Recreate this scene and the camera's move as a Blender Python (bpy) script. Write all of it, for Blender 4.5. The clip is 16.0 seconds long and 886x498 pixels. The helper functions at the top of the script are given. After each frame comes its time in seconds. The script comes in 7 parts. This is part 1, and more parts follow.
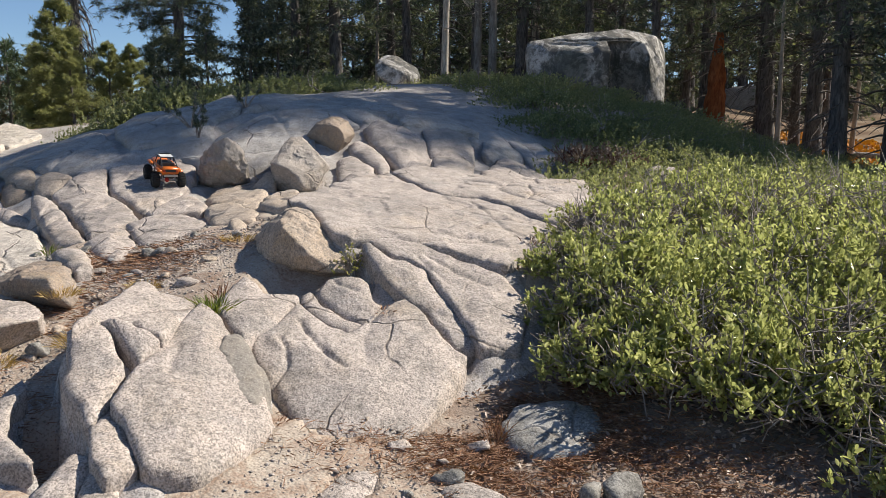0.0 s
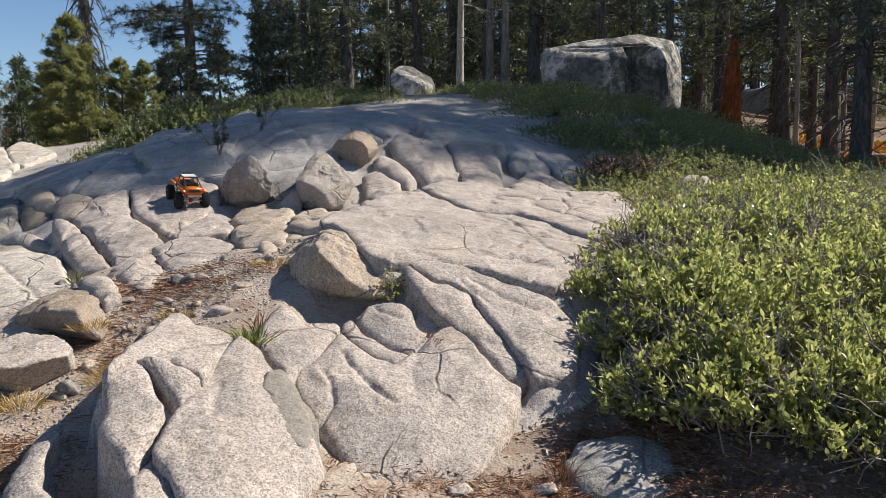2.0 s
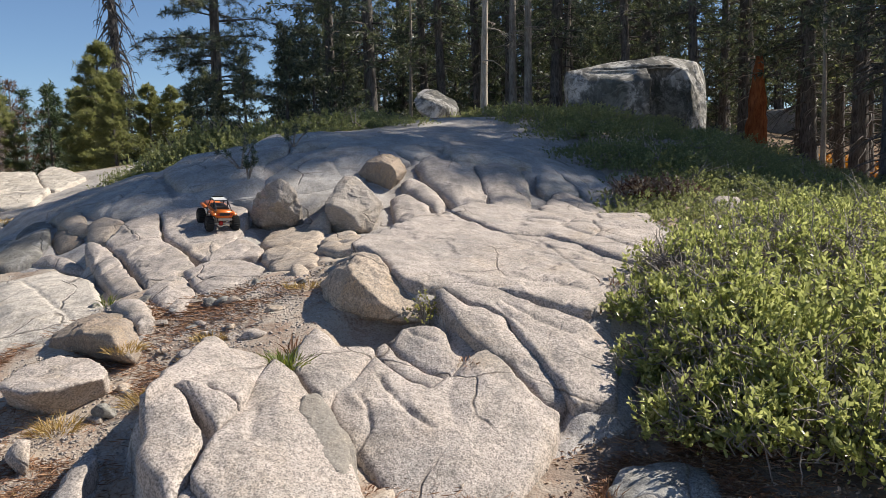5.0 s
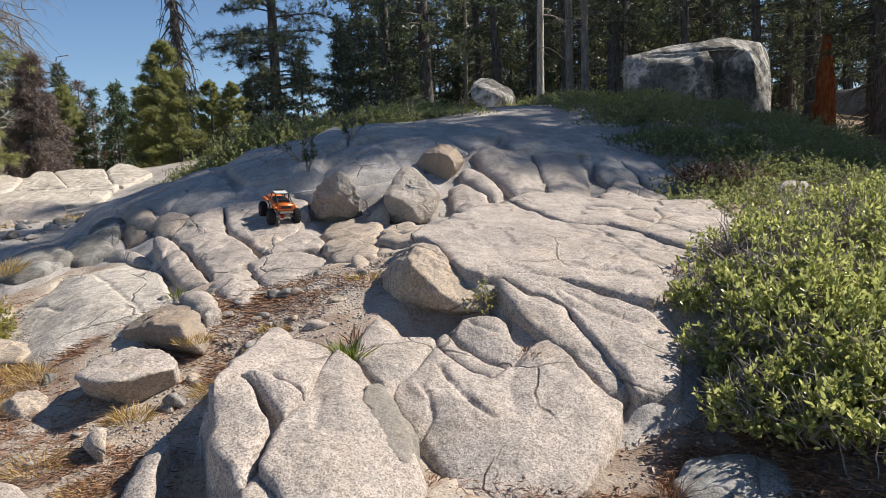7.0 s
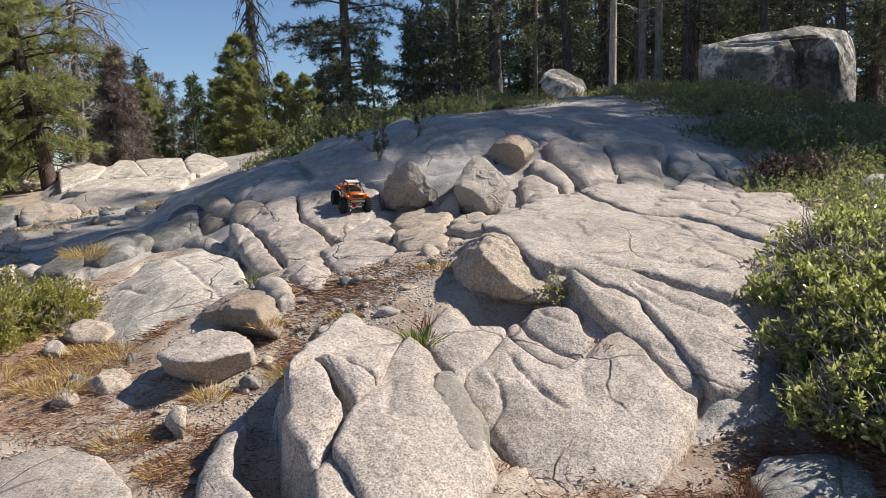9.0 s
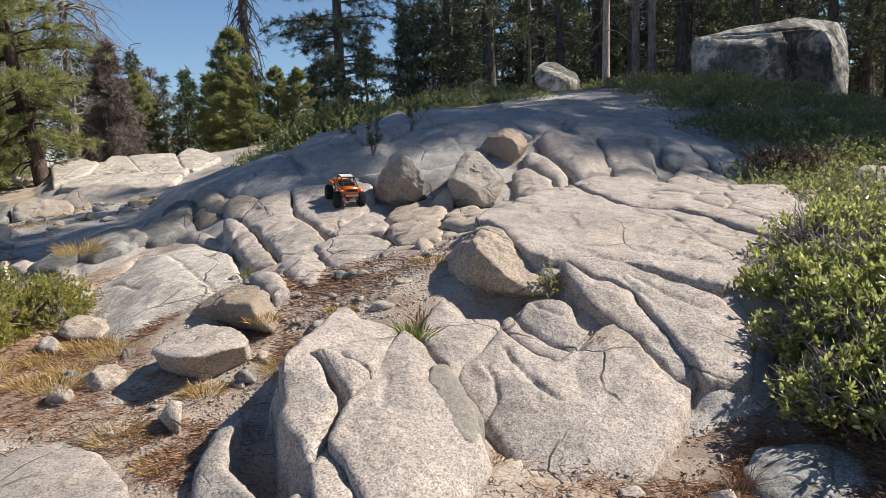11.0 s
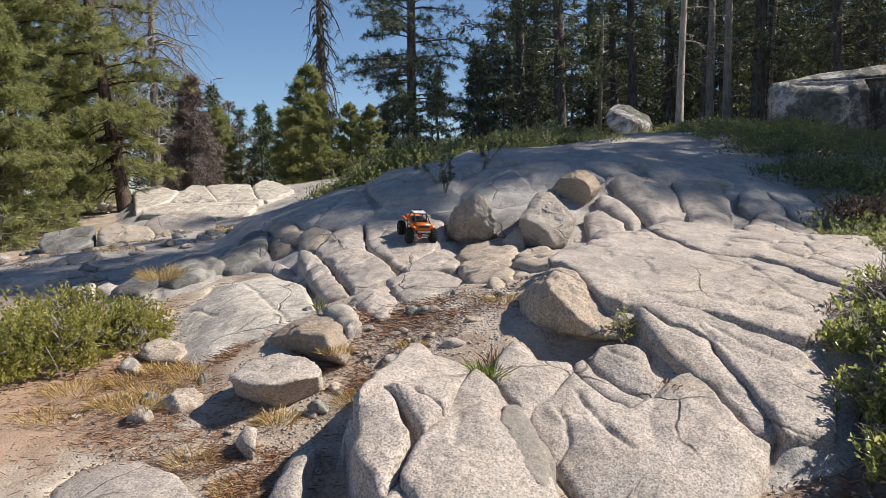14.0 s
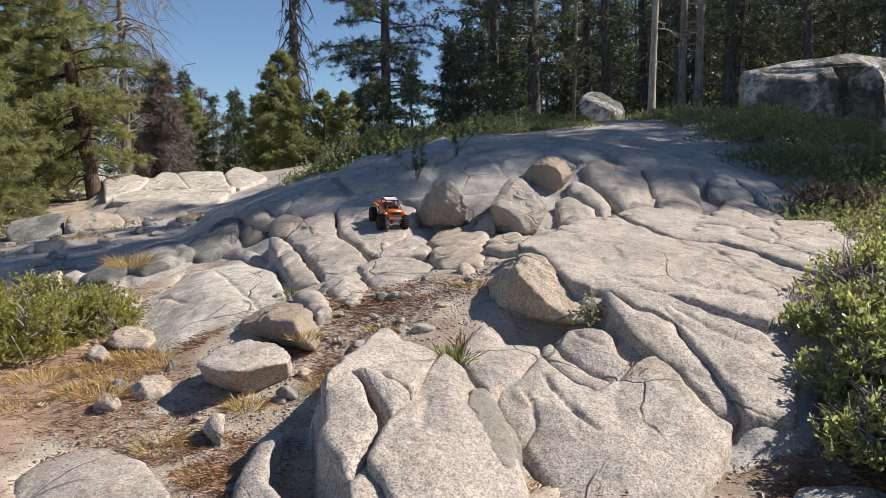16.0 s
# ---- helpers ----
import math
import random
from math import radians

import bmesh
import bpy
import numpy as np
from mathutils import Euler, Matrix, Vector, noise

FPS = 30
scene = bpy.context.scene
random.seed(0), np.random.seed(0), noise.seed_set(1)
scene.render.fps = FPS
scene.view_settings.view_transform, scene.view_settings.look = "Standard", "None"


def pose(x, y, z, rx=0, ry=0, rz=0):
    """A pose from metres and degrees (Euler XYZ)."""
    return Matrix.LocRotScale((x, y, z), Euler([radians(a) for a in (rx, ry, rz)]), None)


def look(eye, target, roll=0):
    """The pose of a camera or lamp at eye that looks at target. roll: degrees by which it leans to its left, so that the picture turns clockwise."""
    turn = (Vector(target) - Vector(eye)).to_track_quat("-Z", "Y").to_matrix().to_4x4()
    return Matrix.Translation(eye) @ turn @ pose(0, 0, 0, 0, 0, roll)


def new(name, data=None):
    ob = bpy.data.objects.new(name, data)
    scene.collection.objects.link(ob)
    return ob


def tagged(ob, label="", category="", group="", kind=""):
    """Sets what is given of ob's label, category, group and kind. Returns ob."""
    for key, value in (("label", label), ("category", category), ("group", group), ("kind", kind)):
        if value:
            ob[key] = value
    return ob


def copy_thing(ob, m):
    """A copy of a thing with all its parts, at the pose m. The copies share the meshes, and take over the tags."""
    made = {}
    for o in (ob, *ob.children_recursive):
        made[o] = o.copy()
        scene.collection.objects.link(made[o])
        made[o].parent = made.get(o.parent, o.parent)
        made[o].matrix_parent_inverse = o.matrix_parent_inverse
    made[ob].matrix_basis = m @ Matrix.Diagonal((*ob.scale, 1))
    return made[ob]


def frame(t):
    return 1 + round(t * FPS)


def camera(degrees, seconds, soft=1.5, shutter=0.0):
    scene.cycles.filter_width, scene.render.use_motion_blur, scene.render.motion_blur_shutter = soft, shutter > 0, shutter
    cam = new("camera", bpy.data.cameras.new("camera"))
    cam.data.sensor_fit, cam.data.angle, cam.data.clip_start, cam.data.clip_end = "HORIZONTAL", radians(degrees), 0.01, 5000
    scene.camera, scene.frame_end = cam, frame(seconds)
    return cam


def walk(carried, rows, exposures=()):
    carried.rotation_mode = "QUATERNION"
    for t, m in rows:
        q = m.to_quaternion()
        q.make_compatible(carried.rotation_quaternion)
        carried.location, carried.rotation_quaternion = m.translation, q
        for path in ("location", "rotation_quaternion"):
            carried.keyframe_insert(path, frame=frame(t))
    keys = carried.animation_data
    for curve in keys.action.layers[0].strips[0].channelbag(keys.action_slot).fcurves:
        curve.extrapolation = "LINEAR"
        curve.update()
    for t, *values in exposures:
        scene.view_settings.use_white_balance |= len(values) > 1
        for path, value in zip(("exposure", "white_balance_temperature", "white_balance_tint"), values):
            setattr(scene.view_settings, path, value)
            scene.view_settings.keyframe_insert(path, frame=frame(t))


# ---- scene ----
cam = camera(58.8, 16.0, soft=0.6)
PATH = [
    (0, (0.1177, -0.0080, 1.1612), (0.0880, 1.9710, 0.8712), -0.30),
    (0.5, (0.1038, 0.0780, 1.1648), (0.0780, 2.0560, 0.8696), -1.10),
    (1, (0.1136, 0.1630, 1.1834), (0.0696, 2.1410, 0.8859), -1.20),
    (1.5, (0.0282, 0.1990, 1.1998), (-0.0288, 2.1760, 0.9029), -1.10),
    (2, (-0.0743, 0.2090, 1.2160), (-0.1281, 2.1900, 0.9459), -1.40),
    (2.5, (-0.1263, 0.2020, 1.2160), (-0.1694, 2.1860, 0.9656), -2.10),
    (3, (-0.1370, 0.2150, 1.2235), (-0.2008, 2.2020, 1.0059), -2.10),
    (3.5, (-0.1465, 0.2210, 1.2119), (-0.2472, 2.2070, 0.9967), -1.90),
    (4, (-0.1484, 0.2270, 1.2139), (-0.2527, 2.2140, 1.0100), -1.70),
    (6.5, (-0.1345, 0.2490, 1.2104), (-0.2780, 2.2300, 0.9779), -2.50),
    (7, (-0.1553, 0.2400, 1.2162), (-0.4078, 2.2110, 0.9842), -2.90),
    (7.5, (-0.1825, 0.2340, 1.2123), (-0.5508, 2.1870, 0.9879), -3.10),
    (8, (-0.1908, 0.2380, 1.2036), (-0.6045, 2.1820, 0.9720), -3.00),
    (8.5, (-0.1897, 0.2340, 1.2066), (-0.6076, 2.1750, 0.9702), -2.60),
    (9, (-0.1839, 0.2310, 1.2033), (-0.6020, 2.1710, 0.9589), -2.60),
    (9.5, (-0.1717, 0.2250, 1.2059), (-0.5812, 2.1660, 0.9531), -2.80),
    (10, (-0.1749, 0.2250, 1.2030), (-0.5787, 2.1660, 0.9410), -2.90),
    (12.5, (-0.2026, 0.2010, 1.2101), (-0.6255, 2.1420, 0.9709), -3.10),
    (13, (-0.2321, 0.1840, 1.2233), (-0.7558, 2.1050, 1.0412), -2.20),
    (13.5, (-0.2401, 0.1780, 1.2236), (-0.7923, 2.0930, 1.0556), -1.60),
    (14, (-0.2324, 0.1770, 1.2163), (-0.7913, 2.0900, 1.0556), -1.20),
    (14.5, (-0.2246, 0.1770, 1.2100), (-0.7768, 2.0920, 1.0410), -1.00),
    (15, (-0.2185, 0.1740, 1.2117), (-0.7642, 2.0900, 1.0315), -1.00),
    (15.5, (-0.2108, 0.1760, 1.2054), (-0.7486, 2.0940, 1.0209), -1.10),
    (16, (-0.1948, 0.1770, 1.2048), (-0.6940, 2.1030, 1.0117), -1.20),
]
walk(cam, [(t, look(eye, target, roll)) for t, eye, target, roll in PATH])

# ---------------------------------------------------------------- light
SUN_AZ, SUN_EL = 70.0, 42.5          # degrees: right of straight ahead, above the horizon
world = bpy.data.worlds.new("sky")
scene.world = world
world.use_nodes = True
wn = world.node_tree
sky = wn.nodes.new("ShaderNodeTexSky")
sky.sky_type = "NISHITA"
sky.sun_disc = False
sky.sun_elevation = radians(SUN_EL)
sky.sun_rotation = radians(SUN_AZ)
sky.altitude = 1800
sky.ozone_density = 4.3
sky.air_density = 1.0
sky.dust_density = 0.45
wn.links.new(sky.outputs[0], wn.nodes["Background"].inputs[0])
wn.nodes["Background"].inputs[1].default_value = 0.085
sun_data = bpy.data.lights.new("sun", "SUN")
sun_data.energy = 5.4
sun_data.angle = radians(0.55)
sun_data.color = (1.0, 0.93, 0.82)
sun = new("sun", sun_data)
sd = Vector((math.sin(radians(SUN_AZ)) * math.cos(radians(SUN_EL)), math.cos(radians(SUN_AZ)) * math.cos(radians(SUN_EL)), math.sin(radians(SUN_EL))))
sun.matrix_world = look(sd * 60, (0, 0, 0))
scene.view_settings.exposure = 0.45

# ---------------------------------------------------------------- numeric noise
rng = np.random.default_rng(7)
_perm = rng.permutation(4096)
_grad = rng.normal(size=(4096, 3))
_grad /= np.linalg.norm(_grad, axis=1)[:, None]


def gnoise(p):
    """Gradient noise, about -0.7 to 0.7, at the rows of p."""
    i = np.floor(p).astype(np.int64)
    f = p - i
    u = f * f * f * (f * (f * 6 - 15) + 10)
    out = 0.0
    for dx in (0, 1):
        for dy in (0, 1):
            for dz in (0, 1):
                h = _perm[(_perm[(_perm[(i[:, 0] + dx) & 4095] + i[:, 1] + dy) & 4095] + i[:, 2] + dz) & 4095]
                g = _grad[h]
                v = g[:, 0] * (f[:, 0] - dx) + g[:, 1] * (f[:, 1] - dy) + g[:, 2] * (f[:, 2] - dz)
                w = (u[:, 0] if dx else 1 - u[:, 0]) * (u[:, 1] if dy else 1 - u[:, 1]) * (u[:, 2] if dz else 1 - u[:, 2])
                out = out + v * w
    return out


def fbm(p, size, octaves=3, seed=0.0):
    p = np.asarray(p, float) / size + seed * 17.31
    out, amp = 0.0, 1.0
    for _ in range(octaves):
        out = out + gnoise(p) * amp
        p, amp = p * 2.03 + 5.7, amp * 0.5
    return out


# ---------------------------------------------------------------- materials
def material(name, rough=0.8, metal=0.0, spec=0.3):
    m = bpy.data.materials.new(name)
    m.use_nodes = True
    b = m.node_tree.nodes["Principled BSDF"]
    b.inputs["Roughness"].default_value = rough
    b.inputs["Metallic"].default_value = metal
    b.inputs["Specular IOR Level"].default_value = spec
    return m, m.node_tree, b


class Net:
    """A small shorthand for wiring node materials."""

    def __init__(self, tree):
        self.t = tree
        geo = tree.nodes.new("ShaderNodeNewGeometry")
        self.pos, self.nor, self.island = geo.outputs["Position"], geo.outputs["Normal"], geo.outputs["Random Per Island"]
        self.rand = tree.nodes.new("ShaderNodeObjectInfo").outputs["Random"]

    def put(self, socket, value):
        if isinstance(value, (int, float)):
            socket.default_value = value
        elif isinstance(value, tuple):
            socket.default_value = value if len(value) == len(socket.default_value) else (*value, 1.0)
        else:
            self.t.links.new(value, socket)

    def noise(self, size, detail=4.0, rough=0.55, vec=None, warp=0.0, stretch=None):
        n = self.t.nodes.new("ShaderNodeTexNoise")
        n.inputs["Scale"].default_value = 1.0 / size
        n.inputs["Detail"].default_value = detail
        n.inputs["Roughness"].default_value = rough
        n.inputs["Distortion"].default_value = warp
        src = vec or self.pos
        if stretch:
            mp = self.t.nodes.new("ShaderNodeMapping")
            mp.inputs["Scale"].default_value = stretch
            self.t.links.new(src, mp.inputs["Vector"])
            src = mp.outputs[0]
        self.t.links.new(src, n.inputs["Vector"])
        return n.outputs["Fac"]

    def cells(self, size, feature="F1", out="Distance", vec=None):
        n = self.t.nodes.new("ShaderNodeTexVoronoi")
        n.feature = feature
        n.inputs["Scale"].default_value = 1.0 / size
        self.t.links.new(vec or self.pos, n.inputs["Vector"])
        return n.outputs[out]

    def ramp(self, fac, *stops):
        r = self.t.nodes.new("ShaderNodeValToRGB")
        e = r.color_ramp.elements
        while len(e) < len(stops):
            e.new(0.5)
        for el, (p, c) in zip(e, stops):
            el.position = p
            el.color = (c, c, c, 1) if isinstance(c, (int, float)) else (*c, 1)
        self.t.links.new(fac, r.inputs[0])
        return r.outputs[0]

    def mix(self, fac, a, b, how="MIX"):
        n = self.t.nodes.new("ShaderNodeMix")
        n.data_type, n.blend_type = "RGBA", how
        self.put(n.inputs[0], fac)
        self.put(n.inputs[6], a)
        self.put(n.inputs[7], b)
        return n.outputs[2]

    def math(self, how, a, b=0.0):
        n = self.t.nodes.new("ShaderNodeMath")
        n.operation = how
        self.put(n.inputs[0], a)
        self.put(n.inputs[1], b)
        return n.outputs[0]

    def bump(self, height, strength=0.5, dist=0.01, normal=None):
        n = self.t.nodes.new("ShaderNodeBump")
        n.inputs["Strength"].default_value = strength
        n.inputs["Distance"].default_value = dist
        self.put(n.inputs["Height"], height)
        if normal:
            self.t.links.new(normal, n.inputs["Normal"])
        return n.outputs[0]

    def upness(self):
        s = self.t.nodes.new("ShaderNodeSeparateXYZ")
        self.t.links.new(self.nor, s.inputs[0])
        return s.outputs[2]


def granite(name, tone=(0.435, 0.372, 0.33), ochre=0.35, grey=0.45, speck=0.62, lichen=0.0, stain_shade=()):
    """Weathered granite: salt-and-pepper grain, grey films, ochre staining, pits."""
    m, t, b = material(name, 0.86, 0, 0.25)
    n = Net(t)
    big = n.noise(0.75, 5, 0.6, warp=0.3)
    mid = n.noise(0.16, 5, 0.65)
    col = n.mix(n.ramp(big, (0.32, 0.0), (0.68, 1.0)), tuple(c * 0.95 for c in tone), tuple(min(1, c * 1.32) for c in tone))
    stain = n.ramp(n.noise(0.42, 6, 0.62, warp=0.5, vec=n.pos), (0.52, 0.0), (0.70, 1.0))
    col = n.mix(n.math("MULTIPLY", stain, ochre), col, (0.40, 0.285, 0.155))
    film = n.ramp(n.noise(0.33, 7, 0.7, warp=0.8, stretch=(1.0, 1.0, 0.6)), (0.50, 0.0), (0.66, 1.0))
    col = n.mix(n.math("MULTIPLY", film, grey), col, (0.245, 0.24, 0.236))
    col = n.mix(n.ramp(mid, (0.35, 0.5), (0.56, 0.0)), col, (0.22, 0.195, 0.165))
    g1 = n.noise(0.0105, 3, 0.75)
    g2 = n.noise(0.026, 4, 0.75)
    g3 = n.cells(0.0052, out="Color")
    col = n.mix(n.math("MULTIPLY", n.ramp(g1, (0.36, 1.0), (0.46, 0.0)), 0.7 * speck), col, (0.12, 0.105, 0.092))
    col = n.mix(n.math("MULTIPLY", n.ramp(g1, (0.53, 0.0), (0.66, 1.0)), 0.5 * speck), col, (0.84, 0.78, 0.71))
    col = n.mix(n.math("MULTIPLY", n.ramp(g2, (0.35, 1.0), (0.47, 0.0)), 0.75 * speck), col, (0.15, 0.13, 0.115))
    col = n.mix(n.math("MULTIPLY", n.ramp(g3, (0.22, 1.0), (0.30, 0.0)), 0.6 * speck), col, (0.12, 0.108, 0.098))
    g4 = n.cells(0.0065, out="Color")
    col = n.mix(n.math("MULTIPLY", n.ramp(g4, (0.29, 1.0), (0.35, 0.0)), 0.95 * speck), col, (0.11, 0.10, 0.09))
    # hairline joints, wandering
    wv = t.nodes.new("ShaderNodeVectorMath")
    wv.operation = "ADD"
    nz = t.nodes.new("ShaderNodeTexNoise")
    nz.inputs["Scale"].default_value = 2.2
    nz.inputs["Detail"].default_value = 4.0
    t.links.new(n.pos, nz.inputs["Vector"])
    sc = t.nodes.new("ShaderNodeVectorMath")
    sc.operation = "SCALE"
    sc.inputs["Scale"].default_value = 0.22
    t.links.new(nz.outputs["Color"], sc.inputs[0])
    t.links.new(n.pos, wv.inputs[0])
    t.links.new(sc.outputs[0], wv.inputs[1])
    joint = n.ramp(n.cells(0.85, "DISTANCE_TO_EDGE", "Distance", wv.outputs[0]), (0.0, 1.0), (0.011, 0.0))
    joint = n.math("MULTIPLY", joint, n.ramp(n.noise(0.6, 3), (0.46, 0.0), (0.55, 1.0)))
    col = n.mix(n.math("MULTIPLY", joint, 0.75), col, (0.12, 0.095, 0.075))
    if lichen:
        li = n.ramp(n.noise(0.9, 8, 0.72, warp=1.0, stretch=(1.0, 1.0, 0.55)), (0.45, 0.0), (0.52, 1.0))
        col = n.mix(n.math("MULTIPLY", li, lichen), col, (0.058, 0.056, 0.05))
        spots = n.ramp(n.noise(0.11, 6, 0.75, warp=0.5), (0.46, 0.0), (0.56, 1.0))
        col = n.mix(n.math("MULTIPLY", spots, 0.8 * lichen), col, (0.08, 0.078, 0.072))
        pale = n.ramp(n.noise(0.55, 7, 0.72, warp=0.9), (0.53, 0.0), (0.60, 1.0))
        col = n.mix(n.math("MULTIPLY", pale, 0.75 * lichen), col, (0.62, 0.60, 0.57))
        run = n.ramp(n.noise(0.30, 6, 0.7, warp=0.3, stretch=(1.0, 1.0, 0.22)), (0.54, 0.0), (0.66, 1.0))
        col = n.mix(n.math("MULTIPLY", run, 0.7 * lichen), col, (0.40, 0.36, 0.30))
    for ctr, rad, tint in stain_shade:                      # lichen patches and painted-in recess shade, ragged at the rim
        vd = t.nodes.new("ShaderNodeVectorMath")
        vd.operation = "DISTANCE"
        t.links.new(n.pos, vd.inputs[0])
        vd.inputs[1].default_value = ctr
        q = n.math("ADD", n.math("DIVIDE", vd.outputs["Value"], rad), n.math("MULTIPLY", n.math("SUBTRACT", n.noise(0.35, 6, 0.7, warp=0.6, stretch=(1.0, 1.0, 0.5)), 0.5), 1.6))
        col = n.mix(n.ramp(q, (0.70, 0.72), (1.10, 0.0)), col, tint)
    n.put(b.inputs["Base Color"], col)
    n.put(b.inputs["Roughness"], n.ramp(g2, (0.3, 0.78), (0.7, 0.95)))
    h = n.math("ADD", n.math("MULTIPLY", g1, 0.22), n.math("MULTIPLY", g2, 0.5))
    h = n.math("ADD", h, n.math("MULTIPLY", mid, 1.1))
    h = n.math("SUBTRACT", h, n.math("MULTIPLY", joint, 0.7))
    n.put(b.inputs["Normal"], n.bump(h, 0.85, 0.013))
    return m


GRANITE = granite("granite_pale")
GRANITE_WARM = granite("granite_warm", (0.46, 0.37, 0.29), 0.6, 0.3)
GRANITE_GREY = granite("granite_grey", (0.42, 0.395, 0.37), 0.2, 0.5, 0.55)
# lichened; on shrub-side stones and left rubble slabs its dark paints in shade
GRANITE_DARK = granite("granite_lichen_shade", (0.30, 0.29, 0.265), 0.15, 0.6, 0.7, 0.45)
GRANITE_BASE = granite("granite_bedrock", (0.42, 0.385, 0.36), 0.18, 0.5, 0.5)
# the first patch puts the sunken face's shade, with lichen, into the colour
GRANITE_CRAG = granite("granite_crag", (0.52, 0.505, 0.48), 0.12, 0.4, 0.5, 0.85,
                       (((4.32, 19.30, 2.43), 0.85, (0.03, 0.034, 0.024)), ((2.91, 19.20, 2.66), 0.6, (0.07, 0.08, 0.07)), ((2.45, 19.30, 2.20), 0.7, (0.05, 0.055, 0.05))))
XENOLITH = granite("dark_inclusion", (0.25, 0.225, 0.197), 0.2, 0.15, 0.4)


def soil_material():
    m, t, b = material("gravelly_soil", 0.95, 0, 0.15)
    n = Net(t)
    col = n.mix(n.ramp(n.noise(0.5, 6, 0.65, warp=0.4), (0.35, 0.0), (0.65, 1.0)), (0.34, 0.265, 0.21), (0.50, 0.43, 0.355))
    col = n.mix(n.ramp(n.noise(0.23, 7, 0.7, warp=0.6), (0.46, 0.0), (0.62, 0.75)), col, (0.24, 0.14, 0.09))
    peb = n.cells(0.013)
    col = n.mix(n.ramp(n.cells(0.013, out="Color"), (0.3, 0.0), (0.9, 0.55)), col, (0.46, 0.41, 0.34))
    col = n.mix(n.ramp(n.noise(0.012, 3, 0.7), (0.33, 0.6), (0.48, 0.0)), col, (0.085, 0.06, 0.045))
    # the forest floor farther up is duff, brown and dull
    sep = t.nodes.new("ShaderNodeSeparateXYZ")
    t.links.new(n.pos, sep.inputs[0])
    far = n.ramp(n.math("MULTIPLY", sep.outputs[1], 0.02), (0.36, 0.0), (0.46, 1.0))
    duff = n.mix(n.ramp(n.noise(2.2, 5, 0.6), (0.4, 0.0), (0.65, 1.0)), (0.12, 0.075, 0.045), (0.25, 0.19, 0.13))
    col = n.mix(far, col, duff)
    # dark leaf litter round the thicket's foot, bush shade painted in, ragged rim,
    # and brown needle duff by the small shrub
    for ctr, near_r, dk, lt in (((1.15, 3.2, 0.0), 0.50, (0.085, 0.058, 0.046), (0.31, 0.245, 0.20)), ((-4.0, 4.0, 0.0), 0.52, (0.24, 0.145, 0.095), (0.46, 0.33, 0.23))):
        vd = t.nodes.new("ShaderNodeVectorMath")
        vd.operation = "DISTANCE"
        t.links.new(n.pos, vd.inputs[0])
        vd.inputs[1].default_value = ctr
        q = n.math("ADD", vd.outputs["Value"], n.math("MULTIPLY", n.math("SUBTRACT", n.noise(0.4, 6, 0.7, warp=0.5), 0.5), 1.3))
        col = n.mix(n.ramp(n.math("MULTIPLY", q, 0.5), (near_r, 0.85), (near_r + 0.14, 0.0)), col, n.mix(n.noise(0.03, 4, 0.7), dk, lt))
    n.put(b.inputs["Base Color"], col)
    h = n.math("ADD", n.math("MULTIPLY", peb, -0.9), n.noise(0.03, 4, 0.7))
    n.put(b.inputs["Normal"], n.bump(h, 0.6, 0.006))
    return m


SOIL = soil_material()


def leaf_material(name, dark, light, tip, trans=0.35, rough=0.42):
    """Two-sided leaf: colour varies leaf by leaf; some light comes through."""
    m, t, b = material(name, rough, 0, 0.45)
    n = Net(t)
    col = n.ramp(n.island, (0.0, dark), (0.45, tuple((a + c) / 2 for a, c in zip(dark, light))), (0.8, light), (1.0, tip))
    col = n.mix(n.ramp(n.noise(0.6, 3), (0.35, 0.3), (0.65, 0.0)), col, dark)
    n.put(b.inputs["Base Color"], col)
    tr = t.nodes.new("ShaderNodeBsdfTranslucent")
    n.put(tr.inputs[0], n.mix(1.0, col, (1.0, 1.0, 0.42), "MULTIPLY") if trans < 0.4 else n.mix(0.5, col, (0.58, 0.60, 0.20)))
    mx = t.nodes.new("ShaderNodeMixShader")
    mx.inputs[0].default_value = trans
    t.links.new(b.outputs[0], mx.inputs[1])
    t.links.new(tr.outputs[0], mx.inputs[2])
    t.links.new(mx.outputs[0], t.nodes["Material Output"].inputs["Surface"])
    return m


LEAF = leaf_material("manzanita_leaf", (0.12, 0.155, 0.052), (0.44, 0.455, 0.165), (0.80, 0.77, 0.40), 0.56, 0.22)
LEAF_YELLOW = leaf_material("manzanita_leaf_yellow", (0.16, 0.155, 0.04), (0.42, 0.38, 0.10), (0.66, 0.55, 0.18), 0.48)
LEAF_HILL = leaf_material("shrub_leaf", (0.075, 0.098, 0.048), (0.24, 0.26, 0.12), (0.46, 0.45, 0.22), 0.40, 0.5)
NEEDLE = leaf_material("pine_needle", (0.06, 0.08, 0.068), (0.20, 0.228, 0.185), (0.42, 0.44, 0.34), 0.38, 0.42)
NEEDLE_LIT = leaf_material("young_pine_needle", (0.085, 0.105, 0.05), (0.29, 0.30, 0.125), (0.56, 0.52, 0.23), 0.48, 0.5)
NEEDLE_FAR = leaf_material("far_fir_needle", (0.035, 0.06, 0.03), (0.08, 0.115, 0.055), (0.12, 0.15, 0.07), 0.2, 0.6)
NEEDLE_BROWN = leaf_material("dead_needle", (0.12, 0.065, 0.045), (0.21, 0.125, 0.085), (0.27, 0.17, 0.11), 0.2, 0.7)
NEEDLE_GREY = leaf_material("dead_grey_twigs", (0.12, 0.092, 0.09), (0.25, 0.20, 0.19), (0.36, 0.30, 0.285), 0.1, 0.8)
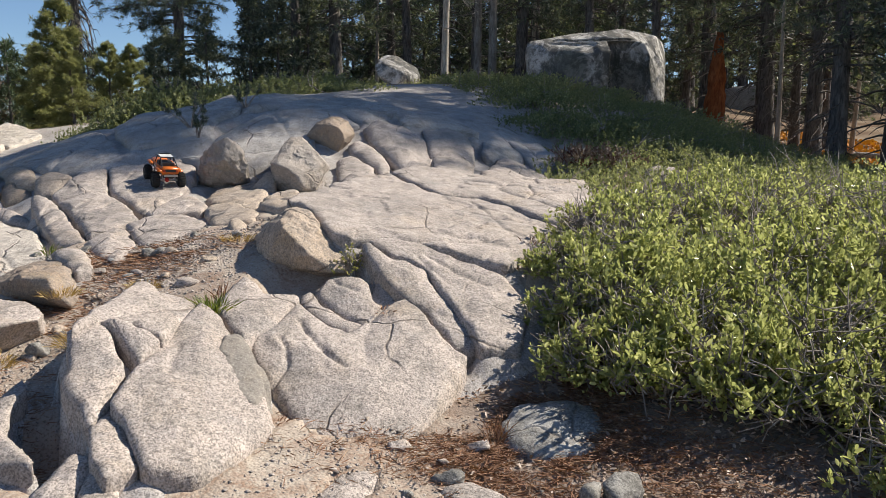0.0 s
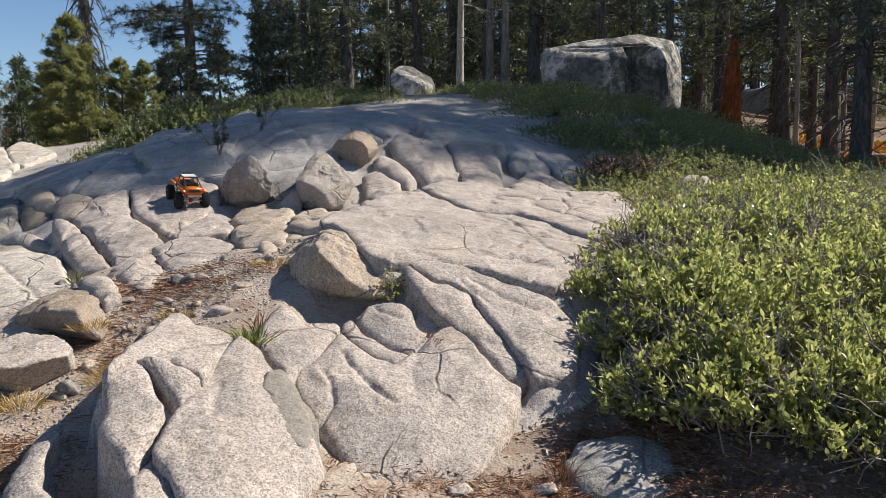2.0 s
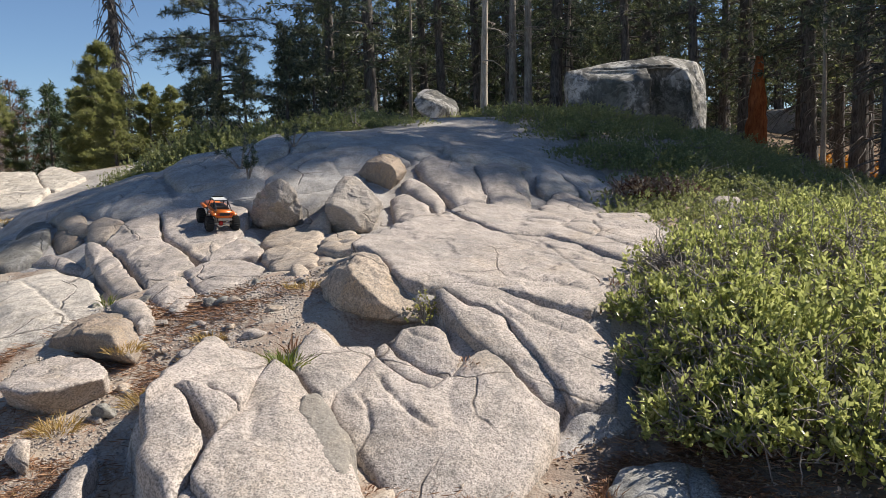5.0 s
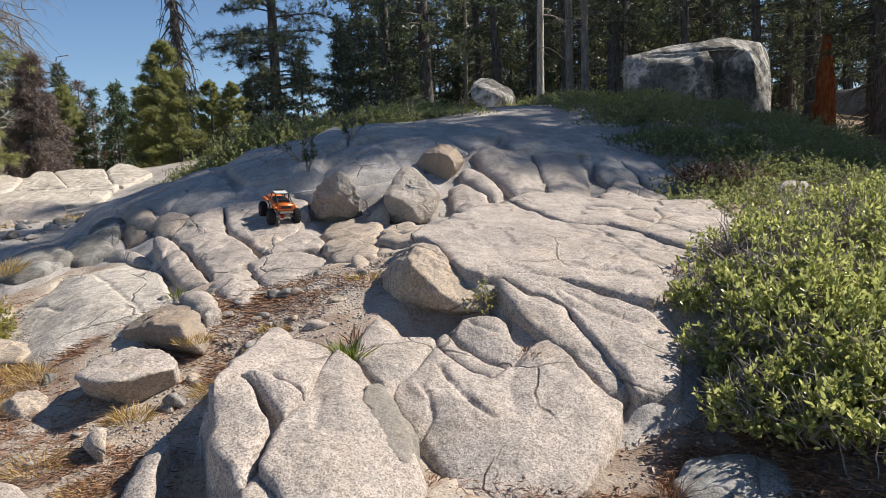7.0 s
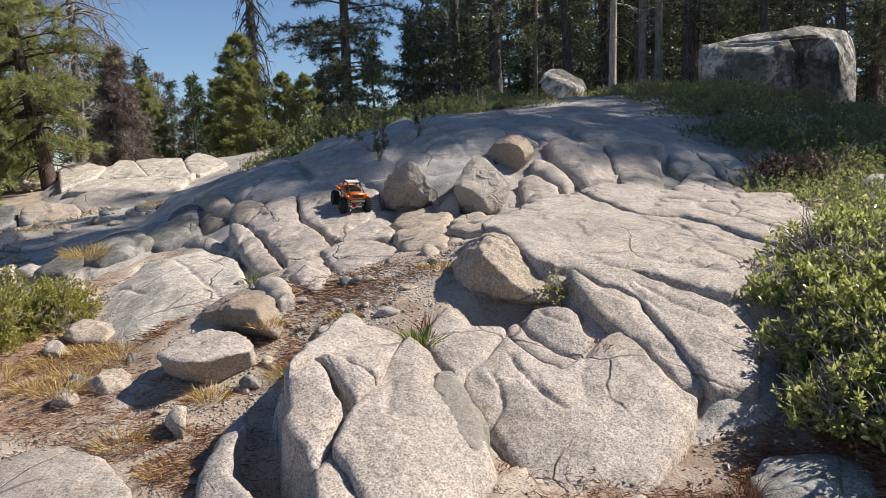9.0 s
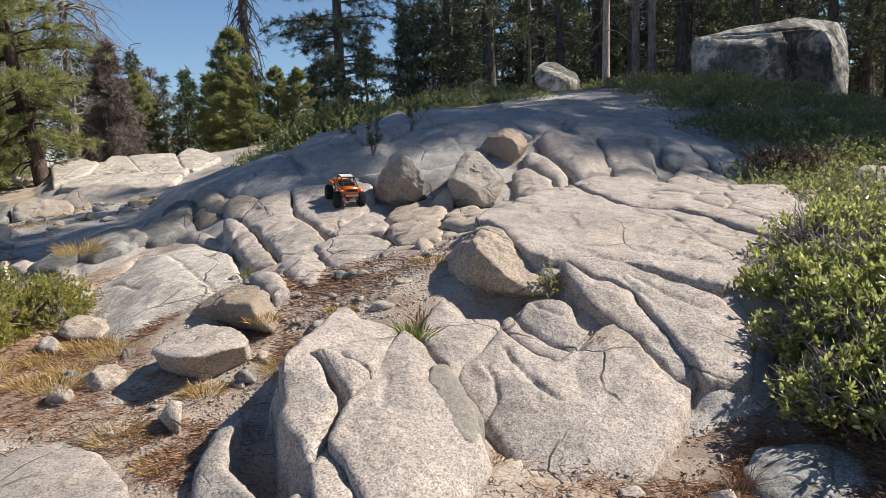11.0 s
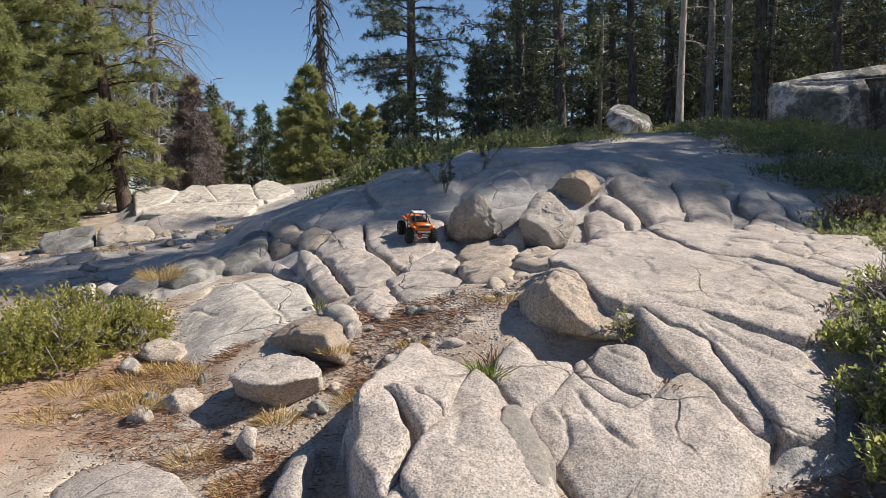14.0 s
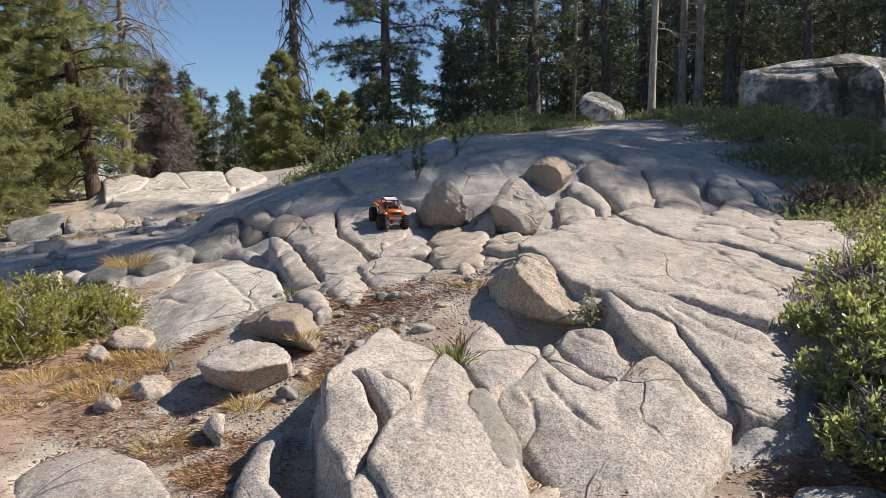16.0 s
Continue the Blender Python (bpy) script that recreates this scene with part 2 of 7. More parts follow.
STRAW = leaf_material("dry_grass", (0.33, 0.21, 0.085), (0.52, 0.37, 0.15), (0.70, 0.55, 0.29), 0.3, 0.7)
GRASS = leaf_material("green_grass", (0.09, 0.13, 0.025), (0.20, 0.23, 0.05), (0.34, 0.34, 0.09), 0.3, 0.6)
RUST_NEEDLE = leaf_material("fallen_needles", (0.17, 0.08, 0.045), (0.32, 0.175, 0.10), (0.47, 0.31, 0.19), 0.1, 0.8)
DEAD_LEAF = leaf_material("dead_leaf", (0.18, 0.11, 0.08), (0.34, 0.24, 0.18), (0.60, 0.50, 0.42), 0.1, 0.5)
LITTER = leaf_material("orange_litter", (0.40, 0.16, 0.02), (0.60, 0.27, 0.03), (0.75, 0.40, 0.06), 0.2, 0.8)


def bark_material(name, dark, light, size=0.06, rough=0.92):
    m, t, b = material(name, rough, 0, 0.15)
    n = Net(t)
    ridges = n.noise(size, 5, 0.7, warp=0.6, stretch=(1.0, 1.0, 0.22))
    col = n.mix(n.ramp(ridges, (0.36, 0.0), (0.62, 1.0)), dark, light)
    col = n.mix(n.ramp(n.noise(0.4, 4), (0.45, 0.0), (0.7, 0.4)), col, tuple(c * 0.55 for c in dark))
    n.put(b.inputs["Base Color"], col)
    n.put(b.inputs["Normal"], n.bump(ridges, 0.9, size * 0.5))
    return m


BARK = bark_material("pine_bark", (0.066, 0.059, 0.054), (0.215, 0.195, 0.178))
# a darker copy of BARK; the near trunk's shade is put into it
BARK_DARK = bark_material("dark_pine_bark", (0.035, 0.025, 0.021), (0.16, 0.115, 0.095), 0.07)
BARK_GREY = bark_material("weathered_wood", (0.17, 0.15, 0.13), (0.36, 0.33, 0.29))
BARK_RUST = bark_material("rusty_decayed_wood", (0.22, 0.065, 0.025), (0.46, 0.16, 0.06), 0.09)
BARK_PALE = bark_material("bleached_log", (0.27, 0.235, 0.195), (0.50, 0.45, 0.385), 0.04)
TWIG = bark_material("twig", (0.17, 0.135, 0.115), (0.44, 0.40, 0.36), 0.02)
TWIG_RED = bark_material("manzanita_stem", (0.12, 0.05, 0.035), (0.25, 0.12, 0.08), 0.02)


def plain(name, col, rough=0.5, metal=0.0, spec=0.4, wear=0.12):
    m, t, b = material(name, rough, metal, spec)
    n = Net(t)
    n.put(b.inputs["Base Color"], n.mix(n.ramp(n.noise(0.03, 5, 0.65), (0.45, 0.0), (0.7, wear * 3)), col, tuple(c * 0.55 + 0.05 for c in col)))
    n.put(b.inputs["Normal"], n.bump(n.noise(0.008, 3), 0.15, 0.002))
    return m


ORANGE = plain("orange_bodyshell", (0.72, 0.17, 0.02), 0.32, 0, 0.5)
RUBBER = plain("black_rubber", (0.018, 0.018, 0.018), 0.85, 0, 0.2)
BLACK = plain("black_plastic", (0.022, 0.022, 0.024), 0.5)
ROOF_GREY = plain("grey_roof_panel", (0.62, 0.62, 0.60), 0.45)
STEEL = plain("dull_steel", (0.40, 0.39, 0.38), 0.4, 0.9)
RED = plain("red_plastic", (0.45, 0.03, 0.02), 0.4)
WHITE = plain("white_sticker", (0.75, 0.74, 0.70), 0.5)


# ---------------------------------------------------------------- building helpers
def mesh_ob(name, verts, faces, mat, parent=None, label="", smooth=True):
    me = bpy.data.meshes.new(name)
    verts = np.asarray(verts, np.float32)
    if isinstance(faces, np.ndarray):
        k = faces.shape[1]
        me.vertices.add(len(verts))
        me.vertices.foreach_set("co", verts.ravel())
        me.loops.add(faces.size)
        me.loops.foreach_set("vertex_index", faces.ravel().astype(np.int32))
        me.polygons.add(len(faces))
        me.polygons.foreach_set("loop_start", np.arange(0, faces.size, k, dtype=np.int32))
        me.update(calc_edges=True)
    else:
        me.from_pydata([tuple(map(float, v)) for v in verts], [], faces)
    if smooth:
        me.polygons.foreach_set("use_smooth", np.ones(len(me.polygons), bool))
    me.materials.append(mat)
    me.validate()
    ob = new(name, me)
    if parent is not None:
        ob.parent = parent
    if label:
        tagged(ob, label)
    return ob


def part(name, bm, mat, parent, label="", smooth=False):
    me = bpy.data.meshes.new(name)
    bm.to_mesh(me)
    bm.free()
    if smooth:
        me.polygons.foreach_set("use_smooth", np.ones(len(me.polygons), bool))
    me.materials.append(mat)
    ob = new(name, me)
    ob.parent = parent
    if label:
        tagged(ob, label)
    return ob


def thing(name, x, y, z, label, category, group="", turn=0.0):
    e = new(name)
    e.empty_display_size = 0.1
    e.matrix_basis = pose(x, y, z, 0, 0, turn)
    return tagged(e, label, category, group)


class Soup:
    """Collects tubes and blades into one mesh."""

    def __init__(self):
        self.v, self.f, self.n = [], [], 0

    def tube(self, pts, radii, sides=5):
        pts = np.asarray(pts, float)
        k = len(pts)
        d = np.gradient(pts, axis=0)
        d /= np.linalg.norm(d, axis=1)[:, None] + 1e-9
        ref = np.where(np.abs(d[:, 2:3]) > 0.9, np.array([[1.0, 0, 0]]), np.array([[0, 0, 1.0]]))
        u = np.cross(d, ref)
        u /= np.linalg.norm(u, axis=1)[:, None] + 1e-9
        w = np.cross(d, u)
        a = np.linspace(0, 2 * np.pi, sides, endpoint=False)
        r = np.asarray(radii, float)[:, None, None]
        ring = pts[:, None, :] + r * (np.cos(a)[None, :, None] * u[:, None, :] + np.sin(a)[None, :, None] * w[:, None, :])
        self.v.append(ring.reshape(-1, 3))
        i = np.arange(k - 1)[:, None] * sides + np.arange(sides)[None, :]
        j = np.arange(k - 1)[:, None] * sides + (np.arange(sides)[None, :] + 1) % sides
        self.f.append((np.stack([i, j, j + sides, i + sides], -1).reshape(-1, 4)) + self.n)
        self.n += k * sides

    def quads(self, q):
        """q: an array of shape (count, 4, 3)."""
        q = np.asarray(q, float)
        self.v.append(q.reshape(-1, 3))
        self.f.append(np.arange(len(q) * 4).reshape(-1, 4) + self.n)
        self.n += len(q) * 4

    def build(self, name, mat, parent=None, label="", smooth=True):
        return mesh_ob(name, np.concatenate(self.v), np.concatenate(self.f), mat, parent, label, smooth)


def unit(v):
    return v / (np.linalg.norm(v, axis=-1, keepdims=True) + 1e-9)


def blades(roots, ways, lengths, widths, sag=0.0):
    """Thin pointed quads from the roots along the ways."""
    side = unit(np.cross(ways, rng.normal(size=ways.shape)))
    w = widths[:, None] * side
    L = lengths[:, None] * ways
    mid = roots + 0.45 * L
    tip = roots + L - np.array([0, 0, 1.0]) * (sag * lengths)[:, None]
    return np.stack([roots, mid - w, tip, mid + w], 1)


def leaves(roots, ways, lengths, widths):
    """Oval leaves, each two quads folded along the midrib, as (count * 2, 4, 3)."""
    side = unit(np.cross(ways, rng.normal(size=ways.shape)))
    nor = np.cross(side, ways)
    L, W = lengths[:, None], widths[:, None]
    tip = roots + ways * L
    a, b = roots + ways * L * 0.30, roots + ways * L * 0.72
    up = nor * W * 0.25
    l1, l2 = a - side * W * 0.9 + up, b - side * W * 0.8 + up
    r1, r2 = a + side * W * 0.9 + up, b + side * W * 0.8 + up
    return np.concatenate([np.stack([roots, l1, l2, tip], 1), np.stack([roots, tip, r2, r1], 1)])


def leaf_mesh(name, q, mat, parent):
    """Both halves of a leaf share the midrib, so a leaf is one island."""
    n = len(q) // 2
    a, b = q[:n], q[n:]
    v = np.concatenate([a, b[:, 2:4]], 1)           # root l1 l2 tip r2 r1
    base = np.arange(n)[:, None] * 6
    f = np.concatenate([base + np.array([[0, 1, 2, 3]]), base + np.array([[0, 3, 4, 5]])])
    return tagged(mesh_ob(name, v.reshape(-1, 3), f, mat, parent, smooth=False), kind="stuff")


# ---------------------------------------------------------------- the lie of the land
PROFILES = {}
STEPS = np.array([-6, 1, 2, 3, 4, 5, 6, 7, 8, 9, 10, 12, 14, 18, 26, 60, 140, 600], float)


def profile(x, *heights):
    """Heights of the slope along one line ahead, at the distances in STEPS."""
    PROFILES[x] = np.array(heights, float)


profile(-30, -0.64, -0.52, -0.45, -0.39, -0.33, -0.27, -0.28, -0.22, -0.17, -0.12, -0.07, 0.09, 0.46, 0.20, 0.20, -2.00, -5.00, -12.00)
profile(-12, -0.44, -0.31, -0.25, -0.18, -0.12, -0.07, -0.08, -0.03, 0.02, 0.06, 0.11, 0.26, 0.65, 1.17, 0.48, -2.00, -5.00, -12.00)
profile(-6, -0.42, -0.23, -0.14, -0.06, 0.02, 0.10, 0.13, 0.25, 0.38, 0.50, 0.58, 0.66, 0.91, 1.57, 1.54, -2.00, -5.00, -12.00)
profile(-3.5, -0.40, -0.21, -0.13, -0.09, 0.01, 0.14, 0.29, 0.59, 0.93, 1.18, 1.36, 1.46, 1.59, 1.93, 2.20, 1.20, -3.00, -12.00)
profile(-2.3, -0.41, -0.25, -0.14, -0.06, 0.13, 0.38, 0.45, 0.60, 0.97, 1.34, 1.52, 1.74, 1.86, 2.11, 2.39, 1.20, -3.00, -12.00)
profile(-1.0, -0.43, -0.30, -0.16, 0.01, 0.23, 0.53, 0.64, 0.65, 0.93, 1.31, 1.43, 1.73, 2.00, 2.22, 2.48, 1.20, -3.00, -12.00)
profile(0.3, -0.44, -0.30, -0.18, -0.13, 0.03, 0.55, 0.58, 0.66, 0.76, 1.04, 1.28, 1.62, 1.98, 2.24, 2.48, 1.80, 1.00, -5.00)
profile(1.2, -0.44, -0.30, -0.19, -0.05, 0.11, 0.39, 0.49, 0.56, 0.59, 0.75, 1.02, 1.50, 1.89, 2.20, 2.44, 1.80, 1.00, -5.00)
profile(2.5, -0.43, -0.28, -0.16, -0.01, 0.09, 0.24, 0.33, 0.44, 0.53, 0.66, 0.87, 1.30, 1.69, 2.06, 2.32, 1.80, 1.00, -5.00)
profile(6, -0.47, -0.33, -0.25, -0.16, -0.12, -0.02, 0.06, 0.16, 0.26, 0.28, 0.28, 0.32, 0.52, 1.05, 1.50, 3.20, 1.00, -5.00)
profile(9, -0.64, -0.54, -0.49, -0.44, -0.44, -0.39, -0.36, 0.00, 0.00, 0.00, 0.00, -0.05, -0.02, 0.22, 1.00, 5.00, 9.00, 9.00)
profile(14, -0.93, -0.87, -0.84, -0.81, -0.83, -0.80, -0.79, -0.50, -0.50, -0.50, -0.50, -0.50, -0.45, -0.35, -0.05, 4.60, 9.00, 9.00)
profile(20, -0.93, -0.87, -0.84, -0.81, -0.83, -0.80, -0.79, -0.80, -0.80, -0.80, -0.80, -0.75, -0.70, -0.60, -0.35, 3.60, 9.00, 9.00)
profile(40, -0.93, -0.87, -0.84, -0.81, -0.83, -0.80, -0.79, -0.80, -0.80, -0.80, -0.80, -0.75, -0.70, -0.60, -0.35, 3.60, 9.00, 9.00)


def ease(x, xs, ys):
    """Smooth (monotone-looking) interpolation through knots, at the array x."""
    x = np.clip(x, xs[0], xs[-1])
    i = np.clip(np.searchsorted(xs, x) - 1, 0, len(xs) - 2)
    m = np.gradient(ys, xs, axis=0)
    h = (xs[i + 1] - xs[i])
    t = (x - xs[i]) / h
    return (2 * t**3 - 3 * t**2 + 1) * ys[i] + (t**3 - 2 * t**2 + t) * h * m[i] + (-2 * t**3 + 3 * t**2) * ys[i + 1] + (t**3 - t**2) * h * m[i + 1]


_px = np.array(sorted(PROFILES))
PITS = ((-1.42, 2.83, 0.17, 0.24), (-1.56, 2.98, 0.15, 0.16), (-1.28, 2.70, 0.12, 0.16), (-0.72, 4.42, 0.26, 0.12), (-0.45, 4.38, 0.20, 0.10), (-0.70, 3.22, 0.16, 0.06))     # hollows under the big block


def land(x, y):
    """Height of the ground sheet (without its small lumps) at arrays x, y."""
    x, y = np.broadcast_arrays(np.asarray(x, float), np.asarray(y, float))
    shape = x.shape
    x, y = x.ravel(), y.ravel()
    cols = np.stack([ease(y, STEPS, PROFILES[k]) for k in _px])
    xc = np.clip(x, _px[0], _px[-1])
    i = np.clip(np.searchsorted(_px, xc) - 1, 0, len(_px) - 2)
    t = (xc - _px[i]) / (_px[i + 1] - _px[i])
    k = np.arange(len(x))
    t = t * t * (3 - 2 * t)
    h = cols[i, k] * (1 - t) + cols[i + 1, k] * t
    for px_, py_, pr_, pd_ in PITS:
        h = h - pd_ * np.exp(-(((x - px_) ** 2 + (y - py_) ** 2) / pr_**2) ** 2)
    return h.reshape(shape)


def land_at(x, y):
    return float(land(np.array([x]), np.array([y]))[0])


def spread(lo, hi, step, far_lo, far_hi, grow=1.09):
    """Grid lines: even from lo to hi, then wider and wider out to the far ends."""
    mid = list(np.arange(lo, hi + step / 2, step))
    a, s = [lo], step
    while a[-1] > far_lo:
        s *= grow
        a.append(a[-1] - s)
    b, s = [mid[-1]], step
    while b[-1] < far_hi:
        s *= grow
        b.append(b[-1] + s)
    return np.array(a[:0:-1] + mid + b[1:])


# ---------------------------------------------------------------- granite
SLABS = []


def inside_gap(P, poly):
    """Distance from the points P to the outline, negative within it."""
    best = np.full(len(P), 1e9)
    odd = np.zeros(len(P), bool)
    for p, q in zip(poly, np.roll(poly, -1, 0)):
        seg = q - p
        t = np.clip(((P - p) @ seg) / (seg @ seg + 1e-12), 0, 1)
        best = np.minimum(best, np.hypot(*(P - p - t[:, None] * seg).T))
        cross = (p[1] > P[:, 1]) != (q[1] > P[:, 1])
        odd ^= cross & (P[:, 0] < (q[0] - p[0]) * (P[:, 1] - p[1]) / (q[1] - p[1] + 1e-12) + p[0])
    return np.where(odd, -best, best)


def slab(outline, z, sx, sy, bulge=0.05, rim=0.05, deep=0.3, mat=None, step=0.02, rough=1.0, grooves=(), group="granite slabs of the outcrop",
         label="pale weathered granite slab with rounded cracked edges", name="granite_slab", gape=1.0):
    """A block of bedrock: its outline from above, the height and tilt of its top (z at the middle, slopes sx and sy), how far the top
    swells, how round its rim is and how deep its sides go down. Neighbours meet in narrow wandering joints."""
    poly = np.array(outline, float)
    nx = np.roll(poly, -1, 0)                          # break the corners a little
    poly = np.stack([poly * 0.94 + nx * 0.06, poly * 0.06 + nx * 0.94], 1).reshape(-1, 2)
    near_, hill_ = step < 0.015, step > 0.024
    rim, bulge = rim * (0.17 if near_ else 0.16 if hill_ else 0.22), bulge * (0.30 if near_ else 0.42 if not hill_ else 0.45)
    a0, a1 = poly, np.roll(poly, -1, 0)
    cr = a0[:, 0] * a1[:, 1] - a1[:, 0] * a0[:, 1]
    area = cr.sum() / 2
    c = ((a0 + a1) * cr[:, None]).sum(0) / (6 * area)
    size = math.sqrt(abs(area))
    sd_ = (abs(c[0]) * 7.1 + abs(c[1]) * 3.3) % 50
    SLABS.append((poly, z, sx, sy, rim + 0.4 * bulge + 0.03, c))
    st = max(step if near_ else step * 0.8 if not hill_ else step * 0.72, size / 150)
    gx_ = np.arange(poly[:, 0].min() - 3 * st, poly[:, 0].max() + 3 * st, st)
    gy_ = np.arange(poly[:, 1].min() - 3 * st, poly[:, 1].max() + 3 * st, st)
    X, Y = np.meshgrid(gx_, gy_)
    P = np.stack([X.ravel(), Y.ravel()], 1)
    P3 = np.concatenate([P, np.full((len(P), 1), 0.3)], 1)
    wander = (0.010 if near_ else 0.022 if not hill_ else 0.04)
    W = P + wander * np.stack([fbm(P3, 0.22, 3, 41), fbm(P3, 0.22, 3, 43)], 1) + (0.003 if near_ else 0.006) * np.stack([fbm(P3, 0.05, 2, 45), fbm(P3, 0.05, 2, 47)], 1)
    d = inside_gap(W, poly) + gape * ((0.0012 if near_ else 0.0025) + (0.008 if near_ else 0.016) * np.clip(fbm(P3, 0.5, 2, 49) - 0.05, 0, 0.5))
    D = d.reshape(X.shape)
    gy2, gx2 = np.gradient(D, st)
    g = np.stack([gx2.ravel(), gy2.ravel()], 1)
    g /= np.maximum((g**2).sum(1), 0.2)[:, None]
    keep = d < 0.62 * st
    snap = np.abs(d) < 0.62 * st
    P = np.where(snap[:, None], P - d[:, None] * g, P)
    d = np.where(snap, 0.0, d)
    nxg = X.shape[1]
    i0 = (np.arange(X.shape[0] - 1)[:, None] * nxg + np.arange(nxg - 1)[None]).ravel()
    cells = np.stack([i0, i0 + 1, i0 + nxg + 1, i0 + nxg], 1)
    kin = keep[cells]
    quads = cells[kin.all(1)]
    tri = cells[kin.sum(1) == 3]
    tri = tri[kin[kin.sum(1) == 3]].reshape(-1, 3)
    used = np.unique(np.concatenate([quads.ravel(), tri.ravel()]))
    remap = np.full(len(P), -1)
    remap[used] = np.arange(len(used))
    P, e_dist = P[used], -np.minimum(d[used], 0)
    quads, tri = remap[quads], remap[tri]
    e_all = np.concatenate([quads[:, [0, 1]], quads[:, [1, 2]], quads[:, [2, 3]], quads[:, [3, 0]], tri[:, [0, 1]], tri[:, [1, 2]], tri[:, [2, 0]]])
    key = np.sort(e_all, 1)
    _, inv, cnt_ = np.unique(key[:, 0] * 4000000 + key[:, 1], return_inverse=True, return_counts=True)
    bd = e_all[cnt_[inv] == 1]                         # the rim, smoothed along its run
    for _ in range(3):
        acc, num = np.zeros_like(P), np.zeros(len(P))
        for a_, b_ in ((0, 1), (1, 0)):
            np.add.at(acc, bd[:, a_], P[bd[:, b_]])
            np.add.at(num, bd[:, a_], 1)
        on = num > 0
        P[on] = 0.5 * P[on] + 0.5 * acc[on] / num[on][:, None]
    e_dist[on] = 0
    P3 = np.concatenate([P, np.full((len(P), 1), z)], 1)
    rm = rim * np.clip(1 + 1.1 * fbm(P3, 0.25, 3, sd_ + 3), 0.25, 2.2)
    rm = np.maximum(rm, 1.7 * st)
    q = np.clip(1 - e_dist / rm, 0, 1)
    H = z + sx * (P[:, 0] - c[0]) + sy * (P[:, 1] - c[1])
    if hill_:                                          # slabs of the hill follow its swell
        H = 0.4 * H + 0.6 * (z + land(P[:, 0], P[:, 1]) - land_at(*c))
    sw = np.clip(e_dist / (0.60 * size), 0, 1)
    H = H + bulge * (2 * sw - sw * sw - 0.4) - rm * (1 - np.sqrt(np.maximum(0, 1 - q * q * 0.98)))
    # broad planes broken off, shallow spalls with sharp lips, and grain
    flat = np.abs(fbm(P3, 0.42 * max(size, 0.35), 3, sd_ + 9))
    H += rough * (0.032 if near_ else 0.045) * min(size, 1.1) * (0.35 - flat)
    spall = fbm(P3, 0.30 if near_ else 0.5, 4, sd_ + 21)
    H -= rough * (0.005 if near_ else 0.012) * np.clip((spall - 0.12) / 0.05, 0, 1)
    chip = np.clip((fbm(P3, 0.09, 3, sd_ + 31) - 0.10) / 0.12, 0, 1) * np.clip(1 - e_dist / (0.03 if near_ else 0.05), 0, 1)
    H -= rough * 0.012 * chip
    H += rough * ((0.004 if near_ else 0.007) * fbm(P3, 0.12, 4, sd_ + 5) + 0.0015 * fbm(P3, 0.03, 2, sd_ + 7))
    for _ in range(2):                                 # wear the lip
        acc, num = np.zeros(len(H)), np.zeros(len(H))
        for a_, b_ in ((0, 1), (1, 0)):
            np.add.at(acc, e_all[:, a_], H[e_all[:, b_]])
            np.add.at(num, e_all[:, a_], 1)
        H = np.where(e_dist < 2.2 * st, 0.5 * H + 0.5 * acc / np.maximum(num, 1), H)
    V = np.concatenate([P, H[:, None]], 1)
    grooves = [(g_[0], g_[1], g_[2], 1) for g_ in grooves]
    lr = np.random.default_rng(int(sd_ * 97) + 3)
    if size > 0.45 and not near_:                      # old joints that run across the block
        for _ in range(int(1 + size * 1.3)):
            th = radians(lr.choice([62, 118, 20]) + lr.uniform(-14, 14))
            o = c + lr.uniform(-0.45, 0.45, 2) * size
            u_ = np.array([math.cos(th), math.sin(th)])
            v_ = np.array([-u_[1], u_[0]])
            ends = [o + u_ * size * q_ + v_ * lr.normal(0, 0.05) * size for q_ in (-0.45, -0.2, 0.05, 0.3)]
            grooves.append((ends, max(0.012, st * 1.0), lr.uniform(0.015, 0.035), 0))
    for line, wide, depth, sharp_ in grooves:
        ln = np.array(line, float)
        best = np.full(len(V), 9.0)
        for p, r_ in zip(ln[:-1], ln[1:]):
            seg = r_ - p
            tt = np.clip(((V[:, :2] - p) @ seg) / (seg @ seg), 0, 1)
            best = np.minimum(best, np.hypot(*(V[:, :2] - p - tt[:, None] * seg).T))
        best = np.abs(best + 0.010 * gnoise(V / 0.07))
        V[:, 2] -= depth * np.exp(-(best / wide) ** (1.0 if sharp_ else 1.3))
    # sides
    ring = np.unique(bd)
    slot = np.full(len(V), -1)
    slot[ring] = np.arange(len(ring))
    sides, base_, prev = [], len(V), bd
    for frac, out_ in ((0.10, 0.004), (0.35, 0.010), (1.0, 0.03)):
        rg = V[ring].copy()
        away = unit(rg[:, :2] - c)
        rg[:, 2] -= deep * frac
        rg[:, :2] += away * (out_ + rough * 0.025 * fbm(rg, 0.15, 3, 11))[:, None]
        sides.append(rg)
        low = np.stack([slot[bd[:, 0]], slot[bd[:, 1]]], 1) + base_
        quads = np.concatenate([quads, np.stack([prev[:, 1], prev[:, 0], low[:, 0], low[:, 1]], 1)])
        prev, base_ = low, base_ + len(ring)
    V = np.concatenate([V] + sides)
    org = np.array([c[0], c[1], z - deep])
    ob = mesh_ob(name, V - org, [tuple(f_) for f_ in quads.tolist()] + [tuple(f_) for f_ in tri.tolist()], mat or GRANITE)
    ob.location = org
    return tagged(ob, label, "rock", group)


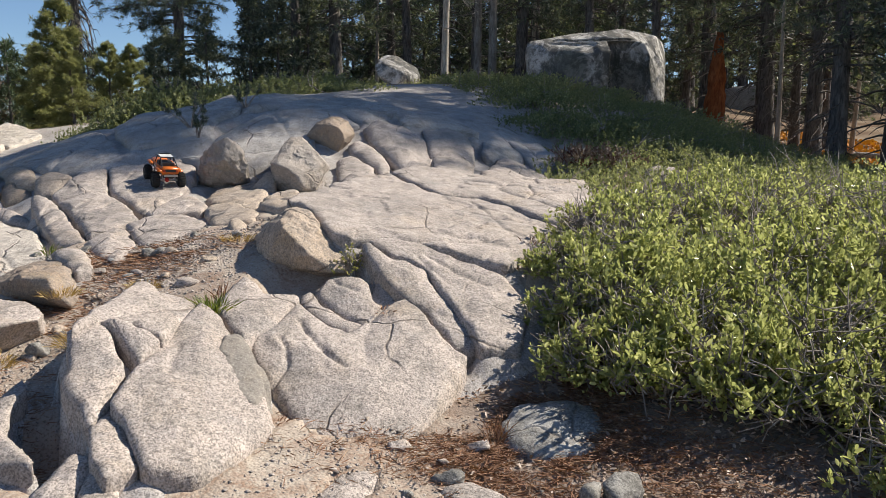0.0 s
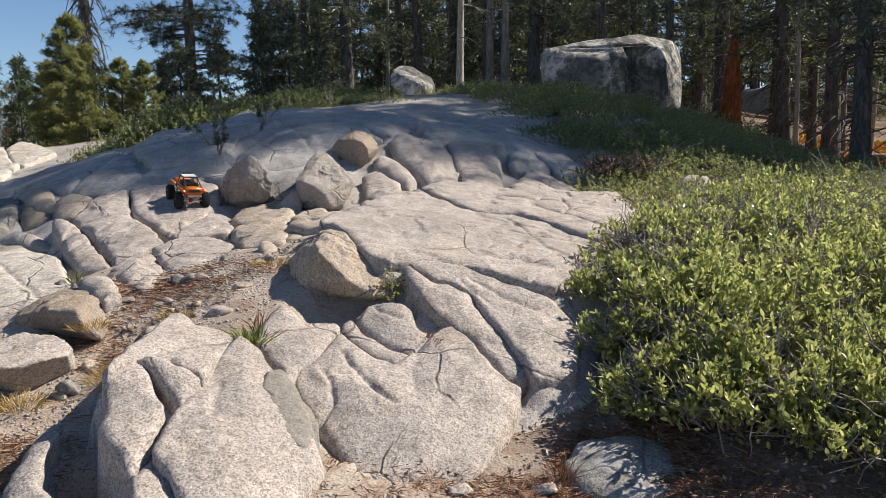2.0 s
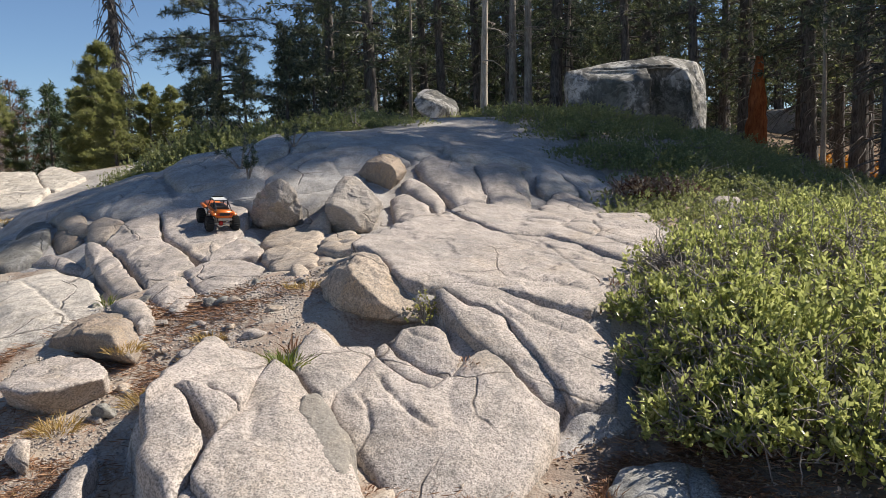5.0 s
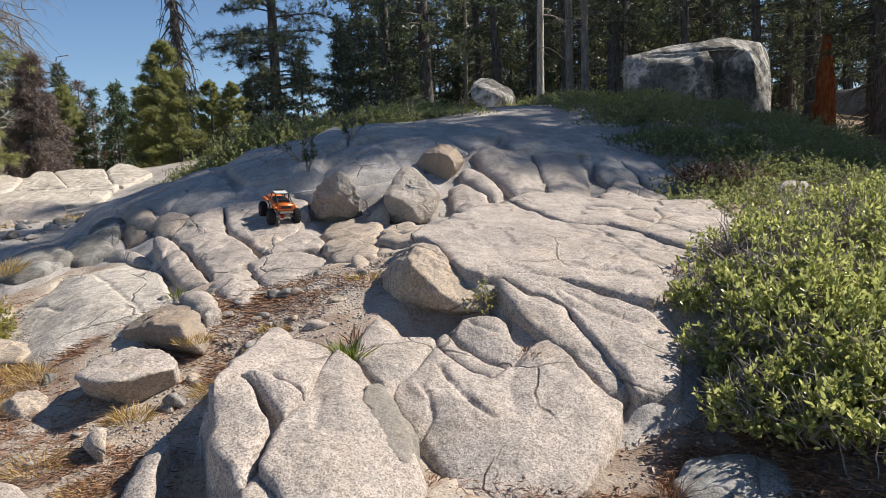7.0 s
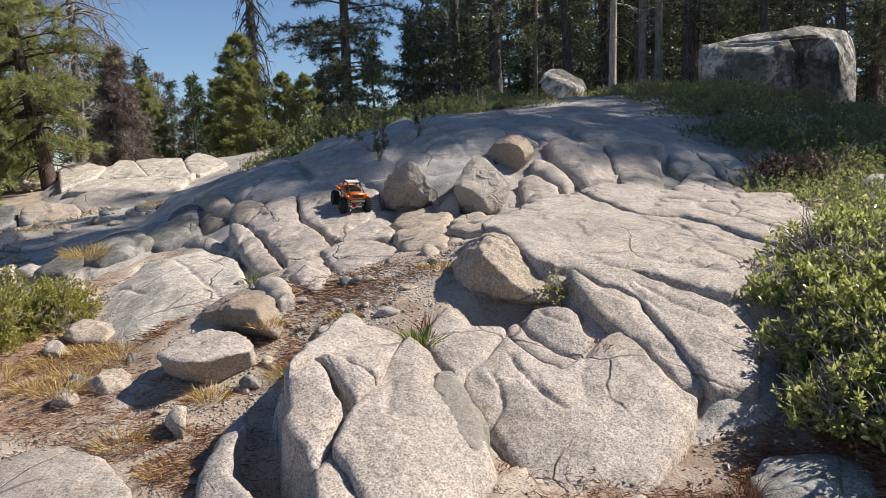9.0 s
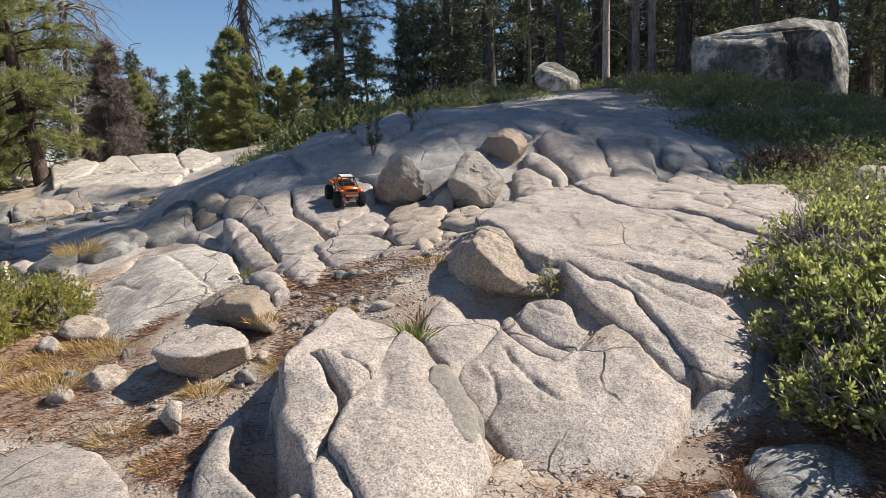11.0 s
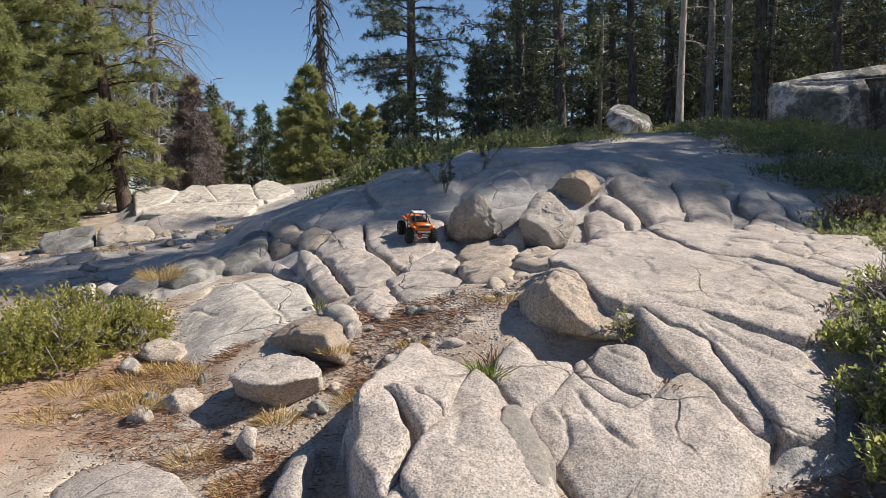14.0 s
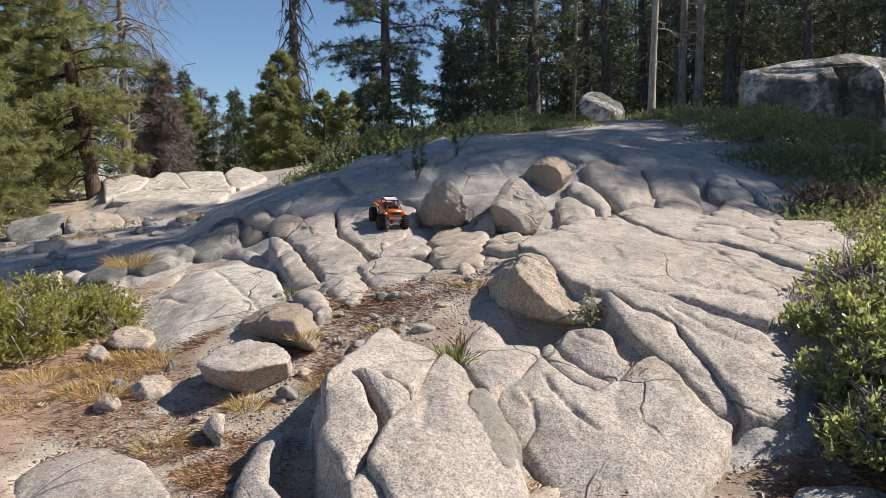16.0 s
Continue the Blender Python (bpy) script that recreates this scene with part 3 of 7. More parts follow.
def boulder(corners, label, mat=None, sharp=14, level=5, rough=1.0, name="boulder", group="", sink=0.0, carve=None):
    """A loose rock: the solid that its corners span, with worn edges and a rough skin."""
    bm = bmesh.new()
    cs = np.array(corners, float)
    for c in cs:
        bm.verts.new(c)
    bmesh.ops.convex_hull(bm, input=bm.verts)
    bmesh.ops.recalc_face_normals(bm, faces=bm.faces)
    mid = cs.mean(0)
    pl = []
    for f in bm.faces:
        if f.calc_area() < 1e-7:
            continue
        nn = np.array(f.normal)
        dd = nn @ (np.array(f.verts[0].co) - mid)
        if dd < 0:
            nn, dd = -nn, -dd
        pl.append((*nn, max(dd, 1e-3)))
    bm.free()
    pl = np.array(pl)
    bm = bmesh.new()
    bmesh.ops.create_icosphere(bm, subdivisions=level, radius=1.0)
    dirs = unit(np.array([v.co[:] for v in bm.verts]))
    sharp = sharp * 7.0
    ratio = np.clip(dirs @ pl[:, :3].T / pl[None, :, 3], 0, None)
    top = ratio.max(1)
    r = 1.0 / (top * ((ratio / top[:, None]) ** sharp).sum(1) ** (1.0 / sharp))
    size = float(np.ptp(cs, axis=0).mean())
    V = mid + dirs * r[:, None]
    sd_ = (abs(mid[0]) * 5.3 + abs(mid[1]) * 2.9) % 40
    V = V + dirs * (rough * (0.024 * size * fbm(V, 0.42 * size, 4, sd_) + 0.016 * min(size, 1.0) * fbm(V, 0.10 * size + 0.01, 4, sd_ + 4)))[:, None]
    bite = np.clip((fbm(V, 0.30 * size, 4, sd_ + 8) - 0.14) / 0.05, 0, 1)   # spalled flakes with sharp lips
    V = V - dirs * (rough * 0.011 * min(size, 1.0) * bite)[:, None]
    if carve:
        V = carve(V)
    base = V[:, 2].min()
    org = np.array([mid[0], mid[1], base + sink])
    for v, p in zip(bm.verts, V - org):
        v.co = p
    me = bpy.data.meshes.new(name)
    bm.to_mesh(me)
    bm.free()
    me.polygons.foreach_set("use_smooth", np.ones(len(me.polygons), bool))
    me.materials.append(mat or GRANITE)
    ob = new(name, me)
    ob.location = org
    return tagged(ob, label, "rock", group)


granite_tan = granite("granite_tan", (0.43, 0.335, 0.25), 0.7, 0.25)
granite_brown = granite("granite_brown", (0.30, 0.225, 0.165), 0.6, 0.4)
granite_bright = granite("granite_bright", (0.57, 0.51, 0.44), 0.35, 0.18)
granite_block = granite("granite_block", (0.37, 0.32, 0.275), 0.3, 0.5)

def crag_face(V):
    """Breaks a ledge, two sunken faces and a standing rib out of the front of the huge boulder."""
    x, y, z = V.T
    u = (x - 1.84) / (6.11 - 1.84)
    v = (z - 1.76) / (4.00 - 1.76)
    front = np.clip((18.80 + 1.0 - y) / 0.25, 0, 1)
    wob = 0.03 * fbm(V, 0.5, 3, 5)
    edge = lambda q, w=0.012: np.clip(q / w, 0, 1)
    ledge = edge(0.70 + 0.10 * np.clip(u - 0.45, 0, 1) + wob - v)
    right = edge(u - 0.455 + wob * 0.4) * edge(0.70 + wob - u) * ledge
    left_ = edge(0.40 + wob * 0.4 - u, 0.02) * edge(u - 0.10, 0.1) * ledge
    crack = np.exp(-((v - 0.72 - 0.10 * np.clip(u - 0.45, 0, 1) - wob) / 0.012) ** 2) * edge(u - 0.15) * edge(0.72 - u)
    out = V.copy()
    out[:, 1] += front * (right * (19.62 + 0.10 * fbm(V, 0.6, 4, 8) - y) + 0.16 * left_ + 0.16 * crack)
    return out


granite_rusty = granite("granite_rusty", (0.36, 0.27, 0.19), 0.8, 0.2)
slab([(-1.50, 3.17), (-1.51, 3.42), (-1.50, 3.65), (-1.53, 3.93), (-1.47, 3.99), (-1.36, 3.85), (-1.24, 3.85), (-1.15, 3.78), (-1.15, 3.50), (-1.15, 3.29), (-1.22, 3.31), (-1.32, 3.37), (-1.40, 3.36), (-1.44, 3.29)],
     0.374, -0.235, 0.060, bulge=0.05, rim=0.06, deep=0.4, step=0.010)
slab([(-1.44, 3.32), (-1.39, 3.35), (-1.32, 3.35), (-1.22, 3.31), (-1.14, 3.26), (-1.18, 3.17), (-1.20, 3.13), (-1.25, 3.18), (-1.32, 3.26), (-1.38, 3.30)],
     0.325, -0.204, 0.438, bulge=0.03, rim=0.05, deep=0.4, step=0.010)
slab([(-1.55, 3.25), (-1.50, 3.33), (-1.46, 3.35), (-1.39, 3.31), (-1.34, 3.24), (-1.29, 3.16), (-1.24, 3.10), (-1.23, 3.00), (-1.22, 2.87), (-1.23, 2.77), (-1.26, 2.78), (-1.33, 2.87), (-1.41, 2.93), (-1.45, 2.98), (-1.45, 3.07), (-1.50, 3.14)],
     0.255, -0.146, 0.393, bulge=0.05, rim=0.07, deep=0.4, step=0.010)
slab([(-1.15, 3.79), (-1.16, 3.56), (-1.17, 3.36), (-1.19, 3.20), (-1.21, 3.03), (-1.20, 2.84), (-1.16, 2.81), (-1.11, 2.76), (-0.97, 2.55), (-0.78, 2.58), (-0.69, 2.77), (-0.61, 2.99), (-0.67, 3.14), (-0.75, 3.32), (-0.83, 3.42), (-0.88, 3.50), (-0.94, 3.58), (-1.03, 3.71), (-1.10, 3.78)],
     0.166, -0.309, 0.215, bulge=0.20, rim=0.06, grooves=[([(-1.19, 3.21), (-1.11, 3.35), (-1.02, 3.48)], 0.012, 0.012), ([(-1.09, 3.32), (-1.07, 3.19), (-1.05, 3.08)], 0.02, 0.016)], deep=0.4, step=0.010)
slab([(-1.23, 2.92), (-1.19, 2.88), (-1.07, 2.73), (-0.98, 2.57), (-1.07, 2.48), (-1.17, 2.59), (-1.24, 2.75), (-1.23, 2.80)],
     0.070, -0.193, 0.159, bulge=0.03, rim=0.05, deep=0.4, step=0.010)
slab([(-0.94, 3.49), (-0.89, 3.54), (-0.84, 3.49), (-0.76, 3.36), (-0.69, 3.21), (-0.69, 3.09), (-0.72, 3.05), (-0.81, 3.14), (-0.88, 3.24), (-0.93, 3.35)],
     0.176, -0.335, 0.225, bulge=0.02, rim=0.03, deep=0.10, step=0.008, mat=XENOLITH, rough=2.5, name="dark_inclusion", label="dark grey inclusion set in the pale granite")
slab([(-1.07, 3.79), (-1.08, 4.05), (-1.04, 4.24), (-0.96, 4.17), (-0.89, 4.07), (-0.81, 4.10), (-0.73, 4.14), (-0.70, 4.09), (-0.73, 3.98), (-0.74, 3.84), (-0.77, 3.73), (-0.83, 3.65), (-0.85, 3.54), (-0.86, 3.50), (-0.92, 3.59), (-1.01, 3.72)],
     0.311, -0.197, 0.218, bulge=0.10, rim=0.08, deep=0.4, step=0.010)
slab([(-0.86, 3.62), (-0.84, 3.72), (-0.78, 3.77), (-0.74, 3.85), (-0.71, 3.96), (-0.69, 4.00), (-0.62, 3.91), (-0.51, 3.84), (-0.41, 3.81), (-0.28, 4.00), (-0.21, 4.12), (-0.14, 4.17), (-0.09, 4.13), (-0.02, 4.01), (0.06, 3.87), (0.13, 3.79), (0.19, 3.75), (0.13, 3.56), (0.05, 3.36), (-0.06, 3.12), (-0.36, 3.00), (-0.50, 3.07), (-0.60, 3.22), (-0.69, 3.34), (-0.76, 3.41), (-0.82, 3.52)],
     0.103, -0.149, 0.379, bulge=0.16, rim=0.10, grooves=[([(-0.65, 3.81), (-0.61, 3.73), (-0.53, 3.62), (-0.39, 3.49)], 0.012, 0.032), ([(-0.72, 3.65), (-0.68, 3.59), (-0.65, 3.47), (-0.69, 3.34)], 0.010, 0.025), ([(-0.30, 3.95), (-0.33, 3.75), (-0.30, 3.55)], 0.05, 0.02), ([(-0.05, 3.9), (-0.16, 3.7), (-0.2, 3.5)], 0.06, 0.02)], deep=0.4, step=0.010)
slab([(-0.71, 4.14), (-0.67, 4.21), (-0.60, 4.09), (-0.52, 4.01), (-0.41, 3.93), (-0.33, 3.90), (-0.41, 3.81), (-0.51, 3.86), (-0.63, 3.95), (-0.70, 4.06)],
     0.251, -0.106, 0.281, bulge=0.04, rim=0.06, deep=0.4, step=0.010)
slab([(-0.66, 4.20), (-0.59, 4.33), (-0.46, 4.35), (-0.40, 4.32), (-0.36, 4.27), (-0.32, 4.11), (-0.27, 4.07), (-0.29, 3.99), (-0.33, 3.90), (-0.41, 3.94), (-0.52, 4.02), (-0.60, 4.11)],
     0.305, -0.001, 0.387, bulge=0.06, rim=0.07, grooves=[([(-0.56, 4.30), (-0.52, 4.23), (-0.42, 4.18)], 0.010, 0.02)], deep=0.4, step=0.010)
slab([(-0.43, 4.54), (-0.37, 4.58), (-0.29, 4.49), (-0.24, 4.46), (-0.16, 4.48), (-0.05, 4.43), (0.00, 4.30), (0.12, 4.13), (0.21, 3.96), (0.25, 3.87), (0.18, 3.84), (0.10, 3.85), (0.04, 3.94), (-0.04, 4.07), (-0.12, 4.11), (-0.18, 4.17), (-0.25, 4.22), (-0.32, 4.33), (-0.38, 4.43)],
     0.326, -0.235, 0.433, bulge=0.10, rim=0.10, deep=0.4, step=0.010)
slab([(-0.40, 4.59), (-0.30, 4.67), (-0.10, 4.67), (0.11, 4.59), (0.41, 4.47), (0.52, 4.24), (0.45, 3.84), (0.24, 3.76), (0.21, 3.88), (0.12, 4.07), (0.01, 4.27), (-0.04, 4.42), (-0.16, 4.48), (-0.24, 4.47), (-0.29, 4.52)],
     0.325, -0.193, 0.372, bulge=0.03, rim=0.03, gape=0.3, grooves=[([(-0.05, 4.55), (0.12, 4.42), (0.30, 4.35)], 0.02, 0.025), ([(-0.10, 4.50), (0.05, 4.33)], 0.012, 0.015)], deep=0.4, step=0.010)
slab([(-1.00, 5.21), (-0.93, 5.24), (-0.78, 5.01), (-0.64, 4.67), (-0.52, 4.58), (-0.42, 4.62), (-0.31, 4.68), (-0.10, 4.65), (0.11, 4.61), (0.42, 4.49), (0.67, 4.98), (0.96, 5.65), (0.78, 5.76), (0.53, 6.10), (0.31, 6.23), (0.07, 6.14), (-0.05, 6.17), (-0.17, 6.31), (-0.33, 6.57), (-0.44, 6.75), (-0.62, 6.64), (-0.78, 6.19), (-0.90, 5.61), (-0.98, 5.51)],
     0.630, -0.149, 0.123, bulge=0.06, rim=0.04, gape=0.4, grooves=[([(-0.05, 5.45), (0.10, 5.60), (0.20, 5.85)], 0.03, 0.02), ([(0.02, 4.85), (0.22, 4.95), (0.45, 4.90)], 0.02, 0.02), ([(0.25, 5.6), (0.5, 5.55), (0.8, 5.5)], 0.02, 0.03)], deep=0.35, step=0.016)
slab([(-0.44, 6.86), (-0.26, 7.34), (0.40, 7.28), (1.40, 7.67), (1.26, 6.31), (0.94, 5.54), (0.76, 5.64), (0.52, 6.03), (0.31, 6.20), (0.07, 6.13), (-0.05, 6.18), (-0.17, 6.35), (-0.33, 6.65)],
     0.703, -0.123, 0.112, bulge=0.05, rim=0.05, gape=0.6, grooves=[([(0.2, 6.9), (0.6, 6.75), (1.0, 6.85)], 0.02, 0.03), ([(0.5, 6.5), (0.8, 6.2), (1.0, 5.9)], 0.02, 0.03)], deep=0.25, step=0.016)
slab([(-3.53, 6.68), (-3.42, 6.69), (-3.19, 6.47), (-3.00, 6.21), (-2.76, 5.85), (-2.56, 5.58), (-2.46, 5.41), (-2.60, 5.43), (-2.72, 5.50), (-2.90, 5.73), (-3.16, 6.09), (-3.38, 6.41)],
     0.539, 0.097, 0.265, bulge=0.08, rim=0.14, deep=0.25, step=0.016)
slab([(-3.33, 6.64), (-3.39, 7.17), (-3.21, 7.52), (-2.85, 6.67), (-2.54, 6.31), (-2.30, 5.97), (-2.35, 5.81), (-2.37, 5.67), (-2.51, 5.52), (-2.67, 5.79), (-2.98, 6.24), (-3.20, 6.49)],
     0.658, 0.019, 0.213, bulge=0.08, rim=0.14, deep=0.25, step=0.016)
slab([(-3.20, 7.51), (-3.00, 7.59), (-2.61, 7.84), (-2.37, 7.56), (-2.25, 7.17), (-2.21, 6.66), (-2.28, 6.13), (-2.33, 6.08), (-2.57, 6.41), (-2.86, 6.74)],
     0.772, -0.009, 0.217, bulge=0.06, rim=0.12, deep=0.25, step=0.016)
slab([(-2.31, 6.06), (-2.23, 6.73), (-2.11, 6.64), (-1.87, 6.31), (-1.87, 6.14), (-2.07, 6.05), (-2.21, 5.98)],
     0.605, 0.017, 0.147, bulge=0.02, rim=0.06, deep=0.25, step=0.016)
slab([(-2.34, 5.78), (-2.23, 5.98), (-1.98, 6.04), (-1.73, 5.79), (-1.65, 5.56), (-1.72, 5.30), (-1.76, 5.05), (-1.92, 5.07), (-2.08, 5.34)],
     0.503, 0.014, 0.144, bulge=0.06, rim=0.12, deep=0.25, step=0.016)
slab([(-2.39, 5.20), (-2.43, 5.50), (-2.35, 5.68), (-2.25, 5.65), (-2.09, 5.34), (-1.92, 5.07), (-1.93, 4.82), (-2.02, 4.76), (-2.19, 4.94)],
     0.451, -0.020, 0.121, bulge=0.14, rim=0.16, deep=0.25, step=0.016)
slab([(-2.52, 4.98), (-2.43, 5.05), (-2.29, 5.05), (-2.07, 4.66), (-2.13, 4.54), (-2.28, 4.72)],
     0.417, -0.016, 0.101, bulge=0.08, rim=0.12, deep=0.25, step=0.016)
slab([(-1.85, 6.35), (-1.60, 6.20), (-1.28, 5.64), (-1.27, 5.37), (-1.60, 5.45), (-1.68, 5.75), (-1.85, 6.10)],
     0.590, 0.152, 0.119, bulge=0.02, rim=0.05, deep=0.2, step=0.016, mat=GRANITE_WARM)
slab([(-2.08, 7.05), (-1.96, 7.23), (-1.71, 7.32), (-1.52, 6.91), (-1.40, 6.02), (-1.70, 6.17), (-2.01, 6.67)],
     0.652, 0.101, 0.126, bulge=0.03, rim=0.04, deep=0.2, step=0.02, mat=GRANITE_WARM)
slab([(-1.46, 6.55), (-1.26, 6.76), (-0.99, 5.97), (-1.01, 5.52), (-1.18, 5.56), (-1.37, 5.94)],
     0.674, 0.139, 0.051, bulge=0.02, rim=0.03, deep=0.2, step=0.02, mat=GRANITE_WARM)
slab([(-1.47, 5.52), (-1.29, 5.49), (-1.03, 5.34), (-1.06, 5.09), (-1.25, 5.09), (-1.37, 5.23)],
     0.540, 0.210, 0.251, bulge=0.02, rim=0.03, deep=0.2, step=0.02, mat=GRANITE_WARM)
slab([(-3.94, 5.10), (-4.24, 5.73), (-4.15, 6.06), (-4.26, 6.45), (-3.82, 6.46), (-3.65, 6.47), (-3.10, 5.96), (-2.59, 5.13), (-2.46, 4.88), (-2.60, 4.63), (-2.84, 4.57), (-3.06, 4.42), (-3.22, 4.42), (-3.51, 4.67)],
     0.305, 0.188, 0.217, bulge=0.36, rim=0.16, deep=0.35, step=0.0148, mat=granite_bright, grooves=[([(-3.74, 6.12), (-3.14, 5.42), (-2.60, 4.79)], 0.012, 0.02), ([(-4.01, 5.69), (-3.48, 5.24)], 0.01, 0.02)])
slab([(-5.41, 9.02), (-4.94, 9.17), (-4.53, 9.27), (-4.18, 9.43), (-3.59, 8.52), (-3.01, 7.57), (-3.29, 7.37), (-3.68, 7.45), (-4.30, 8.06)],
     1.024, 0.207, 0.278, bulge=0.08, rim=0.07, deep=0.3, step=0.035, mat=GRANITE_GREY, grooves=[([(-3.81, 7.59), (-3.81, 8.01), (-3.87, 8.77)], 0.02, 0.04)])
slab([(-4.65, 8.14), (-4.58, 8.33), (-4.16, 7.94), (-3.79, 7.32), (-3.98, 7.31)],
     0.814, 0.242, 0.295, bulge=0.05, rim=0.05, deep=0.25, step=0.03, mat=GRANITE_WARM)
slab([(-3.86, 7.38), (-3.70, 7.49), (-3.45, 7.34), (-3.44, 6.93), (-3.62, 6.94)],
     0.757, 0.137, 0.348, bulge=0.05, rim=0.05, deep=0.25, step=0.03, mat=GRANITE_WARM)
slab([(-4.24, 7.43), (-4.36, 7.84), (-4.01, 7.54), (-3.75, 7.11), (-3.96, 7.04)],
     0.667, 0.201, 0.294, bulge=0.12, rim=0.08, deep=0.25, step=0.025, mat=granite_rusty)
# the next two slabs carry shade in their darker granite
slab([(-4.92, 8.06), (-4.82, 8.25), (-4.49, 7.90), (-4.05, 7.07), (-4.15, 6.94), (-4.53, 7.29)],
     0.692, 0.192, 0.259, bulge=0.07, rim=0.06, deep=0.25, step=0.03, mat=GRANITE_DARK)
slab([(-4.51, 6.75), (-4.77, 7.35), (-4.73, 7.62), (-4.24, 7.27), (-3.94, 6.77), (-4.19, 6.60)],
     0.575, 0.163, 0.263, bulge=0.07, rim=0.06, deep=0.3, step=0.03, mat=GRANITE_DARK)
slab([(-4.29, 6.76), (-4.02, 6.91), (-3.67, 6.75), (-3.32, 6.42), (-3.36, 6.35), (-3.91, 6.71)],
     0.511, 0.126, 0.330, bulge=0.03, rim=0.04, deep=0.2, step=0.03)
slab([(-3.71, 8.87), (-3.79, 9.69), (-3.52, 9.79), (-3.10, 9.92), (-2.92, 10.07), (-2.85, 10.74), (-2.32, 9.14), (-2.47, 8.67), (-2.41, 8.16), (-2.67, 7.98), (-3.15, 7.97)],
     1.384, 0.142, 0.249, bulge=0.08, rim=0.10, deep=0.4, step=0.032, mat=GRANITE_GREY, grooves=[([(-3.15, 8.50), (-3.11, 9.23), (-3.06, 10.03)], 0.025, 0.04)])
slab([(-2.41, 8.16), (-2.26, 8.55), (-1.96, 9.29), (-1.64, 9.78), (-1.16, 9.14), (-0.90, 8.62), (-1.33, 8.45), (-1.45, 8.06), (-1.87, 7.87), (-2.16, 7.87)],
     1.305, -0.002, 0.319, bulge=0.12, rim=0.10, deep=0.4, step=0.032, mat=GRANITE_GREY)
slab([(-2.60, 7.76), (-2.27, 7.84), (-1.87, 7.86), (-1.45, 8.05), (-1.38, 8.38), (-1.26, 7.91), (-1.65, 7.58), (-1.83, 7.37), (-2.23, 7.46)],
     0.957, -0.035, 0.395, bulge=0.06, rim=0.08, deep=0.4, step=0.032, mat=GRANITE_GREY)
slab([(-2.85, 10.74), (-2.33, 10.85), (-1.73, 10.96), (-1.12, 10.88), (-0.72, 10.40), (-0.47, 9.18), (-0.84, 8.65), (-1.30, 9.25), (-2.00, 9.47), (-2.29, 9.02)],
     1.560, -0.059, 0.114, bulge=0.08, rim=0.10, deep=0.4, step=0.035, mat=GRANITE_GREY)
slab([(-0.87, 8.54), (-0.73, 8.78), (-0.40, 8.71), (-0.20, 8.47), (-0.11, 7.98), (-0.15, 7.32), (-0.28, 7.32), (-0.55, 7.86), (-0.76, 8.21)],
     1.058, -0.102, 0.384, bulge=0.14, rim=0.12, deep=0.5, step=0.035)
slab([(-0.24, 8.79), (0.01, 9.15), (0.25, 9.06), (0.34, 8.61), (0.30, 7.77), (0.16, 7.38), (-0.09, 7.38), (-0.13, 7.97), (-0.19, 8.45)],
     0.990, -0.359, 0.290, bulge=0.14, rim=0.12, deep=0.5, step=0.035)
slab([(-0.59, 9.11), (-0.29, 9.34), (0.08, 9.52), (0.31, 9.21), (0.42, 9.06), (0.25, 9.08), (-0.17, 8.88), (-0.46, 8.68)],
     1.331, -0.291, 0.231, bulge=0.05, rim=0.08, deep=0.4, step=0.032, mat=GRANITE_GREY)
slab([(-0.90, 8.26), (-0.69, 8.11), (-0.48, 7.63), (-0.57, 7.37), (-0.67, 7.58), (-0.94, 7.99), (-0.98, 8.13)],
     0.969, -0.022, 0.386, bulge=0.08, rim=0.07, deep=0.35, step=0.03)
slab([(-1.05, 7.72), (-0.93, 7.96), (-0.67, 7.61), (-0.55, 6.99), (-0.71, 6.52), (-0.95, 7.15)],
     0.810, 0.005, 0.165, bulge=0.08, rim=0.07, deep=0.35, step=0.03)
slab([(0.43, 9.10), (0.75, 9.49), (0.95, 9.04), (0.80, 8.70), (0.49, 8.46), (0.42, 8.65)],
     1.001, -0.325, 0.348, bulge=0.08, rim=0.08, deep=0.35, step=0.04, mat=GRANITE_GREY)
slab([(0.72, 9.42), (1.16, 9.79), (1.33, 9.30), (1.34, 8.86), (1.02, 8.42), (0.92, 8.97)],
     0.920, -0.330, 0.255, bulge=0.10, rim=0.08, deep=0.35, step=0.04, mat=GRANITE_GREY)
slab([(0.32, 7.46), (0.61, 8.65), (0.90, 8.76), (1.10, 8.24), (0.66, 7.25), (0.37, 7.04)],
     0.775, -0.199, 0.111, bulge=0.08, rim=0.07, deep=0.35, step=0.035)
slab([(1.38, 9.12), (1.57, 9.73), (1.83, 9.81), (1.84, 9.41), (1.63, 9.00), (1.37, 8.78)],
     0.836, -0.121, 0.227, bulge=0.12, rim=0.09, deep=0.3, step=0.03, mat=GRANITE_GREY)
slab([(-11.18, 16.43), (-10.83, 16.50), (-9.99, 15.45), (-9.34, 14.67), (-9.68, 14.55), (-10.38, 14.44), (-10.87, 15.45)],
     1.148, -0.000, 0.189, bulge=0.08, rim=0.14, deep=0.6, step=0.024, mat=granite_bright, gape=1.5)
slab([(-10.83, 16.50), (-10.56, 16.71), (-9.69, 16.64), (-9.08, 15.71), (-8.58, 14.99), (-8.89, 14.80), (-9.34, 14.67), (-9.99, 15.45)],
     1.183, -0.016, 0.184, bulge=0.08, rim=0.14, deep=0.6, step=0.024, mat=granite_bright, gape=1.5)
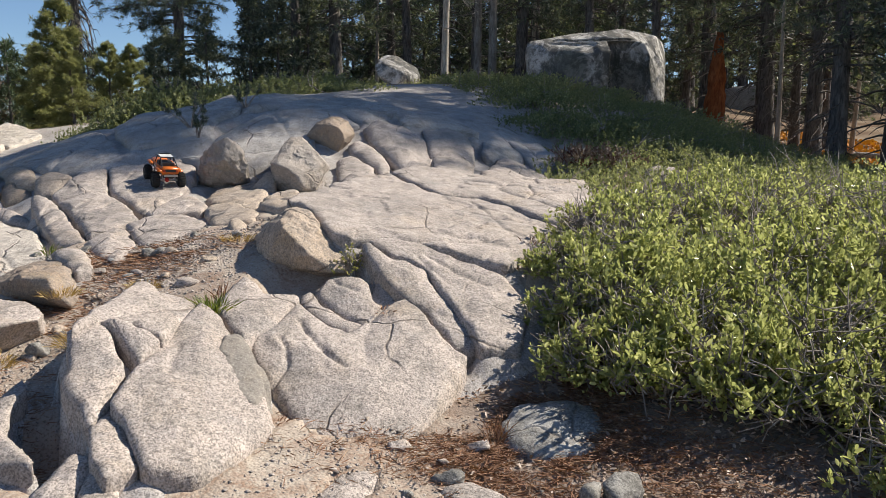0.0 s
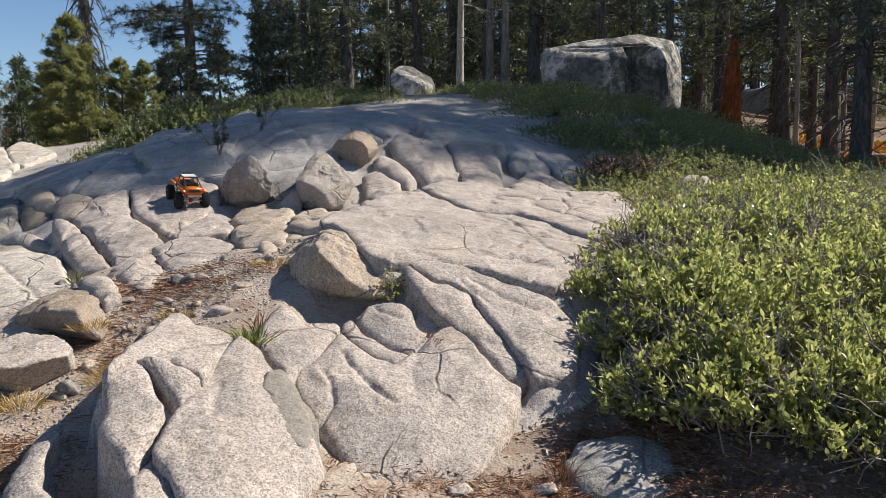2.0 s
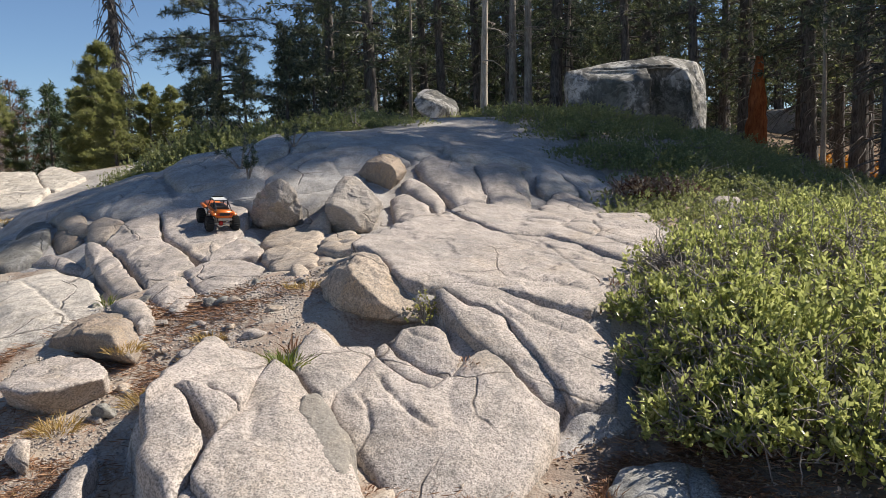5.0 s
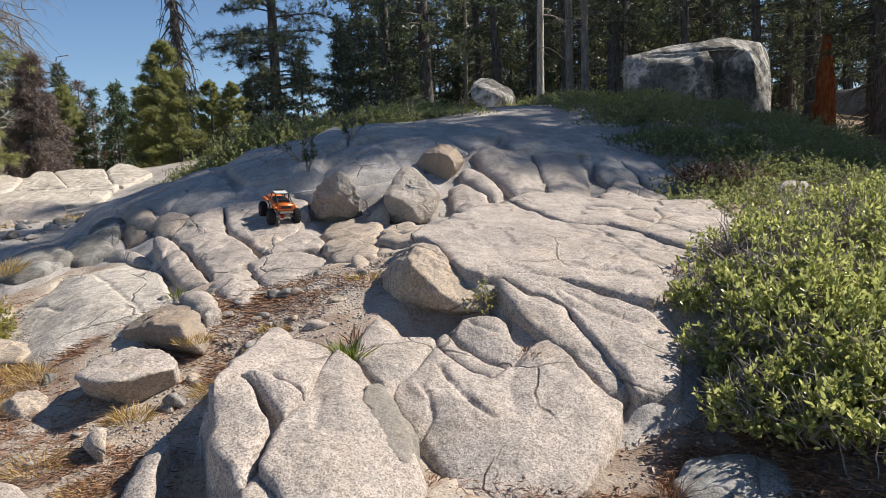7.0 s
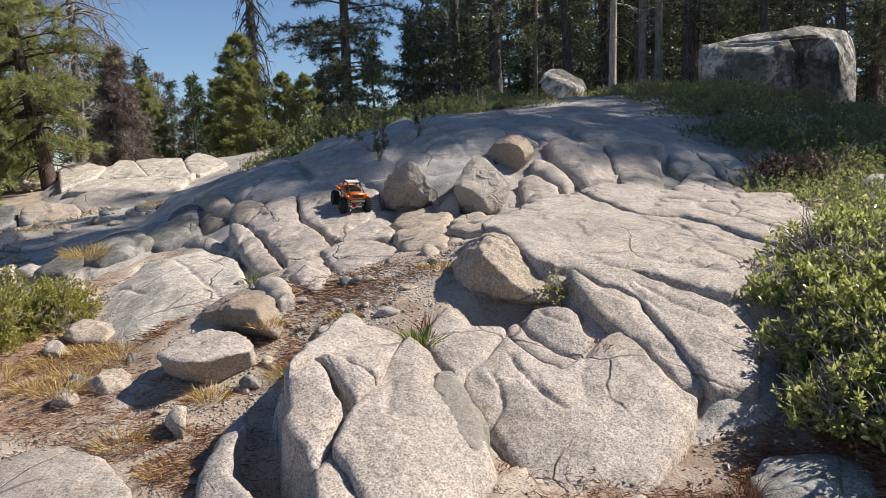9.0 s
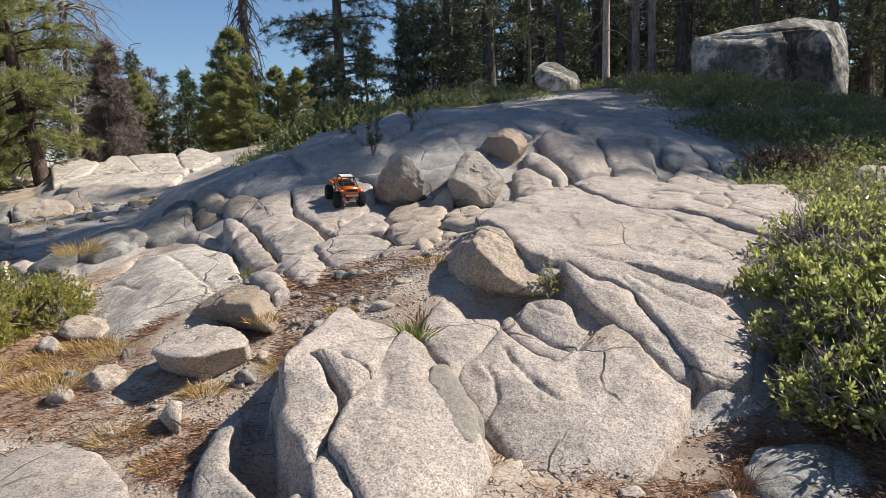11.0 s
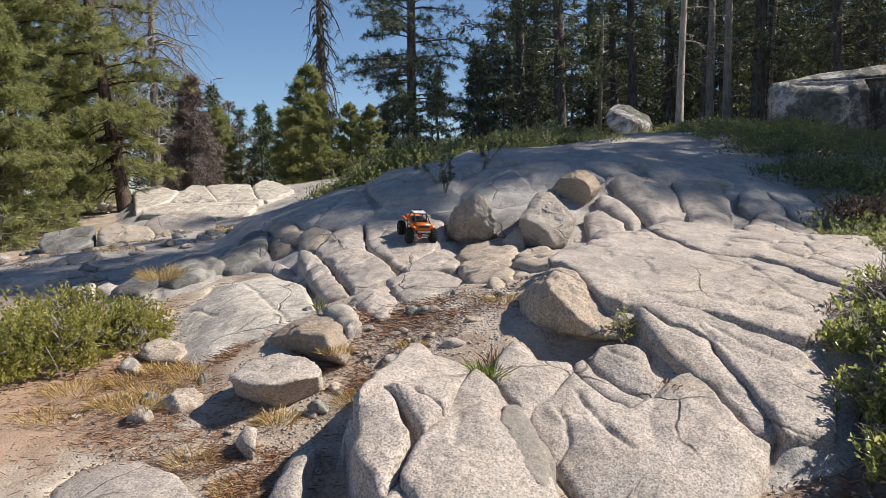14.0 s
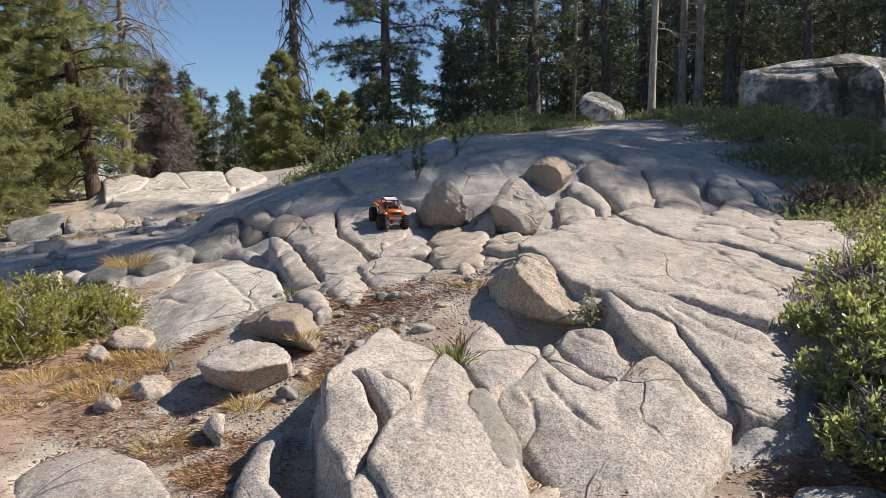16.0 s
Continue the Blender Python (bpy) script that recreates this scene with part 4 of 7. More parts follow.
slab([(-9.59, 16.50), (-9.87, 17.39), (-9.72, 17.53), (-9.04, 16.91), (-8.29, 16.11), (-8.33, 14.93), (-8.62, 15.06), (-9.06, 15.71)],
     1.230, -0.001, 0.189, bulge=0.08, rim=0.14, deep=0.6, step=0.024, mat=granite_bright, gape=1.5)
slab([(-10.31, 14.34), (-9.65, 14.50), (-9.30, 14.60), (-8.85, 14.73), (-8.43, 14.99), (-8.00, 13.46), (-8.37, 13.30), (-9.00, 13.30), (-9.77, 13.30), (-10.25, 13.30), (-10.46, 13.92)],
     0.874, -0.038, 0.178, bulge=0.08, rim=0.14, deep=0.6, step=0.024, mat=granite_bright, gape=1.5)
slab([(-12.01, 15.45), (-12.28, 16.04), (-11.84, 16.24), (-10.89, 15.58), (-10.38, 14.44), (-10.46, 13.92), (-10.56, 13.56)],
     1.143, -0.001, 0.190, bulge=0.08, rim=0.14, deep=0.6, step=0.024, mat=granite_bright, gape=1.5)
# tree shade is put into the dark material of these two slabs
slab([(-5.23, 6.90), (-5.15, 7.35), (-4.73, 7.25), (-4.28, 6.69), (-4.35, 6.43), (-4.56, 6.23), (-4.86, 6.40)],
     0.501, 0.121, 0.229, bulge=0.05, rim=0.06, deep=0.35, step=0.04, mat=GRANITE_DARK)
slab([(-5.18, 6.18), (-5.31, 6.93), (-4.83, 6.54), (-4.73, 6.09), (-4.98, 6.04)],
     0.394, 0.074, 0.189, bulge=0.05, rim=0.05, deep=0.3, step=0.04, mat=GRANITE_DARK)
slab([(-4.82, 5.92), (-4.74, 6.07), (-4.35, 5.83), (-4.36, 5.57)],
     0.212, 0.040, 0.204, bulge=0.06, rim=0.05, deep=0.2, step=0.02)
slab([(-3.87, 4.82), (-3.98, 5.17), (-3.76, 5.09), (-3.35, 4.61), (-3.57, 4.56)],
     0.082, 0.070, 0.070, bulge=0.08, rim=0.06, deep=0.2, step=0.02, mat=GRANITE_WARM)
slab([(-3.90, 4.69), (-3.96, 4.90), (-3.72, 4.66), (-3.59, 4.41), (-3.71, 4.48)],
     0.070, 0.032, 0.082, bulge=0.05, rim=0.04, deep=0.2, step=0.015)
slab([(-2.87, 2.92), (-2.89, 3.11), (-2.81, 3.26), (-2.66, 3.27), (-2.33, 3.09), (-2.01, 2.81), (-1.81, 2.53), (-2.57, 2.60)],
     -0.039, 0.099, 0.078, bulge=0.12, rim=0.09, deep=0.35, step=0.012)
slab([(-0.40, 2.60), (-0.32, 2.77), (-0.20, 2.83), (-0.14, 2.77), (-0.19, 2.63), (-0.29, 2.55)],
     -0.097, -0.089, 0.110, bulge=0.04, rim=0.04, deep=0.15, step=0.012)
slab([(0.05, 2.73), (0.17, 2.79), (0.31, 2.67), (0.30, 2.59), (0.11, 2.58)],
     -0.119, -0.014, 0.073, bulge=0.04, rim=0.04, deep=0.15, step=0.012)
slab([(-1.32, 2.47), (-1.28, 2.68), (-1.23, 2.69), (-1.18, 2.66), (-1.16, 2.41), (-1.26, 2.40)],
     -0.010, -0.037, 0.357, bulge=0.03, rim=0.03, deep=0.2, step=0.012)
slab([(-1.19, 2.68), (-1.06, 2.57), (-0.99, 2.42), (-1.15, 2.41)],
     -0.026, -0.090, 0.343, bulge=0.03, rim=0.04, deep=0.2, step=0.012)
slab([(-1.76, 2.86), (-1.80, 3.11), (-1.77, 3.27), (-1.69, 3.18), (-1.69, 3.04), (-1.61, 2.85), (-1.48, 2.74), (-1.38, 2.64), (-1.66, 2.65)],
     0.041, 0.190, 0.302, bulge=0.03, rim=0.05, deep=0.3, step=0.012)
# the darker granite puts the bush's shade into this stone's colour
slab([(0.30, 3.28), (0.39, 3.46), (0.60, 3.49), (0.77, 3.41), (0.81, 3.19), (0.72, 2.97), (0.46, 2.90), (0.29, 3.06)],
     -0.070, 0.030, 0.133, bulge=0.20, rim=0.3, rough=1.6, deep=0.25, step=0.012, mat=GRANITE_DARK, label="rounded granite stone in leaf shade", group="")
slab([(-1.66, 10.97), (-1.28, 11.01), (-0.94, 11.04), (-0.81, 11.05), (-1.13, 10.99), (-1.48, 10.76)],
     1.666, -0.055, 0.204, bulge=0.08, rim=0.1, deep=0.4, step=0.04)
slab([(-1.54, 10.65), (-1.12, 10.88), (-0.72, 10.40), (-0.29, 9.34), (-0.59, 9.04), (-1.05, 9.39)],
     1.533, -0.051, 0.097, bulge=0.06, rim=0.1, deep=0.4, step=0.04, mat=GRANITE_GREY)

# loose boulders
boulder([(-0.87, 4.86, 0.72), (-0.91, 4.80, 0.70), (-0.79, 4.84, 0.70), (-0.72, 4.80, 0.63), (-0.65, 4.70, 0.55), (-0.56, 4.58, 0.46), (-0.48, 4.50, 0.40), (-0.47, 4.47, 0.37), (-0.93, 4.66, 0.65), (-0.89, 4.56, 0.62), (-0.80, 4.48, 0.55), (-0.72, 4.43, 0.48), (-0.59, 4.42, 0.38), (-1.04, 4.66, 0.39), (-0.86, 4.62, 0.37), (-0.66, 4.56, 0.34), (-1.14, 4.86, 0.52), (-1.08, 4.90, 0.60), (-0.99, 4.92, 0.67), (-0.84, 5.22, 0.60), (-1.11, 5.26, 0.45), (-0.59, 5.00, 0.38), (-1.01, 5.10, 0.26), (-0.66, 4.85, 0.24)],
        "tilted tan granite boulder perched over a hollow", mat=granite_tan, sharp=60, level=6, rough=1.5)
boulder([(-2.20, 7.12, 0.96), (-2.05, 7.10, 1.08), (-1.93, 7.10, 1.13), (-1.86, 7.12, 1.11), (-1.80, 7.14, 0.99), (-1.76, 7.16, 0.90), (-1.78, 7.16, 0.79), (-2.18, 7.10, 0.87), (-1.86, 7.20, 0.72), (-2.14, 7.16, 0.72), (-2.27, 7.25, 0.73), (-1.93, 7.02, 0.94), (-2.18, 7.60, 1.00), (-1.92, 7.60, 1.02), (-1.84, 7.70, 0.50), (-2.33, 7.70, 0.50)],
        "upright blocky grey granite boulder", mat=granite_block, sharp=60, level=6, rough=2.2)
boulder([(-1.53, 7.02, 0.91), (-1.47, 7.28, 1.07), (-1.42, 7.42, 1.14), (-1.31, 7.42, 1.14), (-1.15, 7.22, 1.01), (-1.04, 7.12, 0.90), (-1.06, 7.06, 0.81), (-1.13, 6.98, 0.66), (-1.37, 7.28, 1.09), (-1.36, 6.90, 0.87), (-1.26, 6.88, 0.80), (-1.20, 6.90, 0.68), (-1.45, 6.94, 0.90), (-1.51, 7.10, 0.66), (-1.35, 7.10, 0.64), (-1.23, 7.04, 0.63), (-1.53, 7.14, 0.79), (-1.42, 7.90, 1.05), (-1.11, 7.80, 0.85), (-1.24, 7.70, 0.60), (-1.60, 7.60, 0.60)],
        "tilted angular granite boulder with a shaded underside", mat=granite_block, sharp=70, level=6, rough=1.1)
boulder([(-1.42, 8.30, 1.15), (-1.36, 8.32, 1.26), (-1.30, 8.40, 1.31), (-1.18, 8.42, 1.35), (-1.09, 8.42, 1.34), (-1.01, 8.38, 1.30), (-0.94, 8.34, 1.22), (-0.92, 8.30, 1.17), (-0.97, 8.24, 1.08), (-1.24, 8.18, 1.27), (-1.14, 8.08, 1.26), (-1.06, 8.04, 1.23), (-1.01, 8.02, 1.17), (-1.00, 8.02, 1.11), (-1.05, 8.06, 1.02), (-1.10, 8.12, 0.94), (-1.21, 8.22, 0.95), (-1.37, 8.30, 1.06), (-1.00, 8.70, 1.10), (-1.15, 8.75, 1.30), (-1.35, 8.65, 1.10), (-1.05, 8.60, 0.95), (-1.25, 8.40, 0.95)],
        "rounded granite boulder with a flat broken face", mat=granite_brown, sharp=34, level=6, rough=1.2)
boulder([(-2.69, 4.60, 0.19), (-2.71, 4.68, 0.28), (-2.64, 4.86, 0.34), (-2.55, 4.98, 0.37), (-2.37, 4.94, 0.38), (-2.22, 4.74, 0.35), (-2.02, 4.34, 0.23), (-2.02, 4.26, 0.20), (-2.60, 4.52, 0.30), (-2.38, 4.40, 0.38), (-2.29, 4.28, 0.37), (-2.12, 4.22, 0.39), (-2.07, 4.16, 0.32), (-2.00, 4.18, 0.24), (-2.33, 4.56, 0.13), (-2.51, 4.60, 0.14), (-2.64, 4.64, 0.15), (-2.75, 5.05, 0.28), (-2.34, 5.10, 0.28), (-2.20, 4.80, 0.06), (-2.70, 4.85, 0.06), (-2.10, 4.50, 0.06), (-2.50, 4.70, 0.08)],
        "brown angular granite boulder on gravel", mat=granite_brown, sharp=70, level=6, rough=1.4)
boulder([(-2.47, 3.76, 0.25), (-2.46, 3.74, 0.23), (-2.49, 4.00, 0.27), (-2.40, 4.20, 0.28), (-2.23, 4.16, 0.27), (-2.02, 3.96, 0.25), (-2.00, 3.86, 0.24), (-2.09, 3.78, 0.24), (-2.25, 3.62, 0.23), (-2.17, 3.62, 0.25), (-2.13, 3.68, 0.25), (-2.18, 3.79, 0.17), (-2.34, 3.84, 0.07), (-2.49, 3.86, 0.12), (-2.46, 3.90, 0.06), (-2.40, 4.25, 0.14), (-2.20, 4.25, 0.12), (-2.45, 4.20, -0.02), (-2.10, 4.10, -0.05), (-2.25, 4.10, -0.08), (-2.25, 3.95, -0.08)],
        "pale flat-topped granite boulder lying on gravel", sharp=70, level=6, rough=1.4)
boulder([(-2.99, 3.80, 0.03), (-2.93, 3.86, 0.08), (-2.92, 3.95, 0.11), (-2.82, 3.97, 0.11), (-2.65, 3.84, 0.07), (-2.61, 3.80, 0.06), (-2.74, 3.70, 0.04), (-2.84, 3.80, 0.12), (-2.75, 3.72, 0.08), (-2.98, 3.80, 0.01), (-2.95, 4.15, -0.04), (-2.70, 4.05, -0.04), (-3.00, 3.90, -0.12), (-2.70, 3.75, -0.12)],
        "small wedge of pale granite on gravel", mat=GRANITE_WARM, sharp=50, rough=1.8)
boulder([(-3.00, 3.62, 0.04), (-3.03, 3.70, 0.06), (-3.01, 3.74, 0.06), (-2.94, 3.72, 0.06), (-2.87, 3.66, 0.05), (-2.86, 3.58, 0.04), (-2.94, 3.62, 0.06), (-3.12, 3.85, -0.06), (-2.95, 3.80, -0.06), (-3.10, 3.70, -0.15), (-2.90, 3.70, -0.15)],
        "small flat granite stone on gravel", level=4, rough=1.6)
boulder([(-3.69, 4.62, 0.12), (-3.73, 4.74, 0.17), (-3.66, 4.82, 0.20), (-3.53, 4.78, 0.19), (-3.33, 4.60, 0.15), (-3.32, 4.52, 0.12), (-3.52, 4.52, 0.11), (-3.63, 4.64, 0.16), (-3.75, 5.00, 0.10), (-3.40, 4.95, 0.10), (-3.60, 4.80, -0.05), (-3.30, 4.60, -0.05)],
        "pale tan granite stone beside the small shrub", mat=GRANITE_WARM, sharp=40, rough=1.6)
boulder([(-3.67, 4.40, 0.10), (-3.68, 4.46, 0.13), (-3.62, 4.48, 0.14), (-3.53, 4.42, 0.12), (-3.50, 4.34, 0.09), (-3.61, 4.36, 0.08), (-3.75, 4.55, 0.00), (-3.55, 4.55, 0.00), (-3.70, 4.45, -0.10), (-3.50, 4.40, -0.10)],
        "small pale granite stone beside dry grass", level=4, rough=1.6)
boulder([(-2.17, 3.30, 0.06), (-2.13, 3.35, 0.13), (-2.10, 3.40, 0.11), (-2.03, 3.25, 0.05), (-2.12, 3.28, 0.05), (-2.19, 3.50, 0.01), (-2.26, 3.50, 0.00), (-2.06, 3.28, -0.06), (-2.17, 3.46, -0.06), (-2.23, 3.46, -0.06), (-2.23, 3.46, -0.06), (-2.06, 3.28, -0.06), (-2.06, 3.28, -0.06)],
        "small upright granite stone on gravel", level=3)
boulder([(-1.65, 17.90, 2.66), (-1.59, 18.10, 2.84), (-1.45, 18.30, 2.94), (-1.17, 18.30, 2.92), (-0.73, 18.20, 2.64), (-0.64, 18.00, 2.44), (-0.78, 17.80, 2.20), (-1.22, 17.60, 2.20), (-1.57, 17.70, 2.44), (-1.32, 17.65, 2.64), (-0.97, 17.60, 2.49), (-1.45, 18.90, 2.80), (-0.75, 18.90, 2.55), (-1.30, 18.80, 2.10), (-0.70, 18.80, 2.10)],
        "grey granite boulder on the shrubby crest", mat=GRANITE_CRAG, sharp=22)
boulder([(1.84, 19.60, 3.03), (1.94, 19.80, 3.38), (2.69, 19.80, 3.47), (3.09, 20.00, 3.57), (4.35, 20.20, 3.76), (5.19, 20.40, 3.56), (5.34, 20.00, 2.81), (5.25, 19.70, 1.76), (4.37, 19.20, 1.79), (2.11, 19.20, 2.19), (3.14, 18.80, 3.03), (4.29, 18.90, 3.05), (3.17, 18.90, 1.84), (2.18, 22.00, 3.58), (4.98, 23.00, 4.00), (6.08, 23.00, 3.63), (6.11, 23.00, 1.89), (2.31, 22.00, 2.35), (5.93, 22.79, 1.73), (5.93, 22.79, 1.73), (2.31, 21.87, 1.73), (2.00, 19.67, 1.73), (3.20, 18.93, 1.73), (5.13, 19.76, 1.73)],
        "huge granite boulder with a broken face dark from lichen and painted-in shade", mat=GRANITE_CRAG, sharp=24, level=6, carve=crag_face)
boulder([(2.10, 8.30, 0.71), (2.16, 8.40, 0.80), (2.31, 8.50, 0.81), (2.49, 8.50, 0.79), (2.47, 8.30, 0.67), (2.44, 8.90, 0.79), (2.65, 8.90, 0.66), (2.28, 8.90, 0.67), (2.62, 8.88, 0.54), (2.62, 8.88, 0.54), (2.29, 8.88, 0.54), (2.12, 8.32, 0.54), (2.12, 8.32, 0.54), (2.47, 8.32, 0.54)],
        "pale granite boulder behind the shrubs", level=3)
# both small stones have the bush's shade in their dark material
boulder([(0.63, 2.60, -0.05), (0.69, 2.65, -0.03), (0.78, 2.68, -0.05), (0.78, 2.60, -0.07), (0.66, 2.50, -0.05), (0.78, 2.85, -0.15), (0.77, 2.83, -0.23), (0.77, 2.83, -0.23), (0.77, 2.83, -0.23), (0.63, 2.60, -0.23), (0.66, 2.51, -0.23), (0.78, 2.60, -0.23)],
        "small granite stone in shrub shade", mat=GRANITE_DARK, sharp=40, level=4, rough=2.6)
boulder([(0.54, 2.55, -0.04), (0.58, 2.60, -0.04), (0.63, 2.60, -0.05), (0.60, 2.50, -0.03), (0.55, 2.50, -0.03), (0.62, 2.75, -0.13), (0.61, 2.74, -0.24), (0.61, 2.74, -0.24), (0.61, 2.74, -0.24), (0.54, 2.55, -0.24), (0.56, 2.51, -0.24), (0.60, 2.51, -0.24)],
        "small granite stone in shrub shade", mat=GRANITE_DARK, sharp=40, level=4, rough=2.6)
boulder([(-1.38, 5.20, 0.49), (-1.43, 5.30, 0.60), (-1.36, 5.35, 0.60), (-1.30, 5.35, 0.54), (-1.27, 5.20, 0.50), (-1.32, 5.15, 0.48), (-1.38, 5.50, 0.49), (-1.31, 5.35, 0.40), (-1.38, 5.48, 0.40), (-1.38, 5.48, 0.40), (-1.42, 5.30, 0.40), (-1.32, 5.16, 0.40), (-1.27, 5.21, 0.40)],
        "upright broken stone on the ledge", mat=GRANITE_WARM, level=3)
boulder([(-1.72, 7.00, 0.68), (-1.55, 7.05, 0.85), (-1.48, 7.10, 0.82), (-1.48, 6.95, 0.68), (-1.60, 6.90, 0.64), (-1.64, 7.20, 0.74), (-1.49, 7.09, 0.58), (-1.63, 7.19, 0.58), (-1.63, 7.19, 0.58), (-1.71, 7.00, 0.58), (-1.60, 6.91, 0.58), (-1.48, 6.96, 0.58)],
        "layered stone leaning on the angular boulder", mat=GRANITE_WARM, level=3, sharp=20)
boulder([(-8.89, 10.40, 0.28), (-9.04, 10.70, 0.64), (-8.85, 10.90, 0.72), (-8.34, 11.00, 0.66), (-8.06, 10.80, 0.55), (-7.83, 10.40, 0.31), (-8.32, 10.20, 0.27), (-9.42, 11.60, 0.64), (-8.80, 11.60, 0.56), (-7.90, 10.44, 0.18), (-8.78, 11.54, 0.18), (-9.35, 11.54, 0.18), (-9.35, 11.54, 0.18), (-8.34, 10.25, 0.18), (-7.90, 10.44, 0.18)],
        "big rounded tan boulder below the pines", mat=GRANITE_WARM)
boulder([(-9.98, 10.40, 0.41), (-10.12, 10.70, 0.57), (-9.74, 10.90, 0.62), (-9.25, 10.90, 0.70), (-8.83, 10.30, 0.27), (-9.62, 10.20, 0.22), (-10.84, 11.60, 0.54), (-9.88, 11.60, 0.60), (-8.91, 10.34, 0.12), (-9.87, 11.54, 0.12), (-10.76, 11.54, 0.12), (-10.76, 11.54, 0.12), (-9.64, 10.25, 0.12), (-8.91, 10.34, 0.12)],
        "big shaded grey boulder with a vertical crack beside it", mat=GRANITE_DARK)
boulder([(-8.85, 9.00, 0.08), (-8.86, 9.10, 0.22), (-8.69, 9.20, 0.26), (-8.41, 9.10, 0.22), (-8.27, 8.90, 0.06), (-9.12, 9.60, 0.20), (-8.30, 8.92, 0.03), (-9.09, 9.56, 0.03), (-9.09, 9.56, 0.03), (-9.09, 9.56, 0.03), (-8.84, 9.01, 0.03), (-8.30, 8.92, 0.03)],
        "rounded grey boulder at the edge of the pines", mat=GRANITE_GREY, level=4)
boulder([(-8.78, 11.40, 0.59), (-8.78, 11.70, 0.77), (-8.56, 12.00, 0.86), (-8.00, 12.00, 0.84), (-7.55, 11.80, 0.73), (-7.35, 11.40, 0.60), (-7.70, 11.20, 0.49), (-8.34, 11.20, 0.52), (-9.13, 12.80, 0.81), (-8.41, 12.80, 0.75), (-7.42, 11.43, 0.29), (-8.40, 12.72, 0.29), (-9.06, 12.72, 0.29), (-8.74, 11.43, 0.29), (-8.33, 11.25, 0.29), (-7.42, 11.43, 0.29)],
        "broad rounded white granite boulder in the sun", )
boulder([(-7.81, 10.30, 0.38), (-7.77, 10.40, 0.51), (-7.55, 10.40, 0.49), (-7.37, 10.30, 0.38), (-7.52, 10.20, 0.33), (-7.87, 10.70, 0.44), (-7.39, 10.31, 0.22), (-7.86, 10.67, 0.22), (-7.86, 10.67, 0.22), (-7.79, 10.31, 0.22), (-7.53, 10.21, 0.22), (-7.39, 10.31, 0.22)],
        "small pale stone between larger boulders", level=3)
boulder([(-8.10, 8.50, 0.11), (-8.13, 8.70, 0.34), (-7.72, 8.80, 0.41), (-7.28, 8.80, 0.37), (-7.21, 8.30, 0.26), (-7.22, 8.20, 0.11), (-7.64, 8.20, 0.08), (-8.25, 9.30, 0.33), (-7.31, 8.78, 0.05), (-8.20, 9.24, 0.05), (-8.20, 9.24, 0.05), (-8.06, 8.51, 0.05), (-7.65, 8.23, 0.05), (-7.26, 8.23, 0.05)],
        "layered dark grey rock in tree shade", mat=GRANITE_GREY)
boulder([(-7.00, 8.00, 0.16), (-7.04, 8.20, 0.33), (-6.87, 8.40, 0.39), (-6.53, 8.20, 0.33), (-6.44, 7.90, 0.18), (-7.28, 8.80, 0.31), (-6.56, 8.20, 0.13), (-7.25, 8.76, 0.13), (-7.25, 8.76, 0.13), (-7.25, 8.76, 0.13), (-6.99, 8.02, 0.13), (-6.47, 7.93, 0.13)],
        "angular dark grey rock in tree shade", mat=GRANITE_GREY, level=4)
boulder([(-6.05, 7.60, 0.28), (-6.08, 7.80, 0.42), (-5.84, 8.00, 0.50), (-5.51, 7.90, 0.51), (-5.42, 7.50, 0.36), (-5.64, 7.40, 0.26), (-6.13, 8.40, 0.45), (-5.53, 7.89, 0.23), (-6.11, 8.35, 0.23), (-6.11, 8.35, 0.23), (-6.03, 7.62, 0.23), (-5.65, 7.43, 0.23), (-5.45, 7.52, 0.23)],
        "angular shaded granite block", mat=GRANITE_GREY, level=4)
boulder([(-5.57, 6.10, 0.30), (-5.60, 6.20, 0.35), (-5.45, 6.20, 0.36), (-5.25, 6.00, 0.27), (-5.40, 6.00, 0.24), (-5.81, 6.50, 0.30), (-5.27, 6.01, 0.12), (-5.78, 6.47, 0.12), (-5.78, 6.47, 0.12), (-5.78, 6.47, 0.12), (-5.41, 6.01, 0.12), (-5.27, 6.01, 0.12)],
        "white stone beside the small shrub", level=3)
boulder([(-4.00, 5.00, 0.25), (-4.03, 5.10, 0.27), (-3.94, 5.10, 0.26), (-3.84, 4.90, 0.18), (-3.91, 4.90, 0.16), (-4.16, 5.30, 0.18), (-3.85, 4.91, -0.02), (-4.15, 5.28, -0.02), (-4.15, 5.28, -0.02), (-4.15, 5.28, -0.02), (-3.91, 4.91, -0.02), (-3.85, 4.91, -0.02)],
        "pale stone beside the small shrub", level=3)
boulder([(-4.55, 5.60, 0.27), (-4.51, 5.80, 0.31), (-4.34, 5.80, 0.28), (-4.20, 5.50, 0.24), (-4.42, 5.50, 0.21), (-4.81, 6.20, 0.23), (-4.23, 5.52, 0.09), (-4.78, 6.16, 0.09), (-4.78, 6.16, 0.09), (-4.78, 6.16, 0.09), (-4.42, 5.52, 0.09), (-4.23, 5.52, 0.09)],
        "flat pale stone in the rubble", level=3)
boulder([(-5.59, 6.40, 0.29), (-5.53, 6.60, 0.34), (-5.36, 6.60, 0.30), (-5.25, 6.30, 0.26), (-5.86, 7.00, 0.27), (-5.28, 6.32, 0.19), (-5.83, 6.97, 0.19), (-5.83, 6.97, 0.19), (-5.83, 6.97, 0.19), (-5.28, 6.32, 0.19), (-5.28, 6.32, 0.19)],
        "flat pale stone in the rubble", level=3)

